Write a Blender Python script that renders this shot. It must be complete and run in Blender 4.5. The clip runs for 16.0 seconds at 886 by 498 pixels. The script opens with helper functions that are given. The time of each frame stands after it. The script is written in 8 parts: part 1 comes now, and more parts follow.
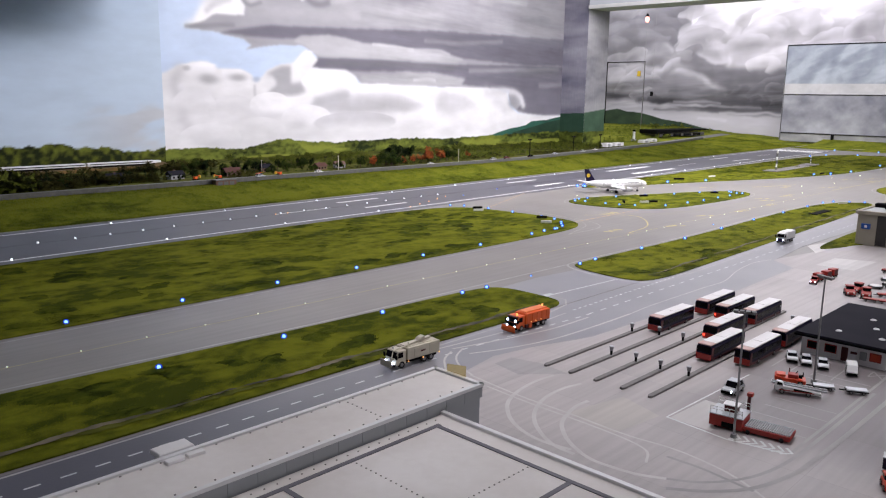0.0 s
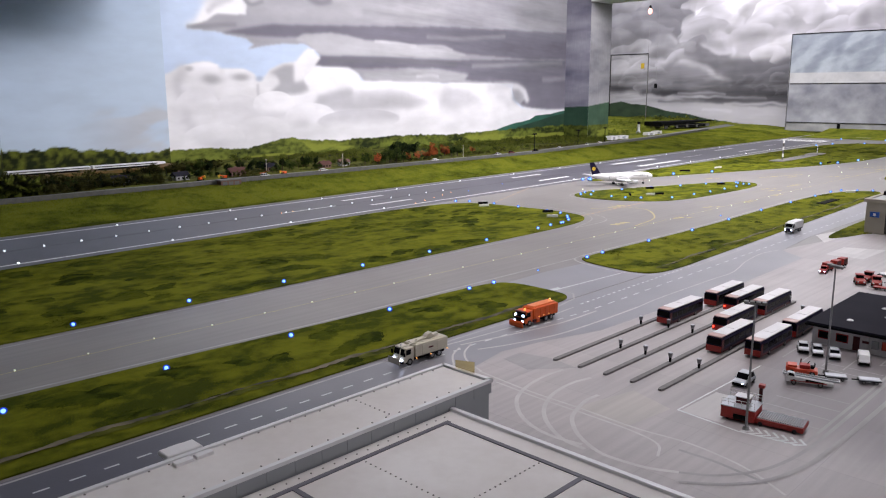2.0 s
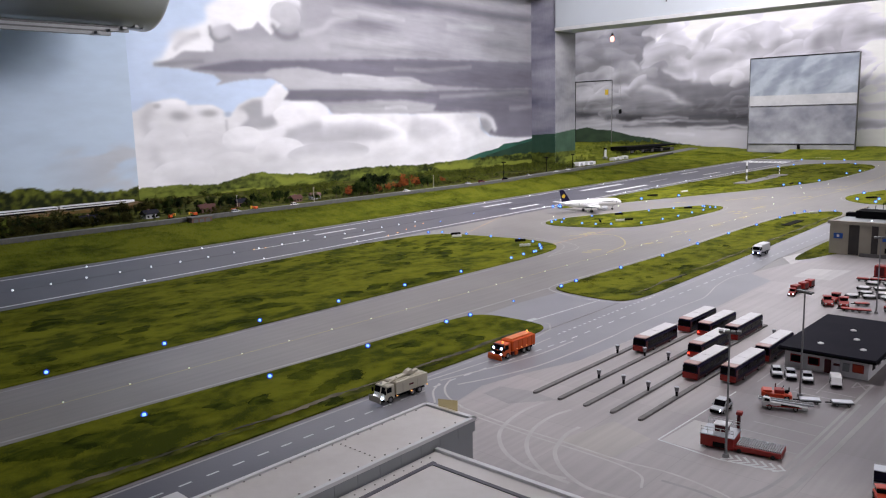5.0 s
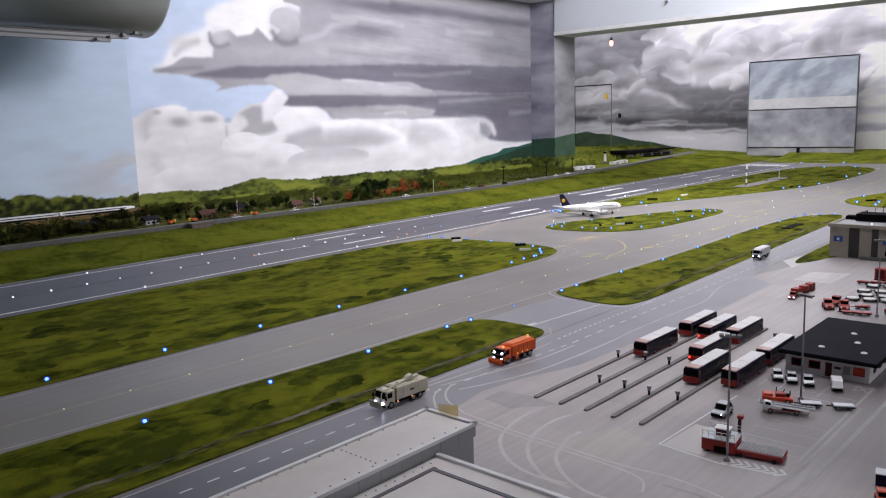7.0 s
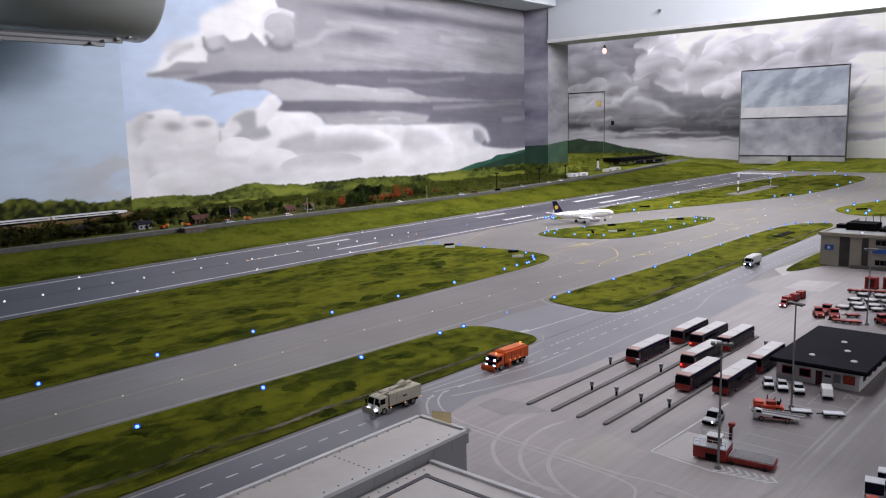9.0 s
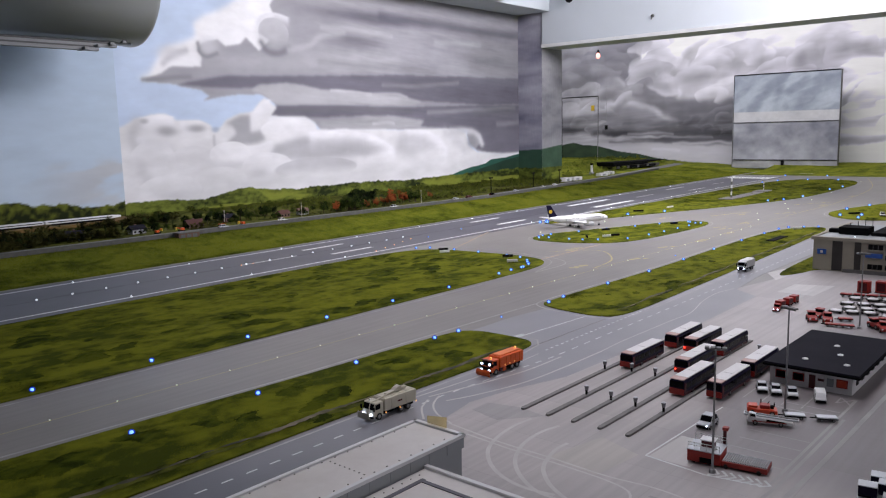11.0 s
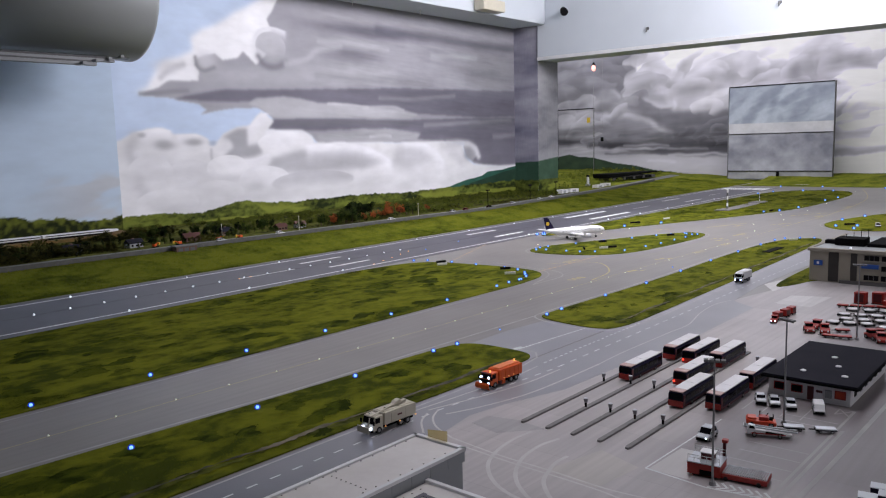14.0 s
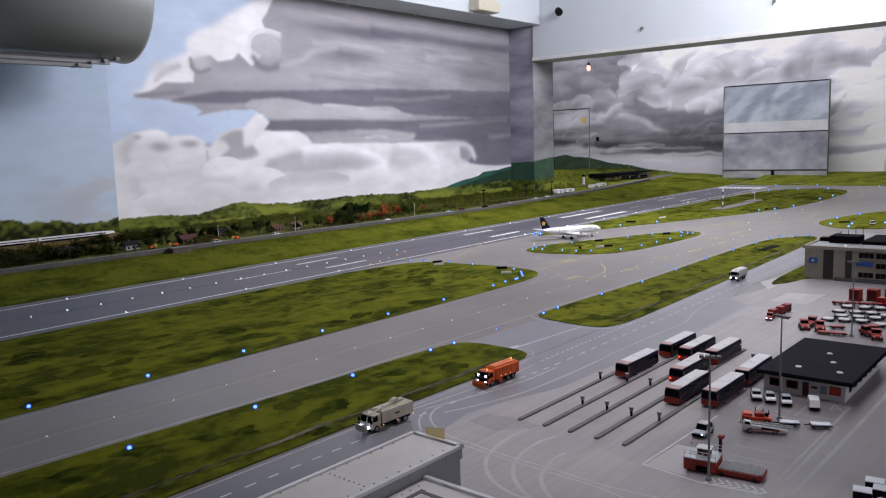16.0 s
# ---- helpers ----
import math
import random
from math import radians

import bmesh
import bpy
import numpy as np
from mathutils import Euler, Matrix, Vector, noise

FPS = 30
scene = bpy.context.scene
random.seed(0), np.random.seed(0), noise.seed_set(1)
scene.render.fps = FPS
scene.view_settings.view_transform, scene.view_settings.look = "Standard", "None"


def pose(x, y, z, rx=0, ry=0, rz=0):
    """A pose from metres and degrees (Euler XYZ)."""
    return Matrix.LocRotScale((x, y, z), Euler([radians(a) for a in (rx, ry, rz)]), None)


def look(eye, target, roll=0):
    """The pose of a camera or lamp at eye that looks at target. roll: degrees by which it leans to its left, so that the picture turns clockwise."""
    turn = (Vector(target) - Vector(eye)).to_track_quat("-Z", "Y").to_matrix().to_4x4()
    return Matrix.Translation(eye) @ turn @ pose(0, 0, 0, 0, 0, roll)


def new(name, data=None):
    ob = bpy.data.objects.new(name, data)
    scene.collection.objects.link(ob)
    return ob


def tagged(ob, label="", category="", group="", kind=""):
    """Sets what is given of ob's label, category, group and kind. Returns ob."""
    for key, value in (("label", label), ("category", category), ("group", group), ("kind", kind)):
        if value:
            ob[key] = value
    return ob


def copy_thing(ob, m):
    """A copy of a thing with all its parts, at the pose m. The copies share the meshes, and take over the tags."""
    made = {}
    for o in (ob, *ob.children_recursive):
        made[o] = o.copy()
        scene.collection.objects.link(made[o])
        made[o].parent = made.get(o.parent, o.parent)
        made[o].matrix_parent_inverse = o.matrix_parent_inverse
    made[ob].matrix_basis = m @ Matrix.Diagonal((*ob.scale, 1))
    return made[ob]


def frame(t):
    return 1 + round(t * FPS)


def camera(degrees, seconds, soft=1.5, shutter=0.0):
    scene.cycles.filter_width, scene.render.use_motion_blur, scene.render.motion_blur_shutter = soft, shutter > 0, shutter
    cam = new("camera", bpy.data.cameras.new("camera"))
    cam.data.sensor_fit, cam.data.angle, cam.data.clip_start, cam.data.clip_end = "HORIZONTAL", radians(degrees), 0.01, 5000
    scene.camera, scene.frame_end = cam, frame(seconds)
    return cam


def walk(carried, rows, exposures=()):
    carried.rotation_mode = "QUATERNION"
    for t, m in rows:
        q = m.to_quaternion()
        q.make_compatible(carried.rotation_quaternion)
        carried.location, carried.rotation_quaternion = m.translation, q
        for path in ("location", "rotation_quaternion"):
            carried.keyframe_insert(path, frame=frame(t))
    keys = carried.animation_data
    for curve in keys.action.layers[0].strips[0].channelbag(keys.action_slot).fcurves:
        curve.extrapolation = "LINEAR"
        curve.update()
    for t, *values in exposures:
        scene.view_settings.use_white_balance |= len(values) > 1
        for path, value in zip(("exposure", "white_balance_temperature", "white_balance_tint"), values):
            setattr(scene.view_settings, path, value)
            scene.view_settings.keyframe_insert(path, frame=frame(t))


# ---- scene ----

cam = camera(58.8, 16.0, 1.15)
PATH = [
    (0, (-0.211, -0.161, 0.506), (1.203, 1.2, 0.121), 0.9),
    (0.5, (-0.208, -0.158, 0.505), (1.205, 1.205, 0.124), 0.6),
    (1, (-0.206, -0.156, 0.503), (1.2, 1.213, 0.119), 0.2),
    (1.5, (-0.204, -0.154, 0.5), (1.197, 1.217, 0.106), -0.0),
    (2, (-0.205, -0.155, 0.503), (1.197, 1.216, 0.109), -0.2),
    (2.5, (-0.217, -0.154, 0.515), (1.187, 1.225, 0.158), -0.5),
    (3, (-0.239, -0.145, 0.521), (1.146, 1.258, 0.185), -0.9),
    (3.5, (-0.232, -0.151, 0.524), (1.211, 1.199, 0.212), -0.4),
    (4, (-0.222, -0.152, 0.523), (1.231, 1.183, 0.199), -1.0),
    (6.5, (-0.217, -0.153, 0.522), (1.248, 1.17, 0.203), -1.7),
    (7, (-0.218, -0.153, 0.523), (1.245, 1.174, 0.208), -1.7),
    (7.5, (-0.219, -0.153, 0.523), (1.248, 1.171, 0.213), -1.6),
    (8, (-0.219, -0.153, 0.523), (1.248, 1.171, 0.215), -1.6),
    (8.5, (-0.221, -0.152, 0.524), (1.25, 1.168, 0.219), -1.4),
    (9, (-0.223, -0.155, 0.526), (1.254, 1.159, 0.225), -1.3),
    (11.5, (-0.227, -0.156, 0.528), (1.265, 1.145, 0.24), -1.2),
    (12, (-0.228, -0.155, 0.528), (1.267, 1.142, 0.243), -1.1),
    (12.5, (-0.227, -0.157, 0.529), (1.27, 1.139, 0.246), -1.2),
    (13, (-0.228, -0.156, 0.528), (1.272, 1.136, 0.247), -1.0),
    (13.5, (-0.235, -0.156, 0.533), (1.269, 1.135, 0.266), -1.1),
    (14, (-0.233, -0.156, 0.532), (1.264, 1.143, 0.271), -1.5),
    (14.5, (-0.236, -0.157, 0.533), (1.264, 1.141, 0.278), -1.7),
    (15, (-0.241, -0.16, 0.535), (1.254, 1.144, 0.285), -1.8),
    (15.5, (-0.235, -0.161, 0.531), (1.256, 1.144, 0.261), -2.5),
    (16, (-0.238, -0.16, 0.529), (1.265, 1.132, 0.27), -1.8),
]
walk(cam, [(t, look(eye, target, roll)) for t, eye, target, roll in PATH],
     [(0.0, -0.05, 6660, 10), (2.5, -0.14, 6630, 10), (4.0, -0.23, 6600, 10), (7.0, -0.33, 6540, 10), (9.0, -0.40, 6500, 10), (12.5, -0.52, 6440, 10), (16.0, -0.58, 6400, 10)])

# ---- light: unseen lamps standing in for the exhibition hall's ceiling lights ----
world = bpy.data.worlds.new("hall")
world.use_nodes = True
world.node_tree.nodes["Background"].inputs[0].default_value = (0.80, 0.86, 1.0, 1)
world.node_tree.nodes["Background"].inputs[1].default_value = 0.02
scene.world = world


def ceiling_lamp(x, y, z, sx, sy, watts, color=(1.0, 0.985, 1.0), tip=0, lean=0, spread=180):
    data = bpy.data.lights.new("hall_lamp", "AREA")
    data.shape, data.size, data.size_y, data.energy, data.color = "RECTANGLE", sx, sy, watts, color
    lamp = new("hall_lamp", data)
    data.spread = math.radians(spread)
    lamp.matrix_world = pose(x, y, z, tip, lean, 0)
    return lamp


TINT = (0.995, 0.95, 0.997)
ceiling_lamp(1.45, 0.85, 2.50, 1.0, 0.6, 7.5, TINT, 0, 0, 74)
ceiling_lamp(0.9, -2.5, 2.25, 1.6, 0.5, 28, TINT).matrix_world = look((0.9, -2.5, 2.25), (2.1, 0.5, 0.1))
# fill lamp added to brighten the far taxiways
ceiling_lamp(3.5, 2.35, 2.50, 1.8, 0.5, 9.0, TINT, 0, 0, 72)
ceiling_lamp(4.22, 1.0, 2.05, 3.3, 0.70, 182, TINT, 64)
ceiling_lamp(7.3, 3.8, 2.30, 0.4, 5.4, 150, TINT, 0, -60)


# ---- materials ----
def material(name, color, rough=0.6, metal=0.0, color2=None, scale=30.0, fine=220.0, bump=0.15, amount=0.35,
             emit=0.0, emit_color=None, spec=0.5, dist=0.001, random_tint=0.0):
    """A painted or raw surface with variation at two scales and fine relief."""
    m = bpy.data.materials.new(name)
    m.use_nodes = True
    n, l = m.node_tree.nodes, m.node_tree.links
    b = n["Principled BSDF"]
    color2 = color2 or tuple(c * 0.72 for c in color)
    co = n.new("ShaderNodeTexCoord")
    n1, n2 = n.new("ShaderNodeTexNoise"), n.new("ShaderNodeTexNoise")
    n1.inputs["Scale"].default_value, n1.inputs["Detail"].default_value = scale, 5
    n2.inputs["Scale"].default_value, n2.inputs["Detail"].default_value = fine, 3
    l.new(co.outputs["Object"], n1.inputs["Vector"])
    l.new(co.outputs["Object"], n2.inputs["Vector"])
    r1 = n.new("ShaderNodeMapRange")
    r1.inputs[1].default_value, r1.inputs[2].default_value = 0.35, 0.68
    l.new(n1.outputs[0], r1.inputs[0])
    mul = n.new("ShaderNodeMath")
    mul.operation = "MULTIPLY_ADD"
    mul.inputs[1].default_value, mul.inputs[2].default_value = amount, -amount * 0.25
    l.new(r1.outputs[0], mul.inputs[0])
    add = n.new("ShaderNodeMath")
    add.operation = "MULTIPLY_ADD"
    add.inputs[1].default_value = amount * 0.5
    l.new(n2.outputs[0], add.inputs[0])
    l.new(mul.outputs[0], add.inputs[2])
    mix = n.new("ShaderNodeMix")
    mix.data_type = "RGBA"
    mix.inputs[6].default_value, mix.inputs[7].default_value = (*color, 1), (*color2, 1)
    l.new(add.outputs[0], mix.inputs[0])
    l.new(mix.outputs[2], b.inputs["Base Color"])
    b.inputs["Roughness"].default_value, b.inputs["Metallic"].default_value = rough, metal
    b.inputs["Specular IOR Level"].default_value = spec
    if bump:
        bp = n.new("ShaderNodeBump")
        bp.inputs["Strength"].default_value, bp.inputs["Distance"].default_value = bump, dist
        l.new(n2.outputs[0], bp.inputs["Height"])
        l.new(bp.outputs[0], b.inputs["Normal"])
    if emit:
        b.inputs["Emission Color"].default_value = (*(emit_color or color), 1)
        b.inputs["Emission Strength"].default_value = emit
    return m


def slab_material(name, color, color2, slab, joint=0.5, rough=0.46, spec=0.5):
    """Cast ground in large bays: each bay a little different, thin joints, stains along the way of the traffic."""
    m = material(name, color, rough, 0, color2, 5, 160, 0.12, 0.5, spec=spec)
    n, l = m.node_tree.nodes, m.node_tree.links
    b = n["Principled BSDF"]
    base = b.inputs["Base Color"].links[0].from_socket
    co = n.new("ShaderNodeTexCoord")
    br = n.new("ShaderNodeTexBrick")
    br.offset = 0.0
    br.inputs["Color1"].default_value, br.inputs["Color2"].default_value = (1.05, 1.05, 1.05, 1), (0.93, 0.93, 0.935, 1)
    br.inputs["Mortar"].default_value = (joint, joint, joint, 1)
    br.inputs["Scale"].default_value, br.inputs["Mortar Size"].default_value = 1.0, 0.0006
    br.inputs["Brick Width"].default_value, br.inputs["Row Height"].default_value = slab, slab
    l.new(co.outputs["Object"], br.inputs["Vector"])
    st = n.new("ShaderNodeTexNoise")
    mp = n.new("ShaderNodeMapping")
    mp.inputs["Scale"].default_value = (0.55, 13, 1)
    l.new(co.outputs["Object"], mp.inputs[0])
    l.new(mp.outputs[0], st.inputs["Vector"])
    st.inputs["Detail"].default_value = 4
    ra = n.new("ShaderNodeMapRange")
    ra.inputs[1].default_value, ra.inputs[2].default_value, ra.inputs[3].default_value, ra.inputs[4].default_value = 0.3, 0.7, 0.89, 1.06
    l.new(st.outputs[0], ra.inputs[0])
    m1, m2 = n.new("ShaderNodeMix"), n.new("ShaderNodeMix")
    for mx in (m1, m2):
        mx.data_type, mx.blend_type = "RGBA", "MULTIPLY"
        mx.inputs[0].default_value = 1
    l.new(base, m1.inputs[6])
    l.new(br.outputs[0], m1.inputs[7])
    l.new(m1.outputs[2], m2.inputs[6])
    l.new(ra.outputs[0], m2.inputs[7])
    l.new(m2.outputs[2], b.inputs["Base Color"])
    return m


def darker_zone(m, other, ranges, rag=0.05):
    """Multiply a ground material softly into a darker colour where all the ranges of x and y are past."""
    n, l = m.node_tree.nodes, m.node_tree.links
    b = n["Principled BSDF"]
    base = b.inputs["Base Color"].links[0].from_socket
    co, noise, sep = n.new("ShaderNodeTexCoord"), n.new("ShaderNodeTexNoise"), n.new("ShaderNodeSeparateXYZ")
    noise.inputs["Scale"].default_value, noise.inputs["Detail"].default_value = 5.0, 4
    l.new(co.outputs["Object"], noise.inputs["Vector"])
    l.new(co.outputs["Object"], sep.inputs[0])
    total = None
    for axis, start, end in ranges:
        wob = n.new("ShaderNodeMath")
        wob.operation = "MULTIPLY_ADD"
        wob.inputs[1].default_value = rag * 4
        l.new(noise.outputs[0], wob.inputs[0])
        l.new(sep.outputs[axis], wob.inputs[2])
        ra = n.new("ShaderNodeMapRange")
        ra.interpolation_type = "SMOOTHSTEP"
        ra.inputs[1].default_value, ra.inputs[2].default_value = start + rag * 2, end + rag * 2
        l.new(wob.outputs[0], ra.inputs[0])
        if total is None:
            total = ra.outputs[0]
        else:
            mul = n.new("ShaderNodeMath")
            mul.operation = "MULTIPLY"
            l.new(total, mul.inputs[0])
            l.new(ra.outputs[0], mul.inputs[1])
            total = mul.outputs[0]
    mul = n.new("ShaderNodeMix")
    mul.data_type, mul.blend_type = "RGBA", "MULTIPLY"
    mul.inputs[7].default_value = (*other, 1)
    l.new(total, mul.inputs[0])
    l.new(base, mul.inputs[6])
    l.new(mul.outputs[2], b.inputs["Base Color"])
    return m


def grass_material(name, light, dark, mid, patch=6.0, speck=0.05):
    """Flocked grass: olive and dark tufts in patches, every fibre its own tone."""
    m = bpy.data.materials.new(name)
    m.use_nodes = True
    n, l = m.node_tree.nodes, m.node_tree.links
    b = n["Principled BSDF"]
    b.inputs["Roughness"].default_value = 0.85
    b.inputs["Specular IOR Level"].default_value = 0.05
    geo = n.new("ShaderNodeNewGeometry")
    mp = n.new("ShaderNodeMapping")
    mp.inputs["Scale"].default_value = (0.85, 1.35, 1.0)
    l.new(geo.outputs["Position"], mp.inputs[0])
    big, small = n.new("ShaderNodeTexNoise"), n.new("ShaderNodeTexNoise")
    big.inputs["Scale"].default_value, big.inputs["Detail"].default_value, big.inputs["Distortion"].default_value = patch, 3, 0.5
    small.inputs["Scale"].default_value, small.inputs["Detail"].default_value = 34, 4
    l.new(mp.outputs[0], big.inputs["Vector"])
    l.new(geo.outputs["Position"], small.inputs["Vector"])
    mid_noise = n.new("ShaderNodeTexNoise")
    mid_noise.inputs["Scale"].default_value, mid_noise.inputs["Detail"].default_value, mid_noise.inputs["Distortion"].default_value = patch * 2.6, 4, 0.5
    l.new(mp.outputs[0], mid_noise.inputs["Vector"])
    total = None
    for source, weight in ((big.outputs[0], 0.38), (mid_noise.outputs[0], 0.40), (small.outputs[0], 0.22), (geo.outputs["Random Per Island"], speck)):
        c = n.new("ShaderNodeMath")
        c.operation = "MULTIPLY_ADD"
        c.inputs[1].default_value, c.inputs[2].default_value = weight, 0.022 - speck / 2
        l.new(source, c.inputs[0])
        if total:
            l.new(total, c.inputs[2])
        total = c.outputs[0]
    ramp = n.new("ShaderNodeValToRGB")
    e = ramp.color_ramp.elements
    e[0].position, e[0].color = 0.435, (*dark, 1)
    e[1].position, e[1].color = 0.585, (*light, 1)
    k = e.new(0.485)
    k.color = (*mid, 1)
    l.new(total, ramp.inputs[0])
    l.new(ramp.outputs[0], b.inputs["Base Color"])
    up = n.new("ShaderNodeCombineXYZ")
    up.inputs[2].default_value = 1.0
    l.new(up.outputs[0], b.inputs["Normal"])
    return m


def mural_material(name):
    """Painted wall: the painter's colours with a faint plaster grain."""
    m = bpy.data.materials.new(name)
    m.use_nodes = True
    n, l = m.node_tree.nodes, m.node_tree.links
    b = n["Principled BSDF"]
    b.inputs["Roughness"].default_value = 0.8
    b.inputs["Specular IOR Level"].default_value = 0.2
    at = n.new("ShaderNodeAttribute")
    at.attribute_name = "paint"
    no = n.new("ShaderNodeTexNoise")
    no.inputs["Scale"].default_value, no.inputs["Detail"].default_value = 25, 6
    ra = n.new("ShaderNodeMapRange")
    ra.inputs[1].default_value, ra.inputs[2].default_value, ra.inputs[3].default_value, ra.inputs[4].default_value = 0.3, 0.7, 0.95, 1.05
    l.new(no.outputs[0], ra.inputs[0])
    mx = n.new("ShaderNodeMix")
    mx.data_type, mx.blend_type = "RGBA", "MULTIPLY"
    mx.inputs[0].default_value = 1
    l.new(at.outputs["Color"], mx.inputs[6])
    l.new(ra.outputs[0], mx.inputs[7])
    l.new(mx.outputs[2], b.inputs["Base Color"])
    return m


def glow(name, color, strength):
    return material(name, color, 0.4, emit=strength, emit_color=color, bump=0, amount=0.05)


M = {}
M["taxi"] = slab_material("taxiway_asphalt", (0.214, 0.200, 0.190), (0.158, 0.146, 0.139), 0.86, 0.93, 0.37, 0.6)
M["apron"] = slab_material("apron_concrete", (0.42, 0.386, 0.386), (0.335, 0.308, 0.312), 0.172, 0.86)
M["apron_light"] = slab_material("new_concrete", (0.52, 0.50, 0.49), (0.44, 0.42, 0.42), 0.3, 0.9)
M["apron_warm"] = slab_material("warm_concrete", (0.43, 0.40, 0.375), (0.36, 0.335, 0.32), 0.4, 0.95)
M["apron_grey"] = slab_material("greyer_concrete", (0.345, 0.325, 0.328), (0.285, 0.27, 0.275), 0.3, 0.9)
M["apron_park"] = slab_material("parking_concrete", (0.202, 0.184, 0.193), (0.162, 0.148, 0.157), 0.25, 0.9)
# apron around the hut and parking ground multiplied darker, with a soft edge
darker_zone(M["apron"], (0.50, 0.48, 0.50), ((0, 0.82, 1.06), (1, 0.47, 0.36)), 0.03)
M["runway"] = material("runway_asphalt", (0.088, 0.085, 0.106), 0.45, 0, (0.058, 0.056, 0.072), 7, 180, 0.2, 0.5)
M["rubber"] = material("rubbed_in_rubber", (0.058, 0.055, 0.070), 0.5, 0, (0.080, 0.077, 0.096), 5, 120, 0.1, 0.9)
M["white_line"] = material("white_road_paint", (0.68, 0.68, 0.68), 0.6, 0, (0.44, 0.50, 0.51), 26, 260, 0.0, 0.7)
M["road_light"] = material("bluish_road_asphalt", (0.252, 0.249, 0.272), 0.32, 0, (0.188, 0.187, 0.208), 6, 200, 0.12, 0.5, spec=0.6)
# dim light towards low x painted in: the asphalt is multiplied darker
darker_zone(M["road_light"], (0.295, 0.29, 0.35), ((0, 0.95, 0.15),), 0.06)
M["bright_line"] = material("bright_runway_paint", (0.82, 0.82, 0.82), 0.6, 0, (0.60, 0.60, 0.61), 26, 260, 0.0, 0.6)
M["faint_line"] = material("worn_white_paint", (0.55, 0.535, 0.525), 0.6, 0, (0.44, 0.425, 0.42), 22, 260, 0.0, 0.8)
M["edge_line"] = material("faded_edge_paint", (0.46, 0.45, 0.445), 0.6, 0, (0.33, 0.32, 0.32), 22, 260, 0.0, 0.8)
M["track_line"] = material("rubbed_pale_tracks", (0.36, 0.345, 0.345), 0.6, 0, (0.28, 0.27, 0.272), 14, 160, 0.0, 1.0)
M["yellow_line"] = material("worn_yellow_paint", (0.58, 0.49, 0.22), 0.6, 0, (0.40, 0.36, 0.24), 30, 260, 0.05, 0.8)
M["orange_line"] = material("worn_orange_paint", (0.52, 0.38, 0.25), 0.6, 0, (0.38, 0.32, 0.27), 30, 260, 0.05, 0.8)
M["grass"] = grass_material("flocked_grass", (0.160, 0.168, 0.012), (0.047, 0.060, 0.005), (0.090, 0.103, 0.007), 5.4, 0.09)
M["tuft"] = grass_material("dark_grass_tufts", (0.078, 0.092, 0.006), (0.022, 0.032, 0.002), (0.042, 0.056, 0.004), 12.0, 0.10)
M["grass_far"] = grass_material("flocked_meadow", (0.190, 0.208, 0.020), (0.066, 0.086, 0.008), (0.116, 0.138, 0.012), 2.6)
M["scrub"] = grass_material("dark_scrub", (0.110, 0.118, 0.020), (0.020, 0.026, 0.004), (0.055, 0.062, 0.010), 7.0)
M["soil"] = material("dry_soil_path", (0.185, 0.155, 0.10), 0.9, 0, (0.035, 0.034, 0.014), 11, 90, 0.5, 1.3)
M["mural"] = mural_material("painted_mural")
M["white_wall"] = material("white_wall_paint", (0.57, 0.61, 0.66), 0.75, 0, (0.51, 0.55, 0.60), 3, 120, 0.05, 0.4)
M["hall_floor"] = material("dark_carpet", (0.06, 0.06, 0.07), 0.9)
M["duct"] = material("grey_sheet_metal", (0.39, 0.41, 0.42), 0.42, 0.35, (0.33, 0.35, 0.36), 2, 60, 0.03, 0.3)
M["duct_rail"] = material("dull_rail_metal", (0.17, 0.18, 0.19), 0.5, 0.3, None, 20, 150, 0.03, 0.3)
M["duct_dark"] = material("dark_slot", (0.05, 0.05, 0.055), 0.6)
M["roof_felt"] = material("pale_roof_sheet", (0.82, 0.79, 0.78), 0.65, 0, (0.62, 0.575, 0.55), 5, 90, 0.1, 0.8)
M["metal_edge"] = material("pale_metal_trim", (0.78, 0.78, 0.79), 0.4, 0.3, None, 20, 200, 0.05, 0.25)
M["grey_wall"] = material("grey_cladding", (0.33, 0.345, 0.36), 0.55, 0.1, (0.27, 0.285, 0.30), 12, 120, 0.05, 0.4)
M["dark_strip"] = material("dark_roof_strip", (0.145, 0.140, 0.168), 0.6, 0, None, 20, 150, 0.1, 0.4)
M["stud"] = material("dark_stud", (0.10, 0.10, 0.10), 0.5)
M["roof_stud"] = material("brown_grey_stud", (0.21, 0.195, 0.19), 0.6)
M["red"] = material("red_paint", (0.36, 0.018, 0.012), 0.45, 0, (0.24, 0.012, 0.009), 40, 300, 0.03, 0.4)
M["orange_red"] = material("orange_red_paint", (0.62, 0.060, 0.018), 0.4, 0, (0.45, 0.040, 0.014), 40, 300, 0.03, 0.4)
M["orange"] = material("orange_paint", (0.70, 0.105, 0.012), 0.4, 0, (0.52, 0.075, 0.012), 40, 300, 0.03, 0.4)
M["orange_pale"] = material("faded_orange_cover", (0.78, 0.22, 0.07), 0.5, 0, (0.62, 0.15, 0.04), 40, 300, 0.03, 0.5)
M["navy"] = material("navy_paint", (0.010, 0.008, 0.032), 0.4, 0, (0.010, 0.009, 0.022), 40, 300, 0.02, 0.3, spec=0.15)
M["maroon"] = material("dark_red_paint", (0.085, 0.011, 0.014), 0.35, 0, (0.05, 0.008, 0.012), 40, 300, 0.02, 0.3, spec=0.3)
M["white"] = material("white_plastic", (0.74, 0.74, 0.75), 0.4, 0, (0.62, 0.62, 0.64), 40, 300, 0.02, 0.3)
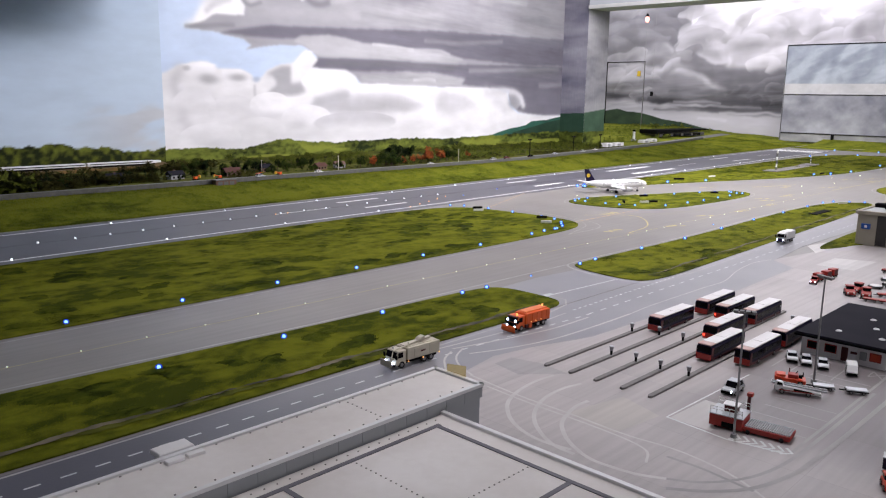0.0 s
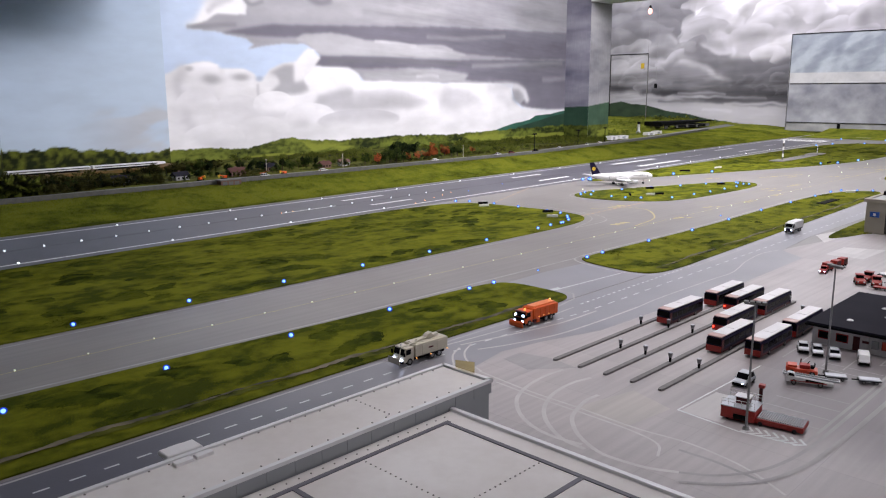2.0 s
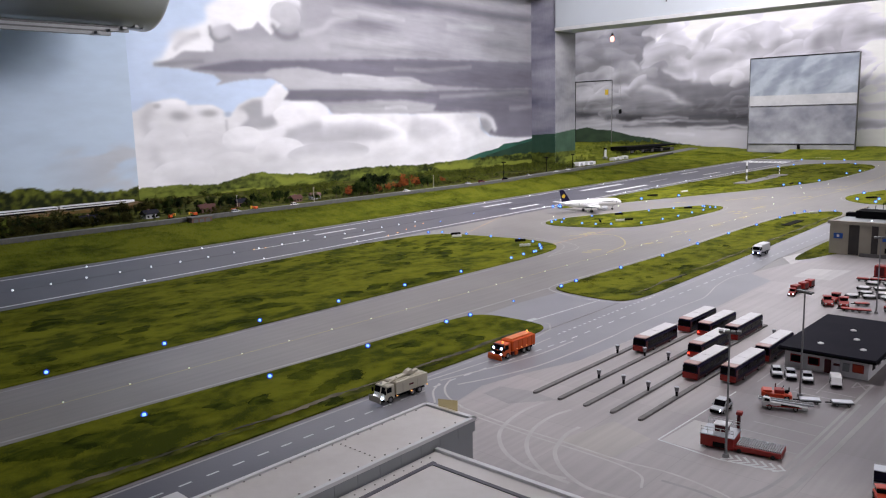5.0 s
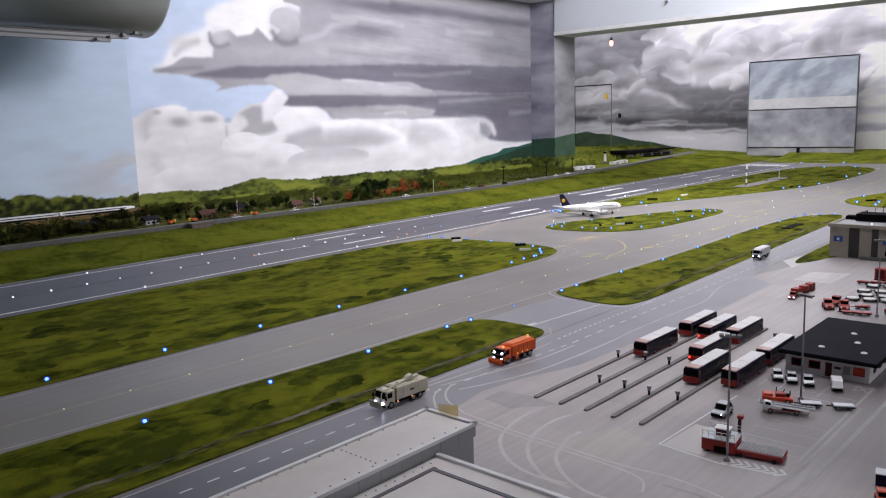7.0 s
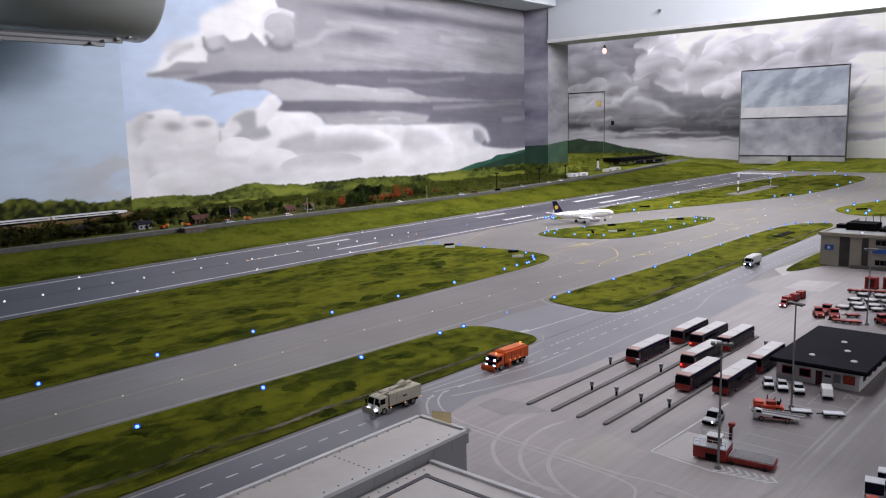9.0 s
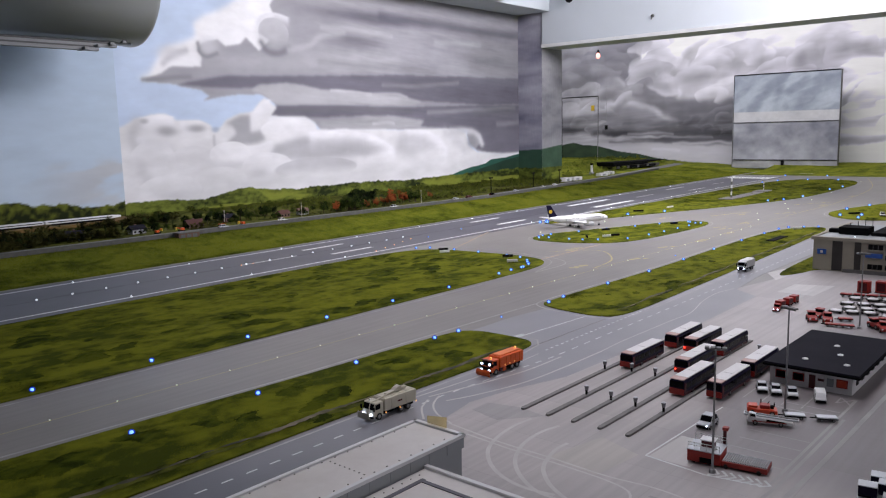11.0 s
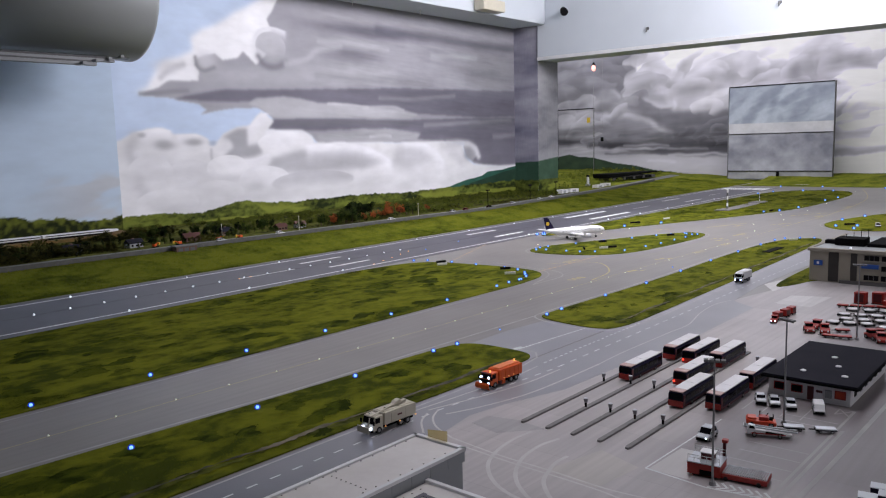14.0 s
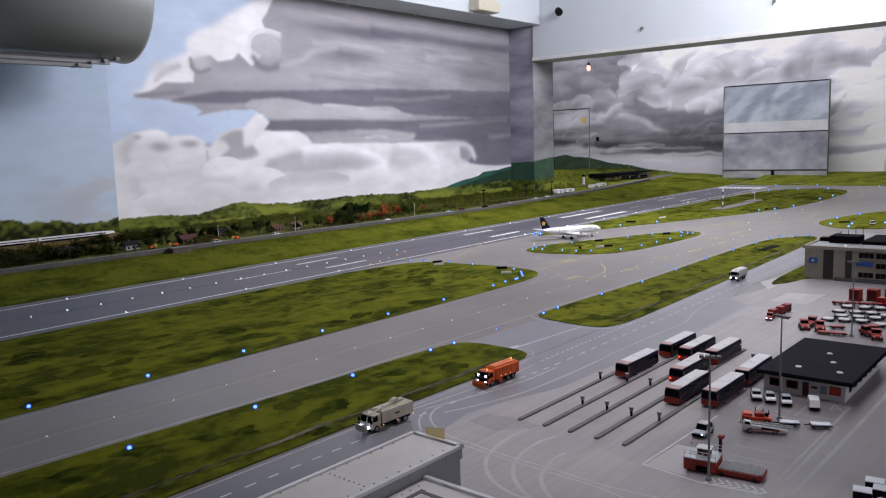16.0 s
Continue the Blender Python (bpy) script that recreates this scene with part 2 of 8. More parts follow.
M["bus_roof"] = material("pale_grey_bus_roof", (0.74, 0.72, 0.74), 0.4, 0, (0.62, 0.60, 0.62), 30, 300, 0.02, 0.5)
M["plane_grey"] = material("pale_grey_aircraft_paint", (0.40, 0.41, 0.43), 0.4, 0, (0.32, 0.33, 0.35), 40, 300, 0.02, 0.4)
M["pink_roof"] = material("faded_red_roof_end", (0.50, 0.30, 0.27), 0.45, 0, (0.56, 0.42, 0.40), 60, 300, 0.02, 0.7)
M["cream"] = material("cream_paint", (0.56, 0.52, 0.42), 0.45, 0, (0.46, 0.43, 0.35), 40, 300, 0.02, 0.4)
M["silver"] = material("silver_paint", (0.52, 0.54, 0.58), 0.3, 0.2, None, 40, 300, 0.02, 0.2)
M["glass"] = material("dark_window_glass", (0.004, 0.004, 0.006), 0.15, 0, None, 40, 200, 0, 0.2, spec=0.08)
M["black"] = material("black_plastic", (0.007, 0.007, 0.008), 0.85, 0, None, 60, 300, 0.05, 0.2, spec=0.06)
M["tyre"] = material("black_rubber", (0.016, 0.016, 0.017), 0.8, 0, None, 60, 300, 0.1, 0.2)
M["rim"] = material("grey_rim", (0.30, 0.30, 0.31), 0.4, 0.5, None, 60, 300, 0.0, 0.2)
M["stand_kerb"] = material("worn_kerb_concrete", (0.20, 0.19, 0.19), 0.8, 0, (0.13, 0.125, 0.127), 60, 300, 0.2, 0.5)
M["kerb"] = material("dark_kerb_concrete", (0.135, 0.13, 0.13), 0.8, 0, (0.085, 0.082, 0.084), 60, 300, 0.2, 0.5)
M["pole"] = material("grey_metal_pole", (0.30, 0.30, 0.31), 0.5, 0.4, None, 60, 300, 0.02, 0.3)
M["mast_grey"] = material("weathered_mast_metal", (0.20, 0.20, 0.205), 0.6, 0.2, (0.14, 0.14, 0.145), 60, 300, 0.02, 0.4)
M["post_grey"] = material("dull_grey_plastic", (0.17, 0.165, 0.185), 0.6, 0, (0.12, 0.115, 0.13), 60, 300, 0.05, 0.4)
M["hut_wall"] = material("pale_render", (0.80, 0.79, 0.80), 0.7, 0, (0.68, 0.67, 0.68), 30, 300, 0.1, 0.4)
M["hut_roof"] = material("dark_roof_felt", (0.021, 0.0205, 0.029), 0.85, 0, (0.014, 0.014, 0.020), 12, 200, 0.15, 0.5, spec=0.08)
M["beige"] = material("beige_stone_cladding", (0.35, 0.32, 0.265), 0.75, 0, (0.28, 0.255, 0.21), 20, 200, 0.1, 0.5)
M["recess"] = material("brown_glazed_recess", (0.036, 0.032, 0.030), 0.45, 0, (0.020, 0.018, 0.017), 30, 200, 0.05, 0.6)
M["sign_blue"] = material("blue_sign", (0.02, 0.09, 0.38), 0.4, 0, None, 60, 300, 0, 0.2)
M["sign_yellow"] = material("yellow_sign", (0.62, 0.42, 0.03), 0.4)
M["fence"] = material("grey_wire_fence", (0.105, 0.105, 0.10), 0.7, 0.2, (0.06, 0.065, 0.06), 40, 200, 0.1, 0.6)
M["far_road"] = material("far_road_asphalt", (0.15, 0.148, 0.148), 0.7, 0, None, 20, 150, 0.1, 0.4)
M["bark"] = material("brown_bark", (0.07, 0.05, 0.03), 0.9)
M["leaf"] = grass_material("dark_leaves", (0.090, 0.120, 0.022), (0.012, 0.026, 0.006), (0.035, 0.060, 0.012), 14)
M["leaf_brown"] = grass_material("brown_green_leaves", (0.092, 0.088, 0.020), (0.016, 0.019, 0.005), (0.044, 0.044, 0.010), 14)
M["leaf_olive"] = grass_material("olive_leaves", (0.180, 0.205, 0.032), (0.050, 0.068, 0.010), (0.100, 0.124, 0.018), 10)
M["leaf_dark"] = grass_material("fir_needles", (0.045, 0.065, 0.018), (0.008, 0.016, 0.006), (0.018, 0.032, 0.010), 14)
M["leaf_red"] = grass_material("red_autumn_leaves", (0.55, 0.14, 0.04), (0.15, 0.045, 0.014), (0.36, 0.085, 0.027), 14)
M["brown_wall"] = material("brown_plaster", (0.13, 0.075, 0.055), 0.8)
M["tile_roof"] = material("red_tile_roof", (0.075, 0.026, 0.020), 0.8)
M["embankment"] = material("ochre_embankment", (0.19, 0.105, 0.030), 0.9, 0, (0.075, 0.070, 0.018), 16, 120, 0.4, 0.9)
M["blue_light"] = glow("blue_led", (0.40, 0.80, 1.0), 4.5)


def halo_material(name, color, strength, clear):
    """A coloured shell that glows as a lamp's halo and lets the lamp be seen through it."""
    m = bpy.data.materials.new(name)
    m.use_nodes = True
    n, l = m.node_tree.nodes, m.node_tree.links
    n.remove(n["Principled BSDF"])
    em, tr, mx = n.new("ShaderNodeEmission"), n.new("ShaderNodeBsdfTransparent"), n.new("ShaderNodeMixShader")
    em.inputs[0].default_value, em.inputs[1].default_value = (*color, 1), strength
    mx.inputs[0].default_value = clear
    l.new(em.outputs[0], mx.inputs[1])
    l.new(tr.outputs[0], mx.inputs[2])
    l.new(mx.outputs[0], n["Material Output"].inputs[0])
    return m


M["blue_halo"] = halo_material("blue_halo", (0.004, 0.06, 0.95), 0.9, 0.30)
def film_material(name, color, clear):
    """A thin see-through coloured film."""
    m = material(name, color, 0.4, 0, None, 60, 300, 0.02, 0.3)
    n, l = m.node_tree.nodes, m.node_tree.links
    tr, mx = n.new("ShaderNodeBsdfTransparent"), n.new("ShaderNodeMixShader")
    tr.inputs[0].default_value = (1.0, 0.93, 0.72, 1)
    mx.inputs[0].default_value = clear
    l.new(n["Principled BSDF"].outputs[0], mx.inputs[1])
    l.new(tr.outputs[0], mx.inputs[2])
    l.new(mx.outputs[0], n["Material Output"].inputs[0])
    return m


M["amber_film"] = film_material("amber_film", (0.95, 0.82, 0.46), 0.68)
M["white_light"] = glow("white_led", (0.85, 0.92, 1.0), 1.6)
M["green_light"] = glow("pale_green_led", (0.75, 0.85, 0.62), 1.0)
M["amber_light"] = glow("amber_led", (1.0, 0.42, 0.12), 1.6)
M["red_light"] = glow("red_led", (1.0, 0.04, 0.02), 6.0)
M["head_light"] = glow("cold_headlamp", (0.62, 0.72, 1.0), 8.0)
M["lamp_pink"] = glow("red_white_lamp", (1.0, 0.42, 0.36), 2.0)
M["screen"] = mural_material("printed_cloud_panel")


# ---- mesh helpers ----
def mesh_of(name, bm, mat):
    me = bpy.data.meshes.new(name)
    bm.to_mesh(me)
    bm.free()
    me.materials.append(mat)
    return me


def part(name, bm, mat, parent=None, label=""):
    ob = new(name, mesh_of(name, bm, mat))
    if parent:
        ob.parent = parent
    return tagged(ob, label)


def share(ob, m, parent=None):
    """Another object on the same mesh, posed in its parent."""
    o = new(ob.name.split(".")[0], ob.data)
    o.parent = parent or ob.parent
    o.matrix_basis = m
    return o


def thing(name, label, category, group="", m=None):
    ob = new(name)
    ob.empty_display_size = 0.01
    if m:
        ob.matrix_basis = m
    return tagged(ob, label, category, group)


def box(x0, x1, y0, y1, z0, z1, bevel=0.0, bm=None):
    bm = bm or bmesh.new()
    r = bmesh.ops.create_cube(bm, size=1, matrix=Matrix.LocRotScale(((x0 + x1) / 2, (y0 + y1) / 2, (z0 + z1) / 2), None,
                                                                    (x1 - x0, y1 - y0, z1 - z0)))
    if bevel:
        edges = list({e for v in r["verts"] for e in v.link_edges})
        bmesh.ops.bevel(bm, geom=edges, offset=bevel, segments=2, affect="EDGES", profile=0.6)
    return bm


def tube(p, q, r0, r1=None, n=10, bm=None):
    """A round bar from p to q."""
    bm = bm or bmesh.new()
    p, q = Vector(p), Vector(q)
    d = q - p
    m = Matrix.Translation((p + q) / 2) @ d.to_track_quat("Z", "Y").to_matrix().to_4x4()
    bmesh.ops.create_cone(bm, cap_ends=True, segments=n, radius1=r0, radius2=r0 if r1 is None else r1, depth=d.length, matrix=m)
    return bm


def ball(x, y, z, r, sz=1.0, bm=None, n=8):
    bm = bm or bmesh.new()
    bmesh.ops.create_uvsphere(bm, u_segments=n, v_segments=max(4, n // 2 + 1), radius=r,
                              matrix=Matrix.LocRotScale((x, y, z), None, (1, 1, sz)))
    return bm


def loft(rings, bm=None, caps=True):
    bm = bm or bmesh.new()
    vs = [[bm.verts.new(p) for p in ring] for ring in rings]
    n = len(vs[0])
    for a, b in zip(vs, vs[1:]):
        for i in range(n):
            bm.faces.new((a[i], a[(i + 1) % n], b[(i + 1) % n], b[i]))
    if caps:
        bm.faces.new(vs[0][::-1])
        bm.faces.new(vs[-1])
    bmesh.ops.recalc_face_normals(bm, faces=bm.faces)
    return bm


def prism(outline, y0, y1, bm=None, bevel=0.0):
    """An outline in x and z, drawn out from y0 to y1."""
    bm = bm or bmesh.new()
    loft([[(x, y0, z) for x, z in outline], [(x, y1, z) for x, z in outline]], bm)
    if bevel:
        bmesh.ops.bevel(bm, geom=list(bm.edges), offset=bevel, segments=1, affect="EDGES")
    return bm


def smooth_outline(points, rounds=3):
    """A closed outline with its corners cut round."""
    for _ in range(rounds):
        out = []
        for i, p in enumerate(points):
            q = points[(i + 1) % len(points)]
            out += [(p[0] * 0.75 + q[0] * 0.25, p[1] * 0.75 + q[1] * 0.25), (p[0] * 0.25 + q[0] * 0.75, p[1] * 0.25 + q[1] * 0.75)]
        points = out
    return points


def sheet(outline, z0, z1, bm=None):
    """A flat slab with that outline in x and y."""
    bm = bm or bmesh.new()
    loft([[(x, y, z0) for x, y in outline], [(x, y, z1) for x, y in outline]], bm)
    return bm


def ribbon(line, width, z, bm=None, thick=0.00002):
    """A flat strip along a line of x and y."""
    bm = bm or bmesh.new()
    thick += 0.000003 * (len(bm.verts) % 37)
    left, right = [], []
    for i, p in enumerate(line):
        a, b = Vector(line[max(i - 1, 0)]), Vector(line[min(i + 1, len(line) - 1)])
        d = (b - a).normalized() * width / 2
        left.append((p[0] - d.y, p[1] + d.x))
        right.append((p[0] + d.y, p[1] - d.x))
    va = [bm.verts.new((*p, z + thick)) for p in left]
    vb = [bm.verts.new((*p, z + thick)) for p in right]
    for i in range(len(line) - 1):
        bm.faces.new((va[i], vb[i], vb[i + 1], va[i + 1]))
    return bm


def curve_line(points, steps=12):
    """A smooth line through points (Catmull-Rom)."""
    p = [Vector(q) for q in points]
    p = [2 * p[0] - p[1], *p, 2 * p[-1] - p[-2]]
    out = []
    for i in range(1, len(p) - 2):
        for k in range(steps):
            t = k / steps
            out.append(0.5 * (2 * p[i] + (p[i + 1] - p[i - 1]) * t + (2 * p[i - 1] - 5 * p[i] + 4 * p[i + 1] - p[i + 2]) * t * t
                              + (3 * p[i] - p[i - 1] - 3 * p[i + 1] + p[i + 2]) * t ** 3))
    return [tuple(q) for q in out] + [tuple(p[-2])]


def structure(name, bm, mat, label, category):
    return tagged(part(name, bm, mat), label, category, kind="structure")


def dashes(a, b, length, gap, width, z, bm):
    a, b = Vector(a), Vector(b)
    d = (b - a)
    n = d.normalized()
    s = 0.0
    while s + length <= d.length:
        p, q = a + n * s, a + n * (s + length)
        ribbon([tuple(p), tuple(q)], width, z, bm)
        s += length + gap
    return bm


# ---- ground ----
ZA, ZL = 0.0004, 0.00056


def runway_y(x, off=0.0):
    return 2.565 + 0.033 * x + off


structure("ground", sheet([(-3, -3), (10.2, -3), (10.2, 6.9), (-3, 6.9)], -0.04, 0.0), M["taxi"],
          "flat grey asphalt of the model airport's taxiways", "ground")
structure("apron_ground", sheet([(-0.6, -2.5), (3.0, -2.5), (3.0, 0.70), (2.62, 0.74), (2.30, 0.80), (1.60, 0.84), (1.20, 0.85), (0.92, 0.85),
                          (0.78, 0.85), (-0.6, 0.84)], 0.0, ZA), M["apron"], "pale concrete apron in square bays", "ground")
structure("runway", sheet([(-2.5, runway_y(-2.5, -0.275)), (8.3, runway_y(8.3, -0.275)), (8.3, runway_y(8.3, 0.275)), (-2.5, runway_y(-2.5, 0.275))], 0.0, ZA),
          M["runway"], "dark bluish asphalt runway", "runway")
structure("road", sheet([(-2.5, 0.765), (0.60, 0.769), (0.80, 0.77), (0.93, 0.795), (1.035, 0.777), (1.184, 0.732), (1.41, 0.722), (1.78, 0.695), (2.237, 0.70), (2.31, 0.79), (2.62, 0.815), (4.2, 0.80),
                         (4.2, 0.955), (1.70, 0.925), (1.35, 0.925), (0.62, 0.925), (-2.5, 0.925)], 0.0, ZA + 0.00008), M["road_light"], "bluish asphalt service road, dim light at its near end painted in", "road")
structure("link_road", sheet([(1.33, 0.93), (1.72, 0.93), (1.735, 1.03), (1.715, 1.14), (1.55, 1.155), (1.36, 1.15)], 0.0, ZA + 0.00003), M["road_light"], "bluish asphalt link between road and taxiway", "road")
structure("apron_patch", sheet([(2.34, 0.56), (2.54, 0.55), (2.50, 0.665), (2.34, 0.67)], 0.0, ZA + 0.00006), M["apron_light"], "newer pale concrete bay of the apron", "ground")
structure("apron_patch", sheet([(2.54, 0.74), (2.80, 0.72), (2.78, 0.79), (2.66, 0.81)], 0.0, ZA + 0.0001), M["apron_light"], "newer pale concrete bay of the apron", "ground")
structure("apron_patch", sheet([(0.905, 0.33), (1.02, 0.335), (1.02, 0.395), (0.905, 0.40)], 0.0, ZA + 0.00006), M["apron_light"], "newer pale concrete bay of the apron", "ground")
structure("apron_patch", sheet([(0.885, 0.695), (0.955, 0.635), (0.966, 0.70), (0.95, 0.765), (0.90, 0.765)], 0.0, ZA + 0.00006), M["apron_grey"], "darker stained bay of the apron", "ground")
structure("apron_patch", sheet([(0.79, 0.43), (0.90, 0.415), (0.93, 0.50), (0.80, 0.53)], 0.0, ZA + 0.00006), M["apron_warm"], "slightly warmer concrete bay of the apron", "ground")


# flocked grass islands
def inside(px, py, poly):
    ok = np.zeros(px.shape, bool)
    for (xa, ya), (xb, yb) in zip(poly, poly[1:] + poly[:1]):
        hit = ((ya > py) != (yb > py)) & (px < (xb - xa) * (py - ya) / ((yb - ya) or 1e-9) + xa)
        ok ^= hit
    return ok


def fibres(name, pts, heights, widths, mat, label, rng, lean=0.7):
    """Many leaning grass fibres as one mesh, a triangle each."""
    n = len(pts)
    a = rng.uniform(0, 2 * np.pi, n)
    w = np.stack([np.cos(a), np.sin(a), np.zeros(n)], 1) * widths[:, None] / 2
    b = rng.uniform(0, 2 * np.pi, n)
    tip = np.stack([np.cos(b) * lean, np.sin(b) * lean, np.ones(n)], 1) * heights[:, None]
    up = (2 * w[:, 0] * (tip + w)[:, 1] - 2 * w[:, 1] * (tip + w)[:, 0]) < 0
    w[up] *= -1
    v = np.stack([pts - w, pts + w, pts + tip], 1).reshape(-1, 3)
    me = bpy.data.meshes.new(name)
    me.vertices.add(3 * n)
    me.loops.add(3 * n)
    me.polygons.add(n)
    me.vertices.foreach_set("co", v.ravel())
    me.loops.foreach_set("vertex_index", np.arange(3 * n))
    me.polygons.foreach_set("loop_start", np.arange(0, 3 * n, 3))
    me.update()
    me.validate()
    me.materials.append(mat)
    return tagged(new(name, me), label, "grass", kind="stuff")


def clump_noise(px, py, scale, seed):
    out = np.zeros(px.shape)
    amp = 1.0
    for k in range(3):
        out += amp * value_noise(px * scale * 2 ** k, py * scale * 1.6 * 2 ** k, seed + k)
        amp *= 0.5
    return out / 1.75


LATTICE = np.random.RandomState(7).rand(16, 256, 256)


def value_noise(u, v, seed=0):
    iu, iv = np.floor(u).astype(int), np.floor(v).astype(int)
    fu, fv = u - iu, v - iv
    fu, fv = fu * fu * (3 - 2 * fu), fv * fv * (3 - 2 * fv)
    t = LATTICE[seed % 16]
    g = lambda a, b: t[a % 256, b % 256]
    return (g(iu, iv) * (1 - fu) + g(iu + 1, iv) * fu) * (1 - fv) + (g(iu, iv + 1) * (1 - fu) + g(iu + 1, iv + 1) * fu) * fv


def grass_island(outline, density, label, seed, tufts=20, size=0.035):
    outline = smooth_outline(outline, 3)
    structure("grass_island", sheet(outline, 0.0, 0.003), M["grass"], label, "grass")
    if seed in (3, 4, 5, 6):
        rim = []
        for i, p in enumerate(outline):
            d = (Vector(outline[(i + 1) % len(outline)]) - Vector(outline[i - 1])).normalized() * 0.022
            out = (p[0] + d.y, p[1] - d.x)
            rim.append(out if not inside(np.array([out[0]]), np.array([out[1]]), outline)[0] else (p[0] - d.y, p[1] + d.x))
        structure("taxiway_edge_marking", ribbon(rim + rim[:1], 0.006, ZL + 0.00005), M["edge_line"], "thin pale edge line round a grass island", "road marking")
    rng = np.random.RandomState(seed)
    xs, ys = [p[0] for p in outline], [p[1] for p in outline]
    area = (max(xs) - min(xs)) * (max(ys) - min(ys))
    n = int(area * density)
    px, py = rng.uniform(min(xs), max(xs), n), rng.uniform(min(ys), max(ys), n)
    ok = inside(px, py, outline)
    for dx, dy in ((0.006, 0), (-0.006, 0), (0, 0.006), (0, -0.006)):
        ok &= inside(px + dx, py + dy, outline)
    px, py = px[ok], py[ok]
    c = clump_noise(px, py, 9.0, seed)
    h = 0.0011 + 0.0035 * np.clip(c - 0.52, 0, 1) + rng.uniform(0, 0.0009, len(px))
    fibres("grass", np.stack([px, py, np.full(len(px), 0.0028)], 1), h, rng.uniform(0.0012, 0.0028, len(px)), M["grass"],
           "short olive and dark green flocked grass", rng, 0.9)
    grass_tufts(outline, tufts, seed, size)


TUFTS = [(0.27, 1.14, 0.058), (0.43, 1.14, 0.038), (0.29, 1.01, 0.030), (0.43, 1.70, 0.038), (0.43, 1.60, 0.050), (0.61, 1.74, 0.048), (0.88, 1.62, 0.050), (0.74, 1.61, 0.020),
         (0.54, 1.11, 0.026), (0.60, 1.07, 0.026), (0.72, 1.02, 0.027), (0.69, 0.955, 0.02), (0.71, 1.76, 0.033), (0.66, 1.67, 0.027), (0.59, 2.02, 0.059), (0.76, 1.13, 0.035),
         (0.33, 1.62, 0.029), (0.79, 1.04, 0.040), (1.17, 1.03, 0.032), (1.04, 1.11, 0.034), (1.15, 1.14, 0.025), (1.32, 1.01, 0.014)]


def grass_tufts(outline, count, seed, size):
    """Dark bushy tufts: low uneven mounds of longer fibres scattered over an island."""
    rng = np.random.RandomState(seed + 40)
    xs, ys = [p[0] for p in outline], [p[1] for p in outline]
    spots = []
    while len(spots) < count:
        x, y, r = rng.uniform(max(min(xs), -0.3), max(xs)), rng.uniform(min(ys), max(ys)), size * rng.uniform(0.35, 1.0) ** 1.6
        near = any((x - a) ** 2 + (y - b) ** 2 < (c + r + 0.05) ** 2 for a, b, c in TUFTS) or (x < 1.0 and y < 1.3)
        spots.append(None if near else (x, y, r))
    P, Hs, Ws, domes = [], [], [], bmesh.new()
    for x, y, r in [t for t in spots if t] + TUFTS:
        turn = np.linspace(0, 2 * np.pi, 22, endpoint=False)
        lobes = 1 + 0.30 * np.sin(2 * turn + 9 * x) + 0.22 * np.sin(3 * turn + 17 * y) + 0.12 * np.sin(7 * turn + 5 * x) + rng.uniform(-0.10, 0.10, 22)
        rings = []
        for q in (0.15, 0.45, 0.72, 0.92, 1.06):
            bx, by = x + 1.25 * r * q * lobes * np.cos(turn), y + 0.85 * r * q * lobes * np.sin(turn)
            bz = 0.0024 + (0.0012 + 0.085 * r) * (1 - q ** 2) + rng.uniform(0, 0.0009, 22) * (q < 0.9)
            rings.append(np.stack([bx, by, bz], 1))
        if inside(rings[-1][:, 0], rings[-1][:, 1], outline).all():
            loft(rings[::-1], domes)
        n = int(500000 * r * r)
        a, q = rng.uniform(0, 2 * np.pi, n), rng.uniform(0, 1, n) ** 0.62 * rng.uniform(0.8, 1.15, n)
        edge = 1 + 0.30 * np.sin(2 * a + 9 * x) + 0.22 * np.sin(3 * a + 17 * y) + 0.12 * np.sin(7 * a + 5 * x)
        px, py = x + 1.25 * r * q * edge * np.cos(a), y + 0.85 * r * q * edge * np.sin(a)
        ok = inside(px, py, outline) & inside(px, py - 0.01, outline) & inside(px, py + 0.01, outline) & inside(px + 0.01, py, outline)
        z = 0.0028 + (0.0008 + 0.085 * r) * np.clip(1 - q ** 2, 0, 1)
        P.append(np.stack([px, py, z], 1)[ok])
        Hs.append(rng.uniform(0.0006, 0.0016, n)[ok])
        Ws.append(rng.uniform(0.0018, 0.0040, n)[ok])
    for f in domes.faces:
        f.smooth = True
    tagged(part("tuft_mounds", domes, M["tuft"]), "low dark green mounds in the flocked grass", "grass", kind="stuff")
    P = np.concatenate(P)
    fibres("grass_tufts", P, np.concatenate(Hs), np.concatenate(Ws), M["tuft"], "dark green bushy tufts in the flocked grass", rng, 0.9)


def ragged(line, width, z, seed):
    """An uneven strip along a line: its width and course wander."""
    rng = np.random.RandomState(seed)
    bm = bmesh.new()
    pts = []
    for (xa, ya), (xb, yb) in zip(line[:-1], line[1:]):
        k = max(2, int(abs(xb - xa) / 0.012))
        pts += [(xa + (xb - xa) * i / k, ya + (yb - ya) * i / k) for i in range(k)]
    low, high = None, None
    for i, (x, y) in enumerate(pts):
        c = y + 0.0035 * math.sin(i * 0.31 + seed) + rng.normal() * 0.0009
        w = width * max(0.12, 0.45 + 0.35 * math.sin(i * 0.17 + 2 * seed) + 0.7 * rng.rand() - 0.2) / 2
        a, b = bm.verts.new((x, c - w, z)), bm.verts.new((x, c + w, z))
        if low:
            bm.faces.new((low, a, b, high))
        low, high = a, b
    return bm


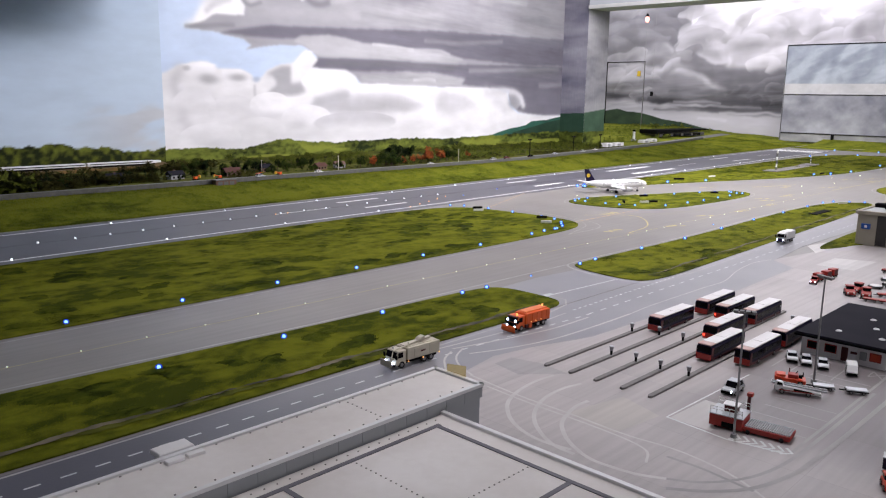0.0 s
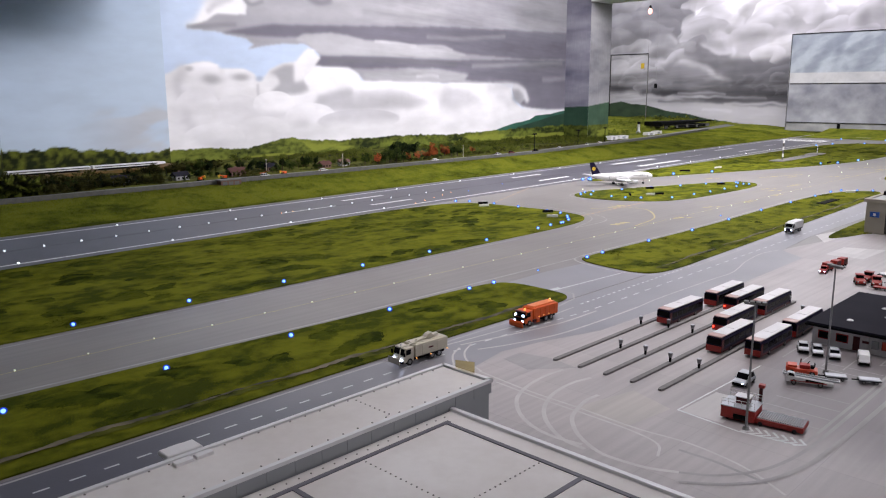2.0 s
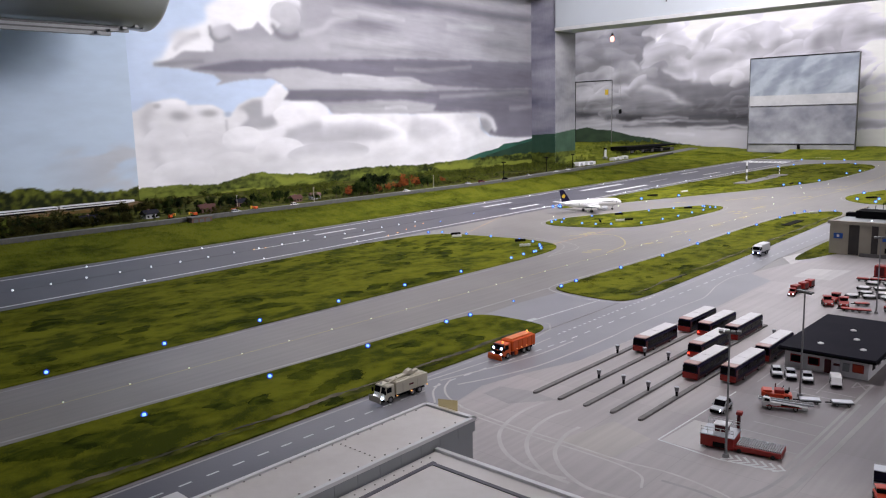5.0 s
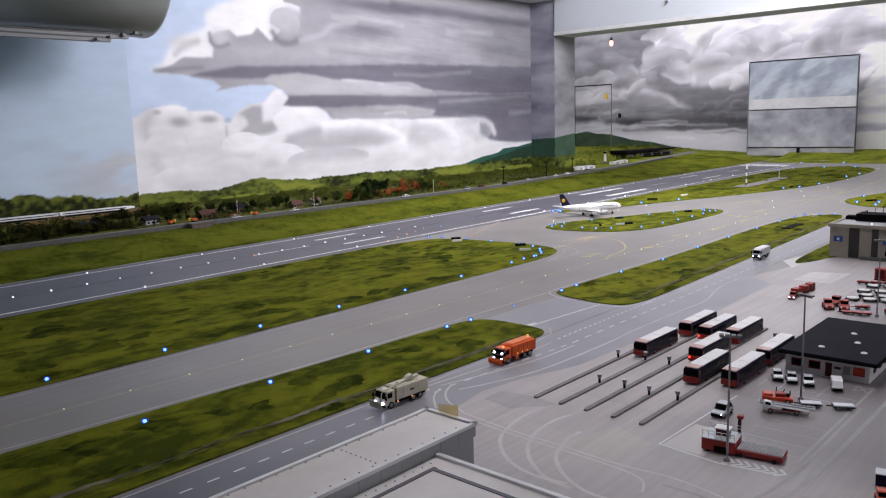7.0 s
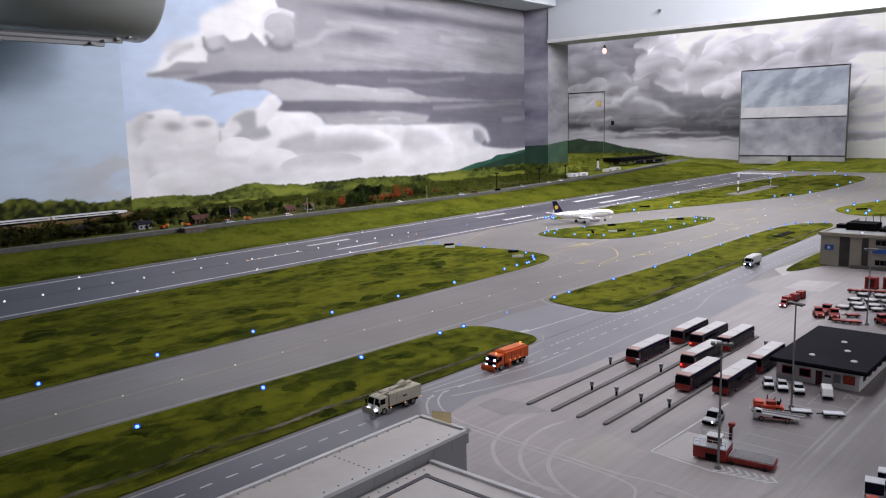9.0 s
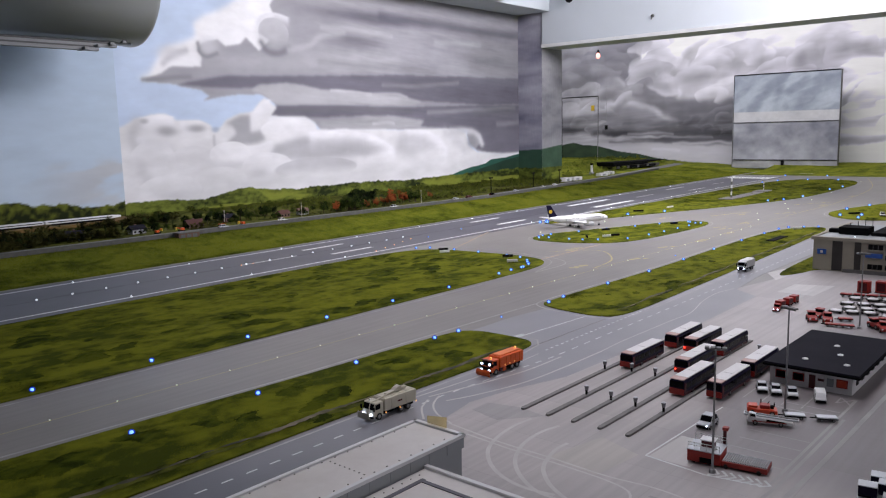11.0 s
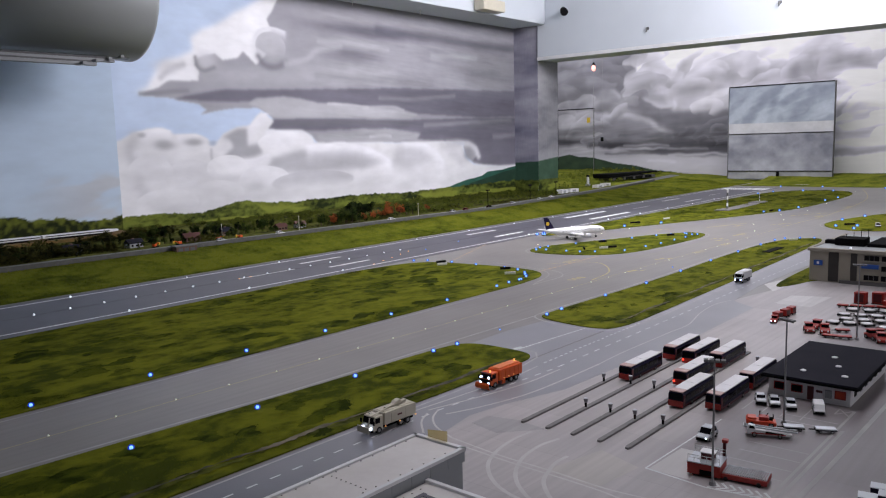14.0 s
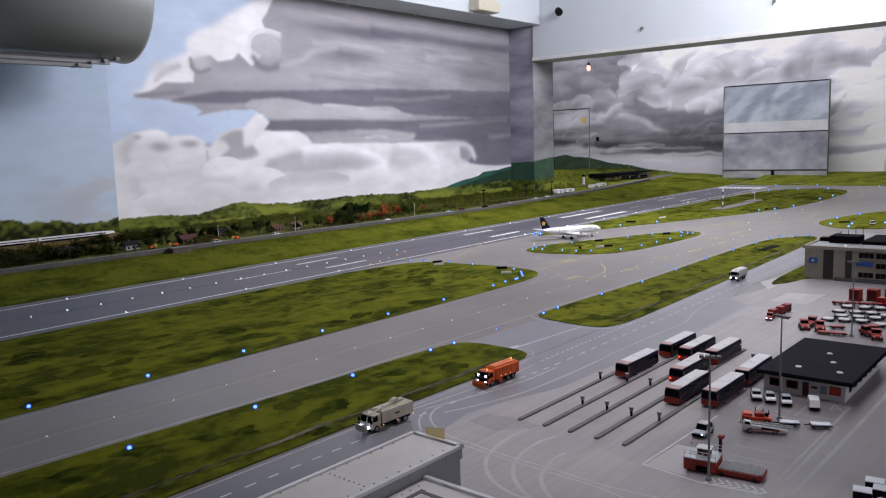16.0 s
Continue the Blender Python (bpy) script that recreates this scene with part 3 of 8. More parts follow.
grass_island([(-2.0, 1.575), (-2.0, 2.20), (-1.0, 2.245), (0.62, 2.30), (1.5, 2.32), (2.12, 2.34), (2.44, 2.28), (2.48, 2.00), (2.50, 1.80), (2.46, 1.63),
              (2.30, 1.56), (1.8, 1.555), (0.8, 1.55)], 70000, "long grass island between runway and taxiway", 1, 130, 0.05)
grass_island([(-2.0, 0.935), (-2.0, 1.30), (0.2, 1.235), (0.8, 1.195), (1.30, 1.185), (1.38, 1.15), (1.385, 1.03), (1.375, 0.945), (1.30, 0.925), (0.8, 0.935)],
             110000, "grass strip between taxiway and service road", 2, 40, 0.03)
grass_island([(1.735, 1.17), (1.80, 1.19), (2.5, 1.17), (3.2, 1.195), (3.8, 1.195), (4.05, 1.13), (4.15, 0.99), (3.7, 0.962), (2.66, 0.925), (2.12, 0.91),
              (1.80, 0.90), (1.70, 0.94)], 60000, "grass island beside the service road", 3, 45, 0.04)
grass_island([(2.92, 2.06), (3.16, 2.10), (3.5, 1.96), (3.88, 1.83), (4.10, 1.70), (4.02, 1.56), (3.55, 1.56), (3.10, 1.60), (2.95, 1.78)], 40000,
             "small grass island between the taxiways", 4)
grass_island([(3.50, 2.40), (4.6, 2.43), (5.9, 2.44), (7.3, 2.46), (7.85, 2.36), (8.05, 1.95), (7.7, 1.68), (6.8, 1.63), (5.8, 1.64), (5.1, 1.82), (4.55, 2.0),
              (4.1, 2.16), (3.6, 2.30)], 26000, "far grass island beside the runway", 5, 60, 0.09)
grass_island([(4.50, 0.98), (4.75, 1.20), (5.1, 1.20), (5.9, 0.98), (5.6, 0.65), (4.7, 0.70)], 26000, "grass island behind the airport building", 6)
grass_island([(2.60, 0.765), (2.85, 0.785), (3.3, 0.79), (3.3, 0.55), (2.85, 0.60), (2.84, 0.69), (2.70, 0.715)], 60000, "grass corner at the airport building", 7)
structure("drain_path", ragged([(-2.0, 1.01), (0.3, 0.985), (0.8, 0.968), (1.30, 0.965)], 0.014, 0.0049, 1), M["soil"], "narrow dry drain along the grass strip", "path")
structure("drain_path", ragged([(1.80, 0.945), (2.6, 0.965), (3.9, 1.00)], 0.011, 0.0045, 2), M["soil"], "narrow dry drain along the grass island", "path")
structure("drain_edge", ragged([(-2.0, 1.003), (0.3, 0.978), (0.8, 0.961), (1.32, 0.958)], 0.026, 0.0042, 3), M["scrub"], "dark mossy edge of the drain", "path")
structure("drain_edge", ragged([(1.80, 0.939), (2.6, 0.959), (3.9, 0.994)], 0.022, 0.0042, 4), M["scrub"], "dark mossy edge of the drain", "path")
structure("drain_pit", box(3.46, 3.66, 1.055, 1.09, 0.001, 0.0065, 0.001), M["black"], "black covered drain pit in the grass", "drain")

# painted markings
mk = bmesh.new()
for off in (-0.225, 0.225):
    ribbon([(-2.5, runway_y(-2.5, off)), (8.3, runway_y(8.3, off))], 0.012, ZL, mk)
for xa, xb, w in ((2.08, 2.34, 0.022), (3.38, 3.67, 0.024), (4.52, 5.12, 0.042), (6.2, 6.56, 0.024)):
    for off in (-0.10, 0.105):
        ribbon([(xa, runway_y(xa, off)), (xb, runway_y(xb, off))], w, ZL, mk)
for k in range(10):
    off = -0.20 + 0.0445 * k
    ribbon([(7.92, runway_y(7.92, off)), (8.20, runway_y(8.20, off))], 0.030, ZL, mk)
for xa in (1.66, 5.40, 7.0):
    ribbon([(xa, runway_y(xa)), (xa + 0.3, runway_y(xa + 0.3))], 0.010, ZL, mk)
structure("rubber_streak", ragged([(x, runway_y(x)) for x in (-2.0, 0.0, 1.0, 2.0, 3.0, 4.2)], 0.030, ZA + 0.00008, 8), M["rubber"], "dark rubber streak along the runway", "road marking")
structure("runway_marking", mk, M["bright_line"], "white painted runway edge lines and bars", "road marking")
mk = bmesh.new()
ribbon([(-2.0, 0.926), (0.63, 0.918), (1.28, 0.912), (1.36, 0.925), (1.40, 0.955), (1.40, 1.02)], 0.005, ZL, mk)
ribbon([(1.70, 1.02), (1.705, 0.93), (1.78, 0.893), (2.12, 0.898), (2.66, 0.912), (4.1, 0.952)], 0.005, ZL, mk)
structure("road_edge_marking", mk, M["edge_line"], "worn pale edge lines of the service road", "road marking")
mk = bmesh.new()
dashes((-1.0086, 0.871), (0.95, 0.864), 0.021, 0.0247, 0.0040, ZL, mk)
dashes((0.956, 0.862), (1.30, 0.838), 0.021, 0.0247, 0.0040, ZL, mk)
dashes((1.32, 0.838), (4.1, 0.865), 0.028, 0.030, 0.0036, ZL, mk)
dashes((1.33, 0.884), (1.92, 0.893), 0.012, 0.012, 0.0045, ZL, mk)
ribbon([(1.395, 1.010), (1.70, 0.989)], 0.005, ZL, mk)
ribbon([(1.393, 1.018), (1.425, 1.015)], 0.014, ZL, mk)
structure("road_marking", mk, M["white_line"], "white painted lines of the service road", "road marking")
mk = bmesh.new()
for i, (line, width) in enumerate((([(0.818, 0.754), (0.804, 0.628), (0.802, 0.521), (0.797, 0.416), (0.804, 0.340), (0.796, 0.277), (0.781, 0.230), (0.750, 0.175)], 0.004),
                    ([(0.797, 0.694), (0.790, 0.595), (0.788, 0.488), (0.783, 0.408), (0.769, 0.364), (0.735, 0.345)], 0.004),
                    ([(0.930, 0.647), (0.881, 0.651), (0.824, 0.644), (0.773, 0.626), (0.739, 0.601), (0.711, 0.568), (0.692, 0.528), (0.686, 0.487), (0.693, 0.443)], 0.007),
                    ([(0.930, 0.587), (0.884, 0.596), (0.827, 0.591), (0.775, 0.571), (0.736, 0.543), (0.705, 0.505), (0.687, 0.468), (0.684, 0.432)], 0.007))):
    ribbon(curve_line(line), width, ZL + 0.00001 * i, mk)
for i, (line, width) in enumerate((([(0.870, 0.532), (0.837, 0.533), (0.796, 0.523), (0.759, 0.507), (0.724, 0.475), (0.701, 0.440), (0.688, 0.405), (0.689, 0.369), (0.695, 0.336), (0.712, 0.301)], 0.007), ([(0.89, 0.871), (0.847, 0.848), (0.804, 0.804)], 0.004),
                    ([(0.922, 0.869), (0.875, 0.843), (0.841, 0.803), (0.819, 0.749)], 0.004), ([(0.846, 0.905), (0.995, 0.89), (1.174, 0.877), (1.295, 0.88)], 0.004),
                    ([(0.904, 0.881), (1.033, 0.85), (1.168, 0.826), (1.305, 0.823)], 0.005), ([(0.907, 0.837), (0.981, 0.809), (1.102, 0.78), (1.247, 0.772), (1.401, 0.771)], 0.005),
                    ([(1.401, 0.771), (1.524, 0.776), (1.78, 0.772), (1.907, 0.769), (2.069, 0.803), (2.214, 0.817), (2.313, 0.799)], 0.0032))):
    ribbon(curve_line(line), width, ZL + 0.00005 + 0.00001 * i, mk)
structure("tyre_track_marking", mk, M["faint_line"], "worn pale turning curves on the apron", "road marking")
mk = bmesh.new()
for i, (line, width) in enumerate((([(0.712, 0.301), (0.735, 0.265), (0.772, 0.236), (0.818, 0.216), (0.888, 0.204), (1.008, 0.200), (1.267, 0.199)], 0.006),
                    ([(0.687, 0.288), (0.722, 0.243), (0.771, 0.207), (0.842, 0.186), (0.924, 0.179), (1.163, 0.173), (1.9, 0.165)], 0.008), ([(0.774, 0.334), (0.775, 0.284), (0.770, 0.247), (0.763, 0.203)], 0.006))):
    ribbon(curve_line(line), width, ZL + 0.00012 + 0.00001 * i, mk)
structure("tyre_track_marking", mk, M["track_line"], "rubbed pale tracks along the apron road", "road marking")
mk = bmesh.new()
ribbon([(0.905, 0.405), (0.893, 0.30), (0.908, 0.215)], 0.004, ZL, mk)
ribbon([(0.905, 0.405), (1.20, 0.395)], 0.003, ZL, mk)
structure("parking_marking", mk, M["white_line"], "white border lines of the parking ground", "road marking")
mk = bmesh.new()
ribbon([(0.908, 0.212), (1.39, 0.208)], 0.0050, ZL, mk)
for x0 in (0.985, 1.03, 1.075, 1.12, 1.265, 1.30):
    ribbon([(x0, 0.315), (x0, 0.215)], 0.0028, ZL, mk)
structure("parking_marking", mk, M["track_line"], "faint parking bay lines on the apron", "road marking")
mk = bmesh.new()
for k in range(7):
    y0 = 0.298 - 0.0125 * k
    ribbon([(0.896 + 0.001 * k, y0), (0.909 + 0.001 * k, y0 - 0.013), (0.922 + 0.001 * k, y0)], 0.0048, ZL, mk)
structure("parking_marking", mk, M["white_line"], "white chevron hatching on the apron", "road marking")
mk = bmesh.new()
for k in range(4):
    ribbon([(1.28, 0.385 - 0.036 * k), (1.36, 0.385 - 0.036 * k)], 0.0025, ZL, mk)
for a, b in (((1.352, 0.21), (1.39, 0.21)), ((1.352, 0.21), (1.39, 0.235)), ((1.39, 0.21), (1.352, 0.235)), ((1.352, 0.235), (1.39, 0.235))):
    ribbon([a, b], 0.003, ZL, mk)
structure("parking_marking", mk, M["track_line"], "faint bay lines before the hut", "road marking")
mk = bmesh.new()
ribbon([(-2.0, 1.535), (1.9, 1.530)], 0.005, ZL, mk)
ribbon([(-2.0, 1.33), (0.2, 1.255), (0.8, 1.215), (1.75, 1.20)], 0.006, ZL, mk)
ribbon([(3.45, 2.20), (3.85, 2.24)], 0.006, ZL, mk)
for off in (-0.02, 0.05):
    ribbon(curve_line([(2.44, 2.36 + off), (2.56, 2.2), (2.56, 1.8 + off), (2.46, 1.56 + off), (2.2, 1.51)]), 0.004, ZL, mk)
structure("taxiway_edge_marking", mk, M["edge_line"], "thin pale edge lines of the taxiway", "road marking")
mk = bmesh.new()
ribbon([(-2.0, 1.372), (0.5, 1.367), (1.5, 1.360), (2.8, 1.36), (4.6, 1.35)], 0.0022, ZL, mk)
ribbon(curve_line([(2.66, 1.75), (2.78, 1.66), (2.80, 1.56), (2.62, 1.42), (2.4, 1.375)]), 0.006, ZL, mk)
ribbon(curve_line([(4.6, 1.36), (5.6, 1.34), (7.0, 1.45), (8.4, 1.8)]), 0.006, ZL, mk)
for xa, ya in ((2.36, 1.46), (3.30, 1.36), (3.62, 1.36), (4.1, 1.45), (4.5, 1.62), (2.75, 1.72), (5.3, 1.38), (6.1, 1.40)):
    for k in range(3):
        ribbon([(xa + 0.035 * k, ya), (xa + 0.035 * k + 0.02, ya - 0.03)], 0.014, ZL, mk)
for xa, ya in ((4.69, 1.444), (4.78, 1.413), (4.07, 1.434), (3.81, 1.431), (5.32, 1.518), (5.44, 1.467), (5.54, 1.416), (3.05, 1.399), (4.13, 1.916), (3.86, 1.48), (2.69, 1.347)):
    ribbon([(xa - 0.03, ya + 0.012), (xa, ya), (xa + 0.025, ya - 0.004)], 0.014, ZL, mk)
    ribbon([(xa + 0.02, ya - 0.022), (xa + 0.05, ya - 0.03)], 0.012, ZL, mk)
ribbon([(4.37, 1.729), (4.715, 1.611)], 0.012, ZL, mk)
dashes((0.19, 1.525), (0.143, 1.23), 0.010, 0.013, 0.007, ZL, mk)
structure("taxiway_marking", mk, M["yellow_line"], "worn yellow guide lines of the taxiways", "road marking")
mk = bmesh.new()
dashes((2.50, 2.17), (3.10, 2.42), 0.03, 0.012, 0.010, ZL, mk)
dashes((2.46, 1.665), (3.0, 1.68), 0.03, 0.012, 0.013, ZL, mk)
structure("stop_bar_marking", mk, M["orange_line"], "worn orange holding lines across the taxiway", "road marking")


# ---- landscape behind the runway ----
def smooth(a, b, t):
    t = np.clip((t - a) / (b - a), 0, 1)
    return t * t * (3 - 2 * t)


def fence_y(x):
    return 3.28 + 0.13 * np.clip(np.asarray(x, float) - 4.2, 0, 9) + 0.07 * np.clip(np.asarray(x, float) - 6.5, 0, 9)


def bank_foot(x):
    return runway_y(np.asarray(x, float), 0.29)


def bank_height(x, y):
    """Grassy bank up to the fence, a flat road behind it, then gently rising land."""
    f, e = fence_y(x), bank_foot(x)
    up = 0.062 * smooth(0, 1, (y - e) / np.maximum(f - e, 0.05))
    back = 0.022 * smooth(0.30, 1.0, y - f) + 0.035 * smooth(7.0, 9.8, x) * smooth(0.1, 0.8, y - f)
    rough = 0.010 * (clump_noise(x, y, 5, 3) - 0.5) * smooth(0.03, 0.12, y - e) * (1 - smooth(-0.05, 0.0, y - f))
    return up + back + rough + 0.001


def grid_mesh(name, X, Y, Z, mat, colors=None):
    h, w = X.shape
    v = np.stack([X, Y, Z], -1).reshape(-1, 3)
    i = np.arange(h * w).reshape(h, w)
    f = np.stack([i[:-1, :-1], i[:-1, 1:], i[1:, 1:], i[1:, :-1]], -1).reshape(-1, 4)
    me = bpy.data.meshes.new(name)
    me.vertices.add(len(v))
    me.loops.add(f.size)
    me.polygons.add(len(f))
    me.vertices.foreach_set("co", v.ravel())
    me.loops.foreach_set("vertex_index", f.ravel())
    me.polygons.foreach_set("loop_start", np.arange(0, f.size, 4))
    me.update()
    me.polygons.foreach_set("use_smooth", np.ones(len(f), bool))
    me.materials.append(mat)
    if colors is not None:
        at = me.color_attributes.new("paint", "FLOAT_COLOR", "POINT")
        at.data.foreach_set("color", np.concatenate([colors.reshape(-1, 3), np.ones((h * w, 1))], 1).ravel())
    return new(name, me)


for xa, xb, top, n in ((-2.5, 6.04, 4.32, 220), (6.04, 10.18, 6.86, 110)):
    X = np.linspace(xa, xb, n)[None, :] * np.ones((60, 1))
    s = np.linspace(0, 1, 60)[:, None]
    Y = bank_foot(X) + s * (fence_y(X) + 0.03 - bank_foot(X))
    tagged(grid_mesh("bank_ground", X, Y, bank_height(X, Y), M["grass_far"]), "grassy bank beside the runway", "ground", kind="structure")
    Y = fence_y(X) + 0.03 + s * (top - fence_y(X) - 0.03)
    tagged(grid_mesh("scrub_ground", X, Y, bank_height(X, Y), M["scrub"] if xb < 7 else M["grass_far"]), "scrubby land behind the fence", "ground", kind="structure")
rng = np.random.RandomState(11)
px = rng.uniform(-0.6, 9.0, 120000)
py = bank_foot(px) + rng.uniform(0, 1, len(px)) * (fence_y(px) - bank_foot(px))
fibres("grass", np.stack([px, py, bank_height(px, py) - 0.0005], 1), rng.uniform(0.003, 0.008, len(px)), rng.uniform(0.002, 0.005, len(px)), M["grass_far"],
       "olive flocked grass on the bank", rng, 0.9)
Xf = np.linspace(-2.9, 3.1, 60)[:, None] * np.ones((1, 30))
Xe = np.linspace(8.55, 10.18, 30)[None, :] * np.ones((60, 1))
Zf = 0.075 * smooth(8.9, 9.9, Xe) + 0.012 * (clump_noise(Xe, Xf, 3, 5) - 0.5) * smooth(8.6, 9.2, Xe) + 0.0012
tagged(grid_mesh("bank_ground", Xe, Xf, Zf, M["grass_far"]), "grassy rise at the far end of the runway", "ground", kind="structure")
xr = np.linspace(-2.4, 9.6, 80)
far_road = bmesh.new()
va = [far_road.verts.new((x, fence_y(x) + 0.03, 0.067 + 0.0 * x)) for x in xr]
vb = [far_road.verts.new((x, fence_y(x) + 0.17, 0.067 + 0.06 * float(smooth(7.0, 9.8, x)) * 0.1)) for x in xr]
for i in range(len(xr) - 1):
    far_road.faces.new((va[i], va[i + 1], vb[i + 1], vb[i]))
structure("road", far_road, M["far_road"], "grey road behind the airport fence", "road")


# perimeter fence: posts and wire panels
fence = thing("fence", "grey wire perimeter fence along the runway", "fence")
fx = np.linspace(-1.0, 8.2, 72)
for i in range(len(fx) - 1):
    xa, xb = fx[i], fx[i + 1]
    ya, yb = float(fence_y(xa)), float(fence_y(xb))
    z0 = 0.060
    bm = loft([[(xa, ya - 0.0006, z0), (xb, yb - 0.0006, z0), (xb, yb + 0.0006, z0), (xa, ya + 0.0006, z0)],
               [(xa, ya - 0.0006, z0 + 0.024), (xb, yb - 0.0006, z0 + 0.024), (xb, yb + 0.0006, z0 + 0.024), (xa, ya + 0.0006, z0 + 0.024)]])
    part("fence_panel", bm, M["fence"], fence)
    part("post", tube((xa, ya, 0.05), (xa, ya, 0.088), 0.0012, n=5), M["fence"], fence)


# ---- the hall: painted walls, beams, duct ----
def fbm(u, v, octaves=5, seed=0, gain=0.5):
    out, amp, tot = np.zeros(np.broadcast(u, v).shape), 1.0, 0.0
    for k in range(octaves):
        out += amp * value_noise(u * 2 ** k + 17.3 * k, v * 2 ** k + 5.1 * k, seed + k)
        tot += amp
        amp *= gain
    return out / tot


def srgb(r, g, b):
    return np.array([((c / 255) / 12.92 if c / 255 <= 0.04045 else ((c / 255 + 0.055) / 1.055) ** 2.4) for c in (r, g, b)])


def blend(col, other, a):
    return col * (1 - a[..., None]) + other * a[..., None]


def tone(dark, light, t):
    t = np.clip(t, 0, 1)[..., None]
    return srgb(*dark) * (1 - t) + srgb(*light) * t


def billow(u, v, scale, seed):
    """Rounded cloud lumps: brighter on their crowns."""
    w = fbm(u * scale * 0.7, v * scale * 0.9, 4, seed) - 0.5
    return 1 - np.abs(2 * fbm(u * scale + w * 1.6, v * scale * 1.25 + w * 1.2, 4, seed + 3) - 1) * 1.9


def relief(u, v, step, seed, octaves=3):
    """Light and shade of heaped clouds, lit from above, between -1 and 1."""
    def heap(a, b):
        w = fbm(a * 0.8, b * 0.8, 3, seed) - 0.5
        out = 0.0
        for k in range(octaves):
            f = 1.7 * 2 ** k
            out = out + 0.62 ** k * np.abs(2 * value_noise(a * f + 1.4 * w + 3.7 * k, b * f + 1.4 * w + 9.1 * k, seed + k) - 1)
        return out
    return np.tanh(2.6 * (heap(u, v) - heap(u + 0.6 * step, v + step)))


def hills(col, u, v, line, seed):
    """Painted wooded hills with pale meadows under the skyline."""
    edge = line + 0.018 * (fbm(u * 9, v * 0 + 3, 4, seed) - 0.5) + 0.016 * (fbm(u * 38, v * 0 + 9, 3, seed + 2, 0.6) - 0.5)
    a = smooth(0.003, -0.003, v - edge)
    wood = tone((30, 40, 12), (108, 118, 46), (fbm(u * 30, v * 50, 4, seed + 1, 0.6) - 0.5) * 1.5 + 0.50 + 1.6 * (fbm(u * 4, v * 16, 3, seed + 4) - 0.5))
    field = smooth(0.52, 0.60, fbm(u * 2.2, v * 13, 3, seed + 5)) * smooth(0.0, 0.04, edge - v)
    wood = blend(wood, srgb(138, 146, 58), field * 0.7)
    return blend(col, wood, a)


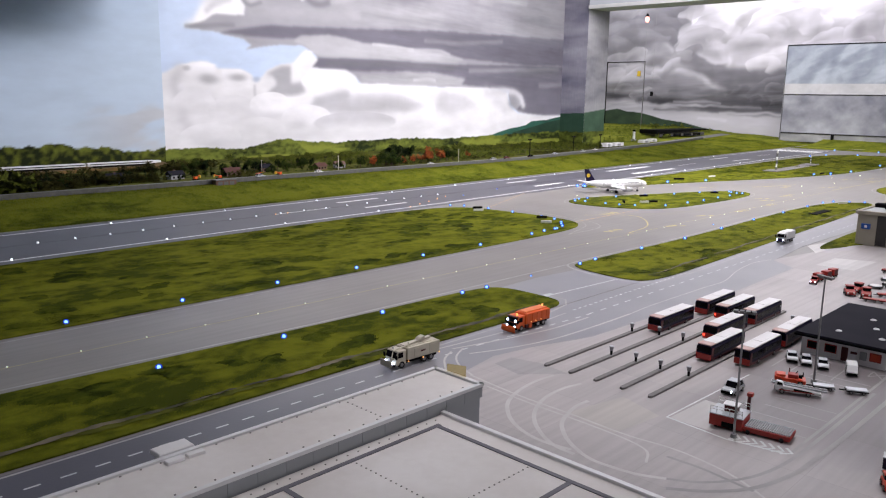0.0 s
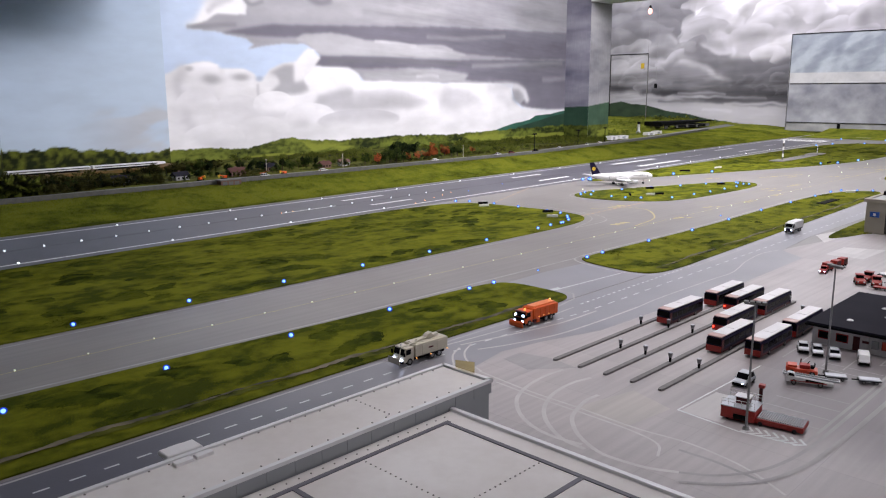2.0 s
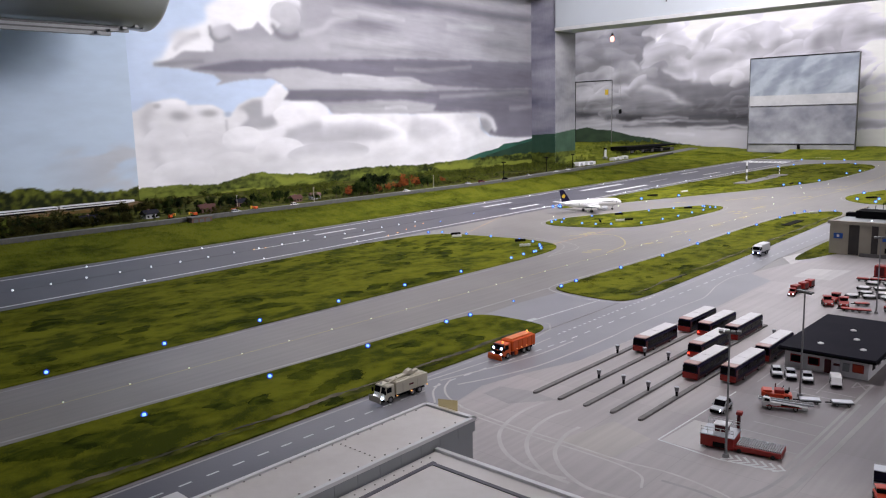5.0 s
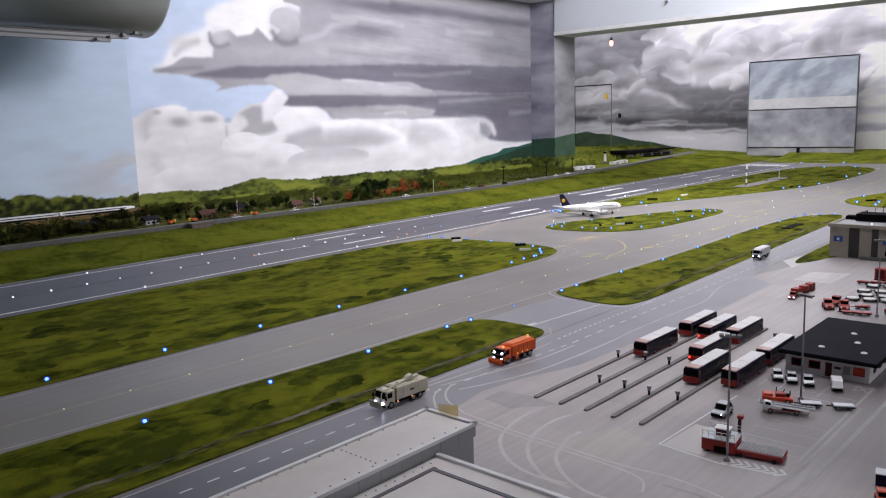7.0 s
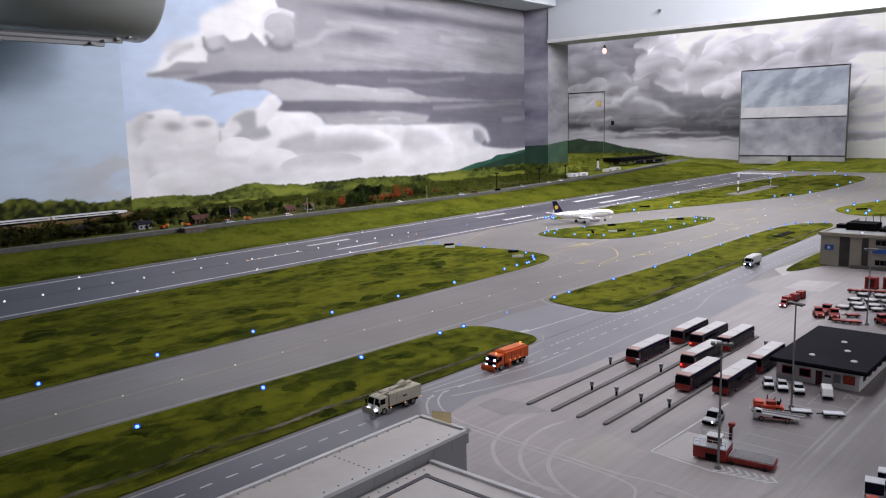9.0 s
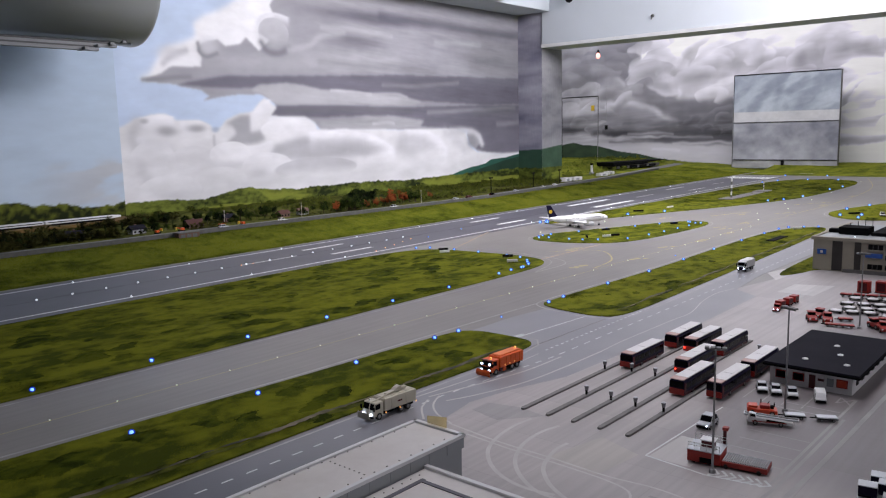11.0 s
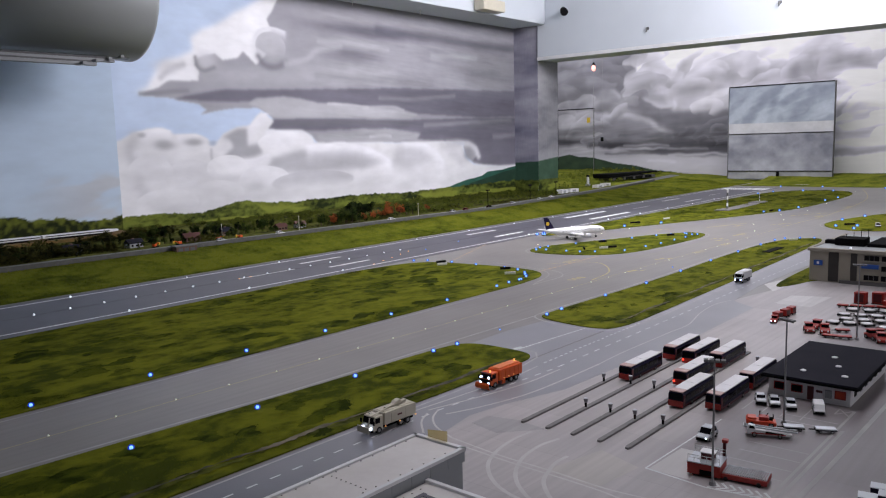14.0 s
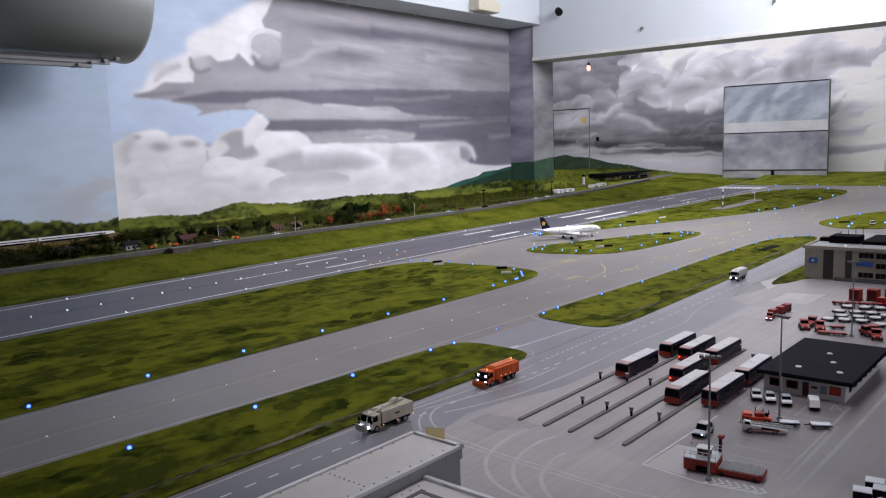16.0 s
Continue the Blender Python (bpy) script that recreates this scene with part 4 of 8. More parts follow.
class Canvas:
    """A wall painter's tools: soft areas, brush strokes and dabs on the wall's own metres."""

    def __init__(self, u, v, ground, wander=0.018, seed=1):
        self.u, self.v = u, v
        self.col = np.ones(u.shape + (3,)) * srgb(*ground)
        self.x = u + wander * 0.9 * (fbm(u * 9, v * 11, 2, seed, 0.35) - 0.5) + wander * 1.6 * (fbm(u * 3.5, v * 4.5, 2, seed + 4) - 0.5)
        self.z = v + wander * 0.45 * (fbm(u * 8, v * 12, 2, seed + 7, 0.35) - 0.5)
        self.grain = fbm(u * 2.2, v * 9, 4, seed + 2) - 0.5
        self.cell = abs(v[1, 0] - v[0, 0])

    def soften(self, mask, cells):
        h, w = mask.shape
        fy, fx = np.fft.fftfreq(h + 40)[:, None], np.fft.rfftfreq(w + 40)[None, :]
        m = np.pad(mask, 20, mode="edge")
        g = np.exp(-2 * (np.pi * cells) ** 2 * (fx * fx + fy * fy))
        return np.fft.irfft2(np.fft.rfft2(m) * g, s=m.shape)[20:-20, 20:-20]

    def lay(self, mask, rgb):
        tone_shift = 1 + 0.22 * self.grain[..., None]
        self.col = blend(self.col, srgb(*rgb) * tone_shift, np.clip(mask, 0, 1))

    def area(self, points, rgb, soft, amount):
        self.lay(self.soften(inside(self.x, self.z, points).astype(float), soft * 0.0055 / self.cell) * amount, rgb)

    def stroke(self, points, width, rgb, amount):
        line = np.array(curve_line(points, 6))
        d = np.full(self.u.shape, 9.0)
        for (ax, az), (bx, bz) in zip(line[:-1], line[1:]):
            t = np.clip(((self.x - ax) * (bx - ax) + (self.z - az) * (bz - az)) / ((bx - ax) ** 2 + (bz - az) ** 2 + 1e-9), 0, 1)
            ez = self.z - az - t * (bz - az)
            ex = self.x - ax - t * (bx - ax)
            if rgb[0] > 220:      # lit rims: crisp above, fading into the cloud below
                ez = np.where(ez < 0, ez * 0.42, ez * 2.6)
            d = np.minimum(d, np.hypot(ex, ez))
        power = 1.8 if rgb[0] > 220 else 2.2
        self.lay(np.exp(-(d / (0.85 * width)) ** power) * amount * (0.95 if rgb[0] > 220 else 0.85), rgb)

    def lobe(self, x, z, rx, rz, turn, gain):
        """One heaped cloud: crisp bright crown, darker and fading towards its foot."""
        j = (np.abs(self.u[0] - x) < 1.5 * max(rx, rz)).nonzero()[0]
        i = (np.abs(self.v[:, 0] - z) < 1.5 * max(rx, rz)).nonzero()[0]
        if len(i) < 2 or len(j) < 2:
            return
        s = (slice(i[0], i[-1] + 1), slice(j[0], j[-1] + 1))
        dx, dz = self.x[s] - x, self.z[s] - z
        a, b = (dx * math.cos(turn) + dz * math.sin(turn)) / rx, (dz * math.cos(turn) - dx * math.sin(turn)) / rz
        d = np.sqrt(a * a + b * b + 1e-9)
        foot = smooth(-0.75, 0.35, b)
        mask = smooth(1.0, 0.90, d) * foot
        base = self.col[s][len(i) // 2, len(j) // 2]
        crown = np.clip(0.5 + 0.9 * (d - 0.55) + 0.55 * b, 0, 1)[..., None]
        tint = base * (1 - gain) * (1 - crown) + base * (1 + 0.9 * gain) * crown
        self.col[s] = self.col[s] * (1 - 0.85 * mask[..., None]) + tint * 0.85 * mask[..., None]

    def blob(self, x, z, rx, rz, rgb, amount):
        self.lay(np.exp(-(((self.x - x) / rx) ** 2 + ((self.z - z) / rz) ** 2) ** 1.4) * amount, rgb)


def paint_long_wall(u, v):
    """Blue sky, a long grey cloud bank and a white cumulus under it, over wooded hills; soffit shade painted in at the
    top right.
    """
    c = Canvas(u, v, (198, 214, 238))
    c.area([(2.16, 0.888), (2.25, 0.924), (2.31, 1.027), (2.37, 1.088), (2.48, 1.122), (2.56, 1.162), (2.56, 1.242), (2.64, 1.296), (2.74, 1.334), (2.97, 1.464), (3.21, 1.602), (3.4, 1.626), (3.17, 1.109), (2.63, 0.955), (2.39, 0.888)], (244, 244, 248), 3, 1.0)
    c.area([(2.19, 0.876), (2.33, 0.927), (2.39, 0.97), (2.59, 0.978), (2.6, 1.042), (2.57, 1.075), (2.6, 1.119), (2.72, 1.155), (2.77, 1.116), (2.9, 1.138), (2.94, 1.184), (2.99, 1.143), (3.04, 1.102), (3.13, 1.182), (3.05, 1.221), (3.07, 1.29), (3.19, 1.337), (3.15, 1.408), (3.31, 1.652), (6.55, 2.068), (6.51, 0.277), (5.48, 0.34), (5.35, 0.365), (5.25, 0.44), (5.2, 0.521), (5.24, 0.571), (4.67, 0.551), (4.3, 0.566), (3.54, 0.571), (3.48, 0.625), (3.39, 0.662), (3.12, 0.671), (3.1, 0.702), (3.17, 0.733), (3.1, 0.782), (3.03, 0.812), (2.87, 0.81), (2.7, 0.785), (2.58, 0.766), (2.64, 0.795), (2.58, 0.83), (2.46, 0.849), (2.42, 0.862), (2.24, 0.871)], (166, 165, 173), 1.2, 1.0)
    c.area([(2.6, 0.972), (2.6, 1.042), (2.81, 1.06), (3.08, 1.085), (3.57, 1.131), (4.4, 1.155), (4.39, 1.043), (3.57, 1.002), (3.02, 0.981)], (184, 184, 190), 5, 0.7)
    c.blob(2.37, 1.047, 0.08, 0.048, (212, 212, 218), 0.7)
    c.stroke([(2.34, 0.988), (2.4, 1.039), (2.49, 1.071)], 0.027, (205, 205, 211), 1.0)
    c.blob(2.65, 1.108, 0.08, 0.057, (214, 214, 220), 0.8)
    c.stroke([(2.58, 1.118), (2.59, 1.063), (2.64, 1.041), (2.71, 1.062)], 0.018, (150, 150, 156), 1.0)
    c.blob(3.19, 1.205, 0.12, 0.091, (182, 182, 188), 0.9)
    c.stroke([(3.06, 1.159), (3.1, 1.105), (3.19, 1.095), (3.29, 1.131)], 0.030, (134, 133, 141), 1.0)
    c.blob(3.17, 1.223, 0.06, 0.037, (200, 200, 206), 0.8)
    c.stroke([(3.05, 1.288), (3.09, 1.329), (3.18, 1.355), (3.28, 1.338)], 0.022, (228, 228, 234), 1.0)
    c.stroke([(3.29, 1.123), (3.47, 1.165), (3.58, 1.232), (3.8, 1.276)], 0.031, (196, 196, 202), 0.8)
    c.area([(2.42, 0.855), (2.5, 0.881), (2.62, 0.902), (2.8, 0.932), (3.16, 0.944), (3.56, 0.958), (4.39, 0.998), (5.94, 1.025), (6.47, 1.042), (6.47, 0.79), (5.93, 0.786), (5.49, 0.772), (4.94, 0.787), (4.65, 0.794), (4.48, 0.82), (4.32, 0.836), (4.07, 0.832), (3.95, 0.847), (3.72, 0.864), (3.56, 0.86), (3.4, 0.885), (3.25, 0.897), (3.01, 0.876), (3.04, 0.854), (2.79, 0.849), (2.58, 0.851)], (117, 115, 127), 1.6, 1.0)
    c.stroke([(2.2, 0.883), (2.31, 0.893), (2.51, 0.912)], 0.02, (140, 140, 146), 0.8)
    c.area([(3.01, 0.872), (3.25, 0.893), (3.4, 0.881), (3.56, 0.856), (3.72, 0.86), (4.01, 0.839), (4.38, 0.828), (4.65, 0.79), (4.51, 0.761), (3.77, 0.756), (3.19, 0.741), (3.1, 0.782), (3.06, 0.809), (2.96, 0.837)], (184, 184, 190), 1.5, 1.0)
    c.stroke([(3.66, 0.858), (3.86, 0.855), (4.06, 0.838)], 0.014, (214, 214, 219), 0.6)
    c.stroke([(4.01, 0.835), (4.32, 0.845), (4.46, 0.82)], 0.017, (198, 198, 204), 0.7)
    c.area([(3.1, 0.687), (3.15, 0.741), (3.55, 0.751), (4.38, 0.742), (5.09, 0.764), (6.47, 0.79), (6.46, 0.325), (5.52, 0.344), (5.33, 0.386), (5.44, 0.45), (5.4, 0.517), (5.28, 0.56), (5.01, 0.564), (4.64, 0.589), (4.51, 0.637), (4.31, 0.674), (4.0, 0.675), (3.54, 0.661), (3.12, 0.671)], (116, 114, 126), 1.6, 1.0)
    c.area([(3.54, 0.636), (4.0, 0.667), (4.37, 0.669), (4.66, 0.635), (4.61, 0.585), (4.3, 0.571), (3.76, 0.575), (3.54, 0.591)], (176, 176, 182), 2, 1.0)
    c.stroke([(4.08, 0.614), (4.18, 0.622), (4.31, 0.616)], 0.018, (204, 204, 210), 1.0)
    c.stroke([(3.24, 0.71), (3.77, 0.722), (4.51, 0.719)], 0.02, (116, 116, 122), 0.7)
    c.stroke([(4.72, 0.701), (5.09, 0.72), (5.93, 0.754)], 0.024, (156, 156, 162), 0.7)
    c.stroke([(4.82, 1.28), (5.04, 1.289), (5.43, 1.29)], 0.030, (196, 196, 203), 0.55)
    c.blob(3.92, 1.222, 0.28, 0.05, (122, 121, 130), 0.8)
    c.stroke([(3.6, 1.30), (3.9, 1.31), (4.3, 1.29)], 0.025, (190, 190, 196), 0.7)
    c.blob(4.1, 1.408, 0.55, 0.05, (100, 99, 110), 0.85)
    # dark band along the top: the soffit's shadow put into the paint
    c.stroke([(4.2, 1.43), (4.9, 1.42), (5.6, 1.41), (6.1, 1.42)], 0.05, (92, 91, 103), 0.8)
    c.stroke([(3.57, 1.051), (4.02, 1.05), (4.81, 1.06)], 0.037, (150, 150, 156), 0.6)
    c.stroke([(4.2, 0.913), (4.52, 0.912), (5.1, 0.955)], 0.022, (150, 150, 156), 0.7)
    c.stroke([(5.66, 0.601), (6.07, 0.618), (6.36, 0.621)], 0.026, (158, 158, 164), 0.7)
    c.stroke([(5.33, 0.706), (5.93, 0.722)], 0.041, (120, 120, 126), 0.6)
    c.area([(5.27, 1.226), (6.48, 1.349), (6.47, 1.042), (5.26, 1.028)], (146, 146, 152), 8, 0.6)
    c.area([(1.92, 0.003), (1.99, 0.586), (2.06, 0.617), (2.13, 0.656), (2.18, 0.662), (2.23, 0.679), (2.33, 0.682), (2.39, 0.647), (2.44, 0.643), (2.54, 0.646), (2.62, 0.616), (2.67, 0.579), (2.71, 0.608), (2.74, 0.644), (2.8, 0.669), (2.86, 0.687), (2.96, 0.702), (3.01, 0.755), (3.06, 0.79), (3.16, 0.729), (3.11, 0.671), (3.39, 0.666), (3.49, 0.621), (3.5, 0.58), (3.76, 0.575), (4.37, 0.565), (4.68, 0.569), (5.01, 0.564), (5.2, 0.531), (5.23, 0.42), (5.35, 0.36), (5.65, 0.333), (6.61, 0.331), (6.59, -0.548)], (230, 230, 234), 1.4, 1.0)
    c.area([(3.53, 0.399), (4.36, 0.41), (5.23, 0.329), (5.22, 0.076), (3.51, 0.13), (2.02, 0.058), (2.03, 0.36), (2.75, 0.319)], (220, 220, 225), 10, 0.8)
    c.area([(3.13, 0.473), (3.23, 0.498), (3.38, 0.526), (3.53, 0.514), (3.87, 0.522), (4.11, 0.472), (4.26, 0.414), (3.98, 0.371), (3.52, 0.366), (3.22, 0.372), (3.1, 0.416)], (184, 184, 190), 3, 1.0)
    c.stroke([(3.46, 0.556), (3.76, 0.563), (3.99, 0.537), (4.14, 0.489), (4.29, 0.417)], 0.036, (242, 242, 248), 1.0)
    c.stroke([(3.11, 0.656), (3.29, 0.655), (3.41, 0.642), (3.48, 0.596)], 0.031, (240, 240, 246), 1.0)
    c.stroke([(4.47, 0.55), (4.67, 0.546), (4.82, 0.491), (4.92, 0.406)], 0.042, (240, 240, 246), 1.0)
    c.area([(4.37, 0.538), (4.64, 0.514), (4.85, 0.403), (4.49, 0.359), (4.29, 0.386)], (196, 196, 202), 5, 0.8)
    c.stroke([(5.0, 0.55), (5.25, 0.545), (5.38, 0.497), (5.43, 0.424)], 0.035, (214, 214, 220), 1.0)
    c.blob(5.28, 0.449, 0.08, 0.06, (150, 150, 156), 0.9)
    c.stroke([(4.93, 0.527), (5.08, 0.459), (5.17, 0.382)], 0.059, (206, 206, 212), 0.7)
    c.stroke([(2.18, 0.656), (2.28, 0.672), (2.37, 0.661)], 0.024, (238, 238, 244), 1.0)
    c.stroke([(2.44, 0.633), (2.54, 0.635), (2.61, 0.609)], 0.021, (238, 238, 244), 1.0)
    c.stroke([(2.95, 0.679), (3.03, 0.744), (3.09, 0.771)], 0.03, (238, 238, 244), 1.0)
    c.blob(2.33, 0.579, 0.07, 0.031, (160, 160, 166), 0.8)
    c.blob(2.53, 0.592, 0.07, 0.025, (160, 160, 166), 0.8)
    c.blob(2.67, 0.586, 0.03, 0.019, (168, 180, 200), 0.8)
    c.blob(2.18, 0.639, 0.03, 0.017, (170, 170, 176), 0.8)
    c.area([(2.73, 0.626), (2.86, 0.68), (2.93, 0.68), (2.94, 0.566), (3.02, 0.58), (3.06, 0.514), (2.98, 0.489), (2.8, 0.473), (2.75, 0.504), (2.82, 0.558), (2.79, 0.606)], (172, 172, 178), 2.2, 1.0)
    c.stroke([(2.8, 0.465), (2.98, 0.47), (3.1, 0.501)], 0.022, (238, 238, 244), 0.8)
    c.stroke([(2.13, 0.623), (2.1, 0.54), (2.13, 0.439), (2.15, 0.353)], 0.047, (190, 190, 196), 0.7)
    c.stroke([(2.17, 0.461), (2.31, 0.438), (2.48, 0.405)], 0.041, (190, 190, 196), 0.7)
    c.stroke([(2.51, 0.422), (2.71, 0.358), (2.88, 0.364)], 0.032, (196, 196, 202), 0.6)
    c.stroke([(2.18, 0.283), (2.24, 0.217), (2.37, 0.192), (2.51, 0.217)], 0.044, (190, 190, 196), 0.7)
    c.blob(3.0, 0.305, 0.07, 0.046, (196, 196, 202), 0.6)
    c.stroke([(3.12, 0.415), (3.42, 0.354), (3.86, 0.316)], 0.027, (198, 198, 204), 0.6)
    c.stroke([(2.23, 0.389), (2.38, 0.382), (2.52, 0.35)], 0.023, (230, 230, 236), 0.7)
    c.stroke([(2.14, 0.539), (2.21, 0.503), (2.32, 0.51)], 0.027, (232, 232, 238), 0.7)
    c.stroke([(2.66, 0.543), (2.67, 0.477), (2.71, 0.447)], 0.015, (190, 190, 196), 0.7)
    for x, z, rx, rz in ((2.22, 0.40, 0.16, 0.13), (2.50, 0.38, 0.2, 0.11),
                         (2.78, 0.42, 0.17, 0.09), (3.25, 0.58, 0.24, 0.08), (2.33, 0.22, 0.22, 0.10), (2.68, 0.26, 0.22, 0.09), (3.06, 0.34, 0.22, 0.09), (3.5, 0.30, 0.4, 0.08), (3.17, 1.22, 0.13, 0.11)):
        c.lobe(x, z, rx, rz, 0.0, 0.045)
    streak = fbm(u * 1.3, v * 16 + 1.2 * u, 5, 5, 0.6) - 0.5
    wisp = fbm(u * 3.1, v * 26, 4, 9, 0.6) - 0.5
    bank = smooth(3.2, 3.9, u) * smooth(0.52, 0.62, v)
    puffs = 2 * (fbm(u * 3.2, v * 5.0, 3, 12) - 0.5)
    shade = 1 + 0.10 * (fbm(u * 7, v * 11, 5, 3) - 0.5) + bank * (0.42 * streak + 0.22 * wisp) + 0.12 * (1 - bank) * puffs
    shade = shade + 0.015 * relief(u * 2.0, v * 3.2, 0.10, 6, 3) * smooth(0.25, 0.4, v)
    # darker cloud bank at the upper right, soffit shade painted in with it
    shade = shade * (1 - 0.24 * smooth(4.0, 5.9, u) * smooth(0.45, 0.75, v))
    col = c.col * shade[..., None]
    mount = np.interp(u, [4.9, 4.99, 5.23, 5.47, 5.56, 5.78, 5.92, 6.36], [0.12, 0.171, 0.218, 0.247, 0.284, 0.291, 0.312, 0.345]) + 0.006 * (fbm(u * 14, v * 0 + 1, 3, 2) - 0.5)
    col = blend(col, tone((34, 72, 62), (56, 104, 90), fbm(u * 9, v * 14, 4, 5)), smooth(0.003, -0.003, v - mount))
    near = np.interp(u, [5.0, 5.3, 5.6, 5.8, 6.36], [-0.1, 0.19, 0.235, 0.27, 0.335])
    col = blend(col, tone((30, 52, 42), (48, 74, 58), fbm(u * 9, v * 14, 4, 6)), smooth(0.003, -0.003, v - near))
    line = np.interp(u, [2.02, 2.14, 2.33, 2.57, 2.74, 2.87, 3.1, 3.3, 3.51, 3.85, 4.35, 4.76, 5.07, 5.56, 6.35], [0.163, 0.166, 0.160, 0.148, 0.178, 0.198, 0.175, 0.165, 0.168, 0.176, 0.160, 0.162, 0.170, 0.180, 0.19])
    return hills(col, u, v, line, 3)


def paint_side_panel(u, v):
    """Plain hazy blue sky with a pale streak of cloud over low woods."""
    col = tone((194, 210, 227), (184, 202, 224), (v - 0.2) / 1.1 + 0.15 * (fbm(u * 2, v * 2, 3, 3) - 0.5))
    lean = v - 0.16 * (u - 2.0)
    puff = smooth(0.40, 0.62, fbm(u * 3, lean * 7, 4, 6) + 0.35 * np.exp(-((lean - 0.27) / 0.07) ** 2) + 0.25 * np.exp(-((lean - 0.37) / 0.03) ** 2) - 0.12) * smooth(1.35, 1.95, u) * smooth(0.47, 0.38, v)
    col = blend(col, srgb(192, 193, 198), puff * 0.75)
    edge = np.interp(u, [0.5, 1.37, 1.52, 1.70, 1.89, 2.02], [0.212, 0.205, 0.193, 0.177, 0.155, 0.170]) + 0.022 * (fbm(u * 14, v * 0 + 3, 4, 6) - 0.5)
    edge = edge + 0.022 * (fbm(u * 34, v * 0 + 5, 2, 7) - 0.5)
    wood = tone((26, 34, 8), (104, 112, 38), 0.50 + 2.2 * (fbm(u * 30, v * 38, 3, 8) - 0.5) + 5 * (v - edge))
    return blend(col, wood, smooth(0.004, -0.004, v - edge))


def paint_end_wall(u, v):
    """Towering storm clouds over a pale horizon and a green mountain."""
    c = Canvas(u, v, (170, 170, 175), 0.09, 2)
    c.area([(6.74, 2.216), (5.22, 1.809), (3.7, 1.871), (1.97, 1.927), (1.89, -0.076), (6.78, -0.125)], (168, 168, 172), 10, 1.0)
    c.area([(5.4, 1.716), (4.46, 1.846), (1.97, 1.927), (1.94, 1.291), (2.36, 1.523), (2.99, 1.45), (3.69, 1.442), (4.14, 1.259), (4.36, 1.35), (4.54, 1.515), (4.87, 1.66)], (238, 238, 242), 6, 0.95)
    c.area([(4.62, 1.446), (3.8, 1.524), (3.8, 1.161), (4.14, 0.924), (4.45, 0.902), (4.54, 1.136)], (196, 196, 202), 6, 0.9)
    c.area([(5.67, 1.71), (5.31, 1.739), (5.04, 1.52), (5.13, 1.331), (4.87, 1.196), (4.7, 1.069), (4.58, 0.893), (5.13, 0.936), (5.49, 1.035), (5.77, 1.173), (5.96, 1.391), (5.76, 1.54)], (126, 126, 132), 4, 0.95)
    c.area([(6.55, 1.604), (5.76, 1.662), (5.67, 1.452), (6.05, 1.398), (6.65, 1.442)], (146, 146, 152), 5, 0.8)
    c.area([(5.24, 1.418), (4.96, 1.644), (4.62, 1.538), (4.44, 1.432), (4.57, 1.328), (4.69, 1.299), (4.54, 1.136), (4.55, 0.984), (4.74, 0.948), (4.96, 1.084), (5.2, 1.178), (5.13, 1.331)], (202, 202, 208), 2.5, 0.95)
    c.area([(5.06, 1.326), (4.87, 1.39), (4.75, 1.187), (4.66, 1.005), (4.87, 1.063), (5.04, 1.184)], (170, 170, 176), 4, 0.8)
    c.stroke([(4.87, 1.637), (4.61, 1.536), (4.46, 1.426)], 0.054, (240, 240, 246), 1.0)
    c.stroke([(4.79, 1.291), (4.57, 1.176), (4.54, 1.044)], 0.047, (224, 224, 230), 1.0)
    c.area([(6.25, 1.413), (5.67, 1.371), (5.31, 1.185), (5.26, 1.023), (5.67, 1.045), (6.15, 1.155)], (176, 176, 182), 4, 0.8)
    c.stroke([(5.76, 1.279), (5.53, 1.24), (5.31, 1.121)], 0.049, (206, 206, 212), 0.8)
    c.area([(5.77, 0.984), (5.22, 0.94), (4.45, 0.902), (3.76, 0.94), (3.75, 0.61), (4.45, 0.503), (4.62, 0.64), (4.87, 0.805), (5.31, 0.824)], (116, 116, 122), 5, 0.95)
    c.area([(5.81, 0.929), (5.22, 0.892), (4.94, 0.816), (4.68, 0.642), (4.52, 0.551), (5.31, 0.526), (5.86, 0.574)], (146, 146, 152), 2.5, 0.95)
    c.stroke([(5.77, 0.918), (5.22, 0.884), (4.94, 0.808), (4.66, 0.633)], 0.049, (186, 186, 192), 1.0)
    c.area([(4.45, 0.557), (4.05, 0.643), (3.75, 0.662), (3.75, 0.5), (4.29, 0.453)], (158, 158, 164), 5, 0.8)
    c.area([(6.88, 0.629), (5.67, 0.527), (4.87, 0.491), (3.75, 0.514), (3.45, 0.419), (3.45, 0.274), (4.45, 0.303), (5.31, 0.396), (6.26, 0.465)], (104, 104, 110), 3.5, 0.95)
    c.area([(6.88, 0.408), (5.77, 0.455), (5.04, 0.359), (4.45, 0.287), (3.67, 0.292), (3.66, -0.168), (6.89, -0.216)], (190, 190, 196), 2.5, 0.95)
    c.stroke([(4.95, 0.246), (4.53, 0.226)], 0.024, (206, 206, 212), 0.7)
    c.stroke([(5.58, 0.451), (5.31, 0.477)], 0.033, (70, 70, 76), 0.7)
    c.area([(2.51, 0.588), (1.92, 0.808), (1.91, 0.371), (2.5, 0.384)], (218, 218, 224), 7, 0.9)
    c.area([(2.7, 0.30), (2.7, 1.00), (2.3, 1.35), (1.2, 1.60), (0.9, 0.30)], (228, 228, 234), 7, 0.85)
    c.stroke([(2.54, 0.317), (2.19, 0.324), (1.91, 0.371)], 0.083, (146, 146, 152), 1.0)
    c.area([(3.67, 0.284), (2.5, 0.268), (1.91, 0.326), (1.89, -0.076), (3.66, -0.094)], (214, 214, 220), 2, 0.95)
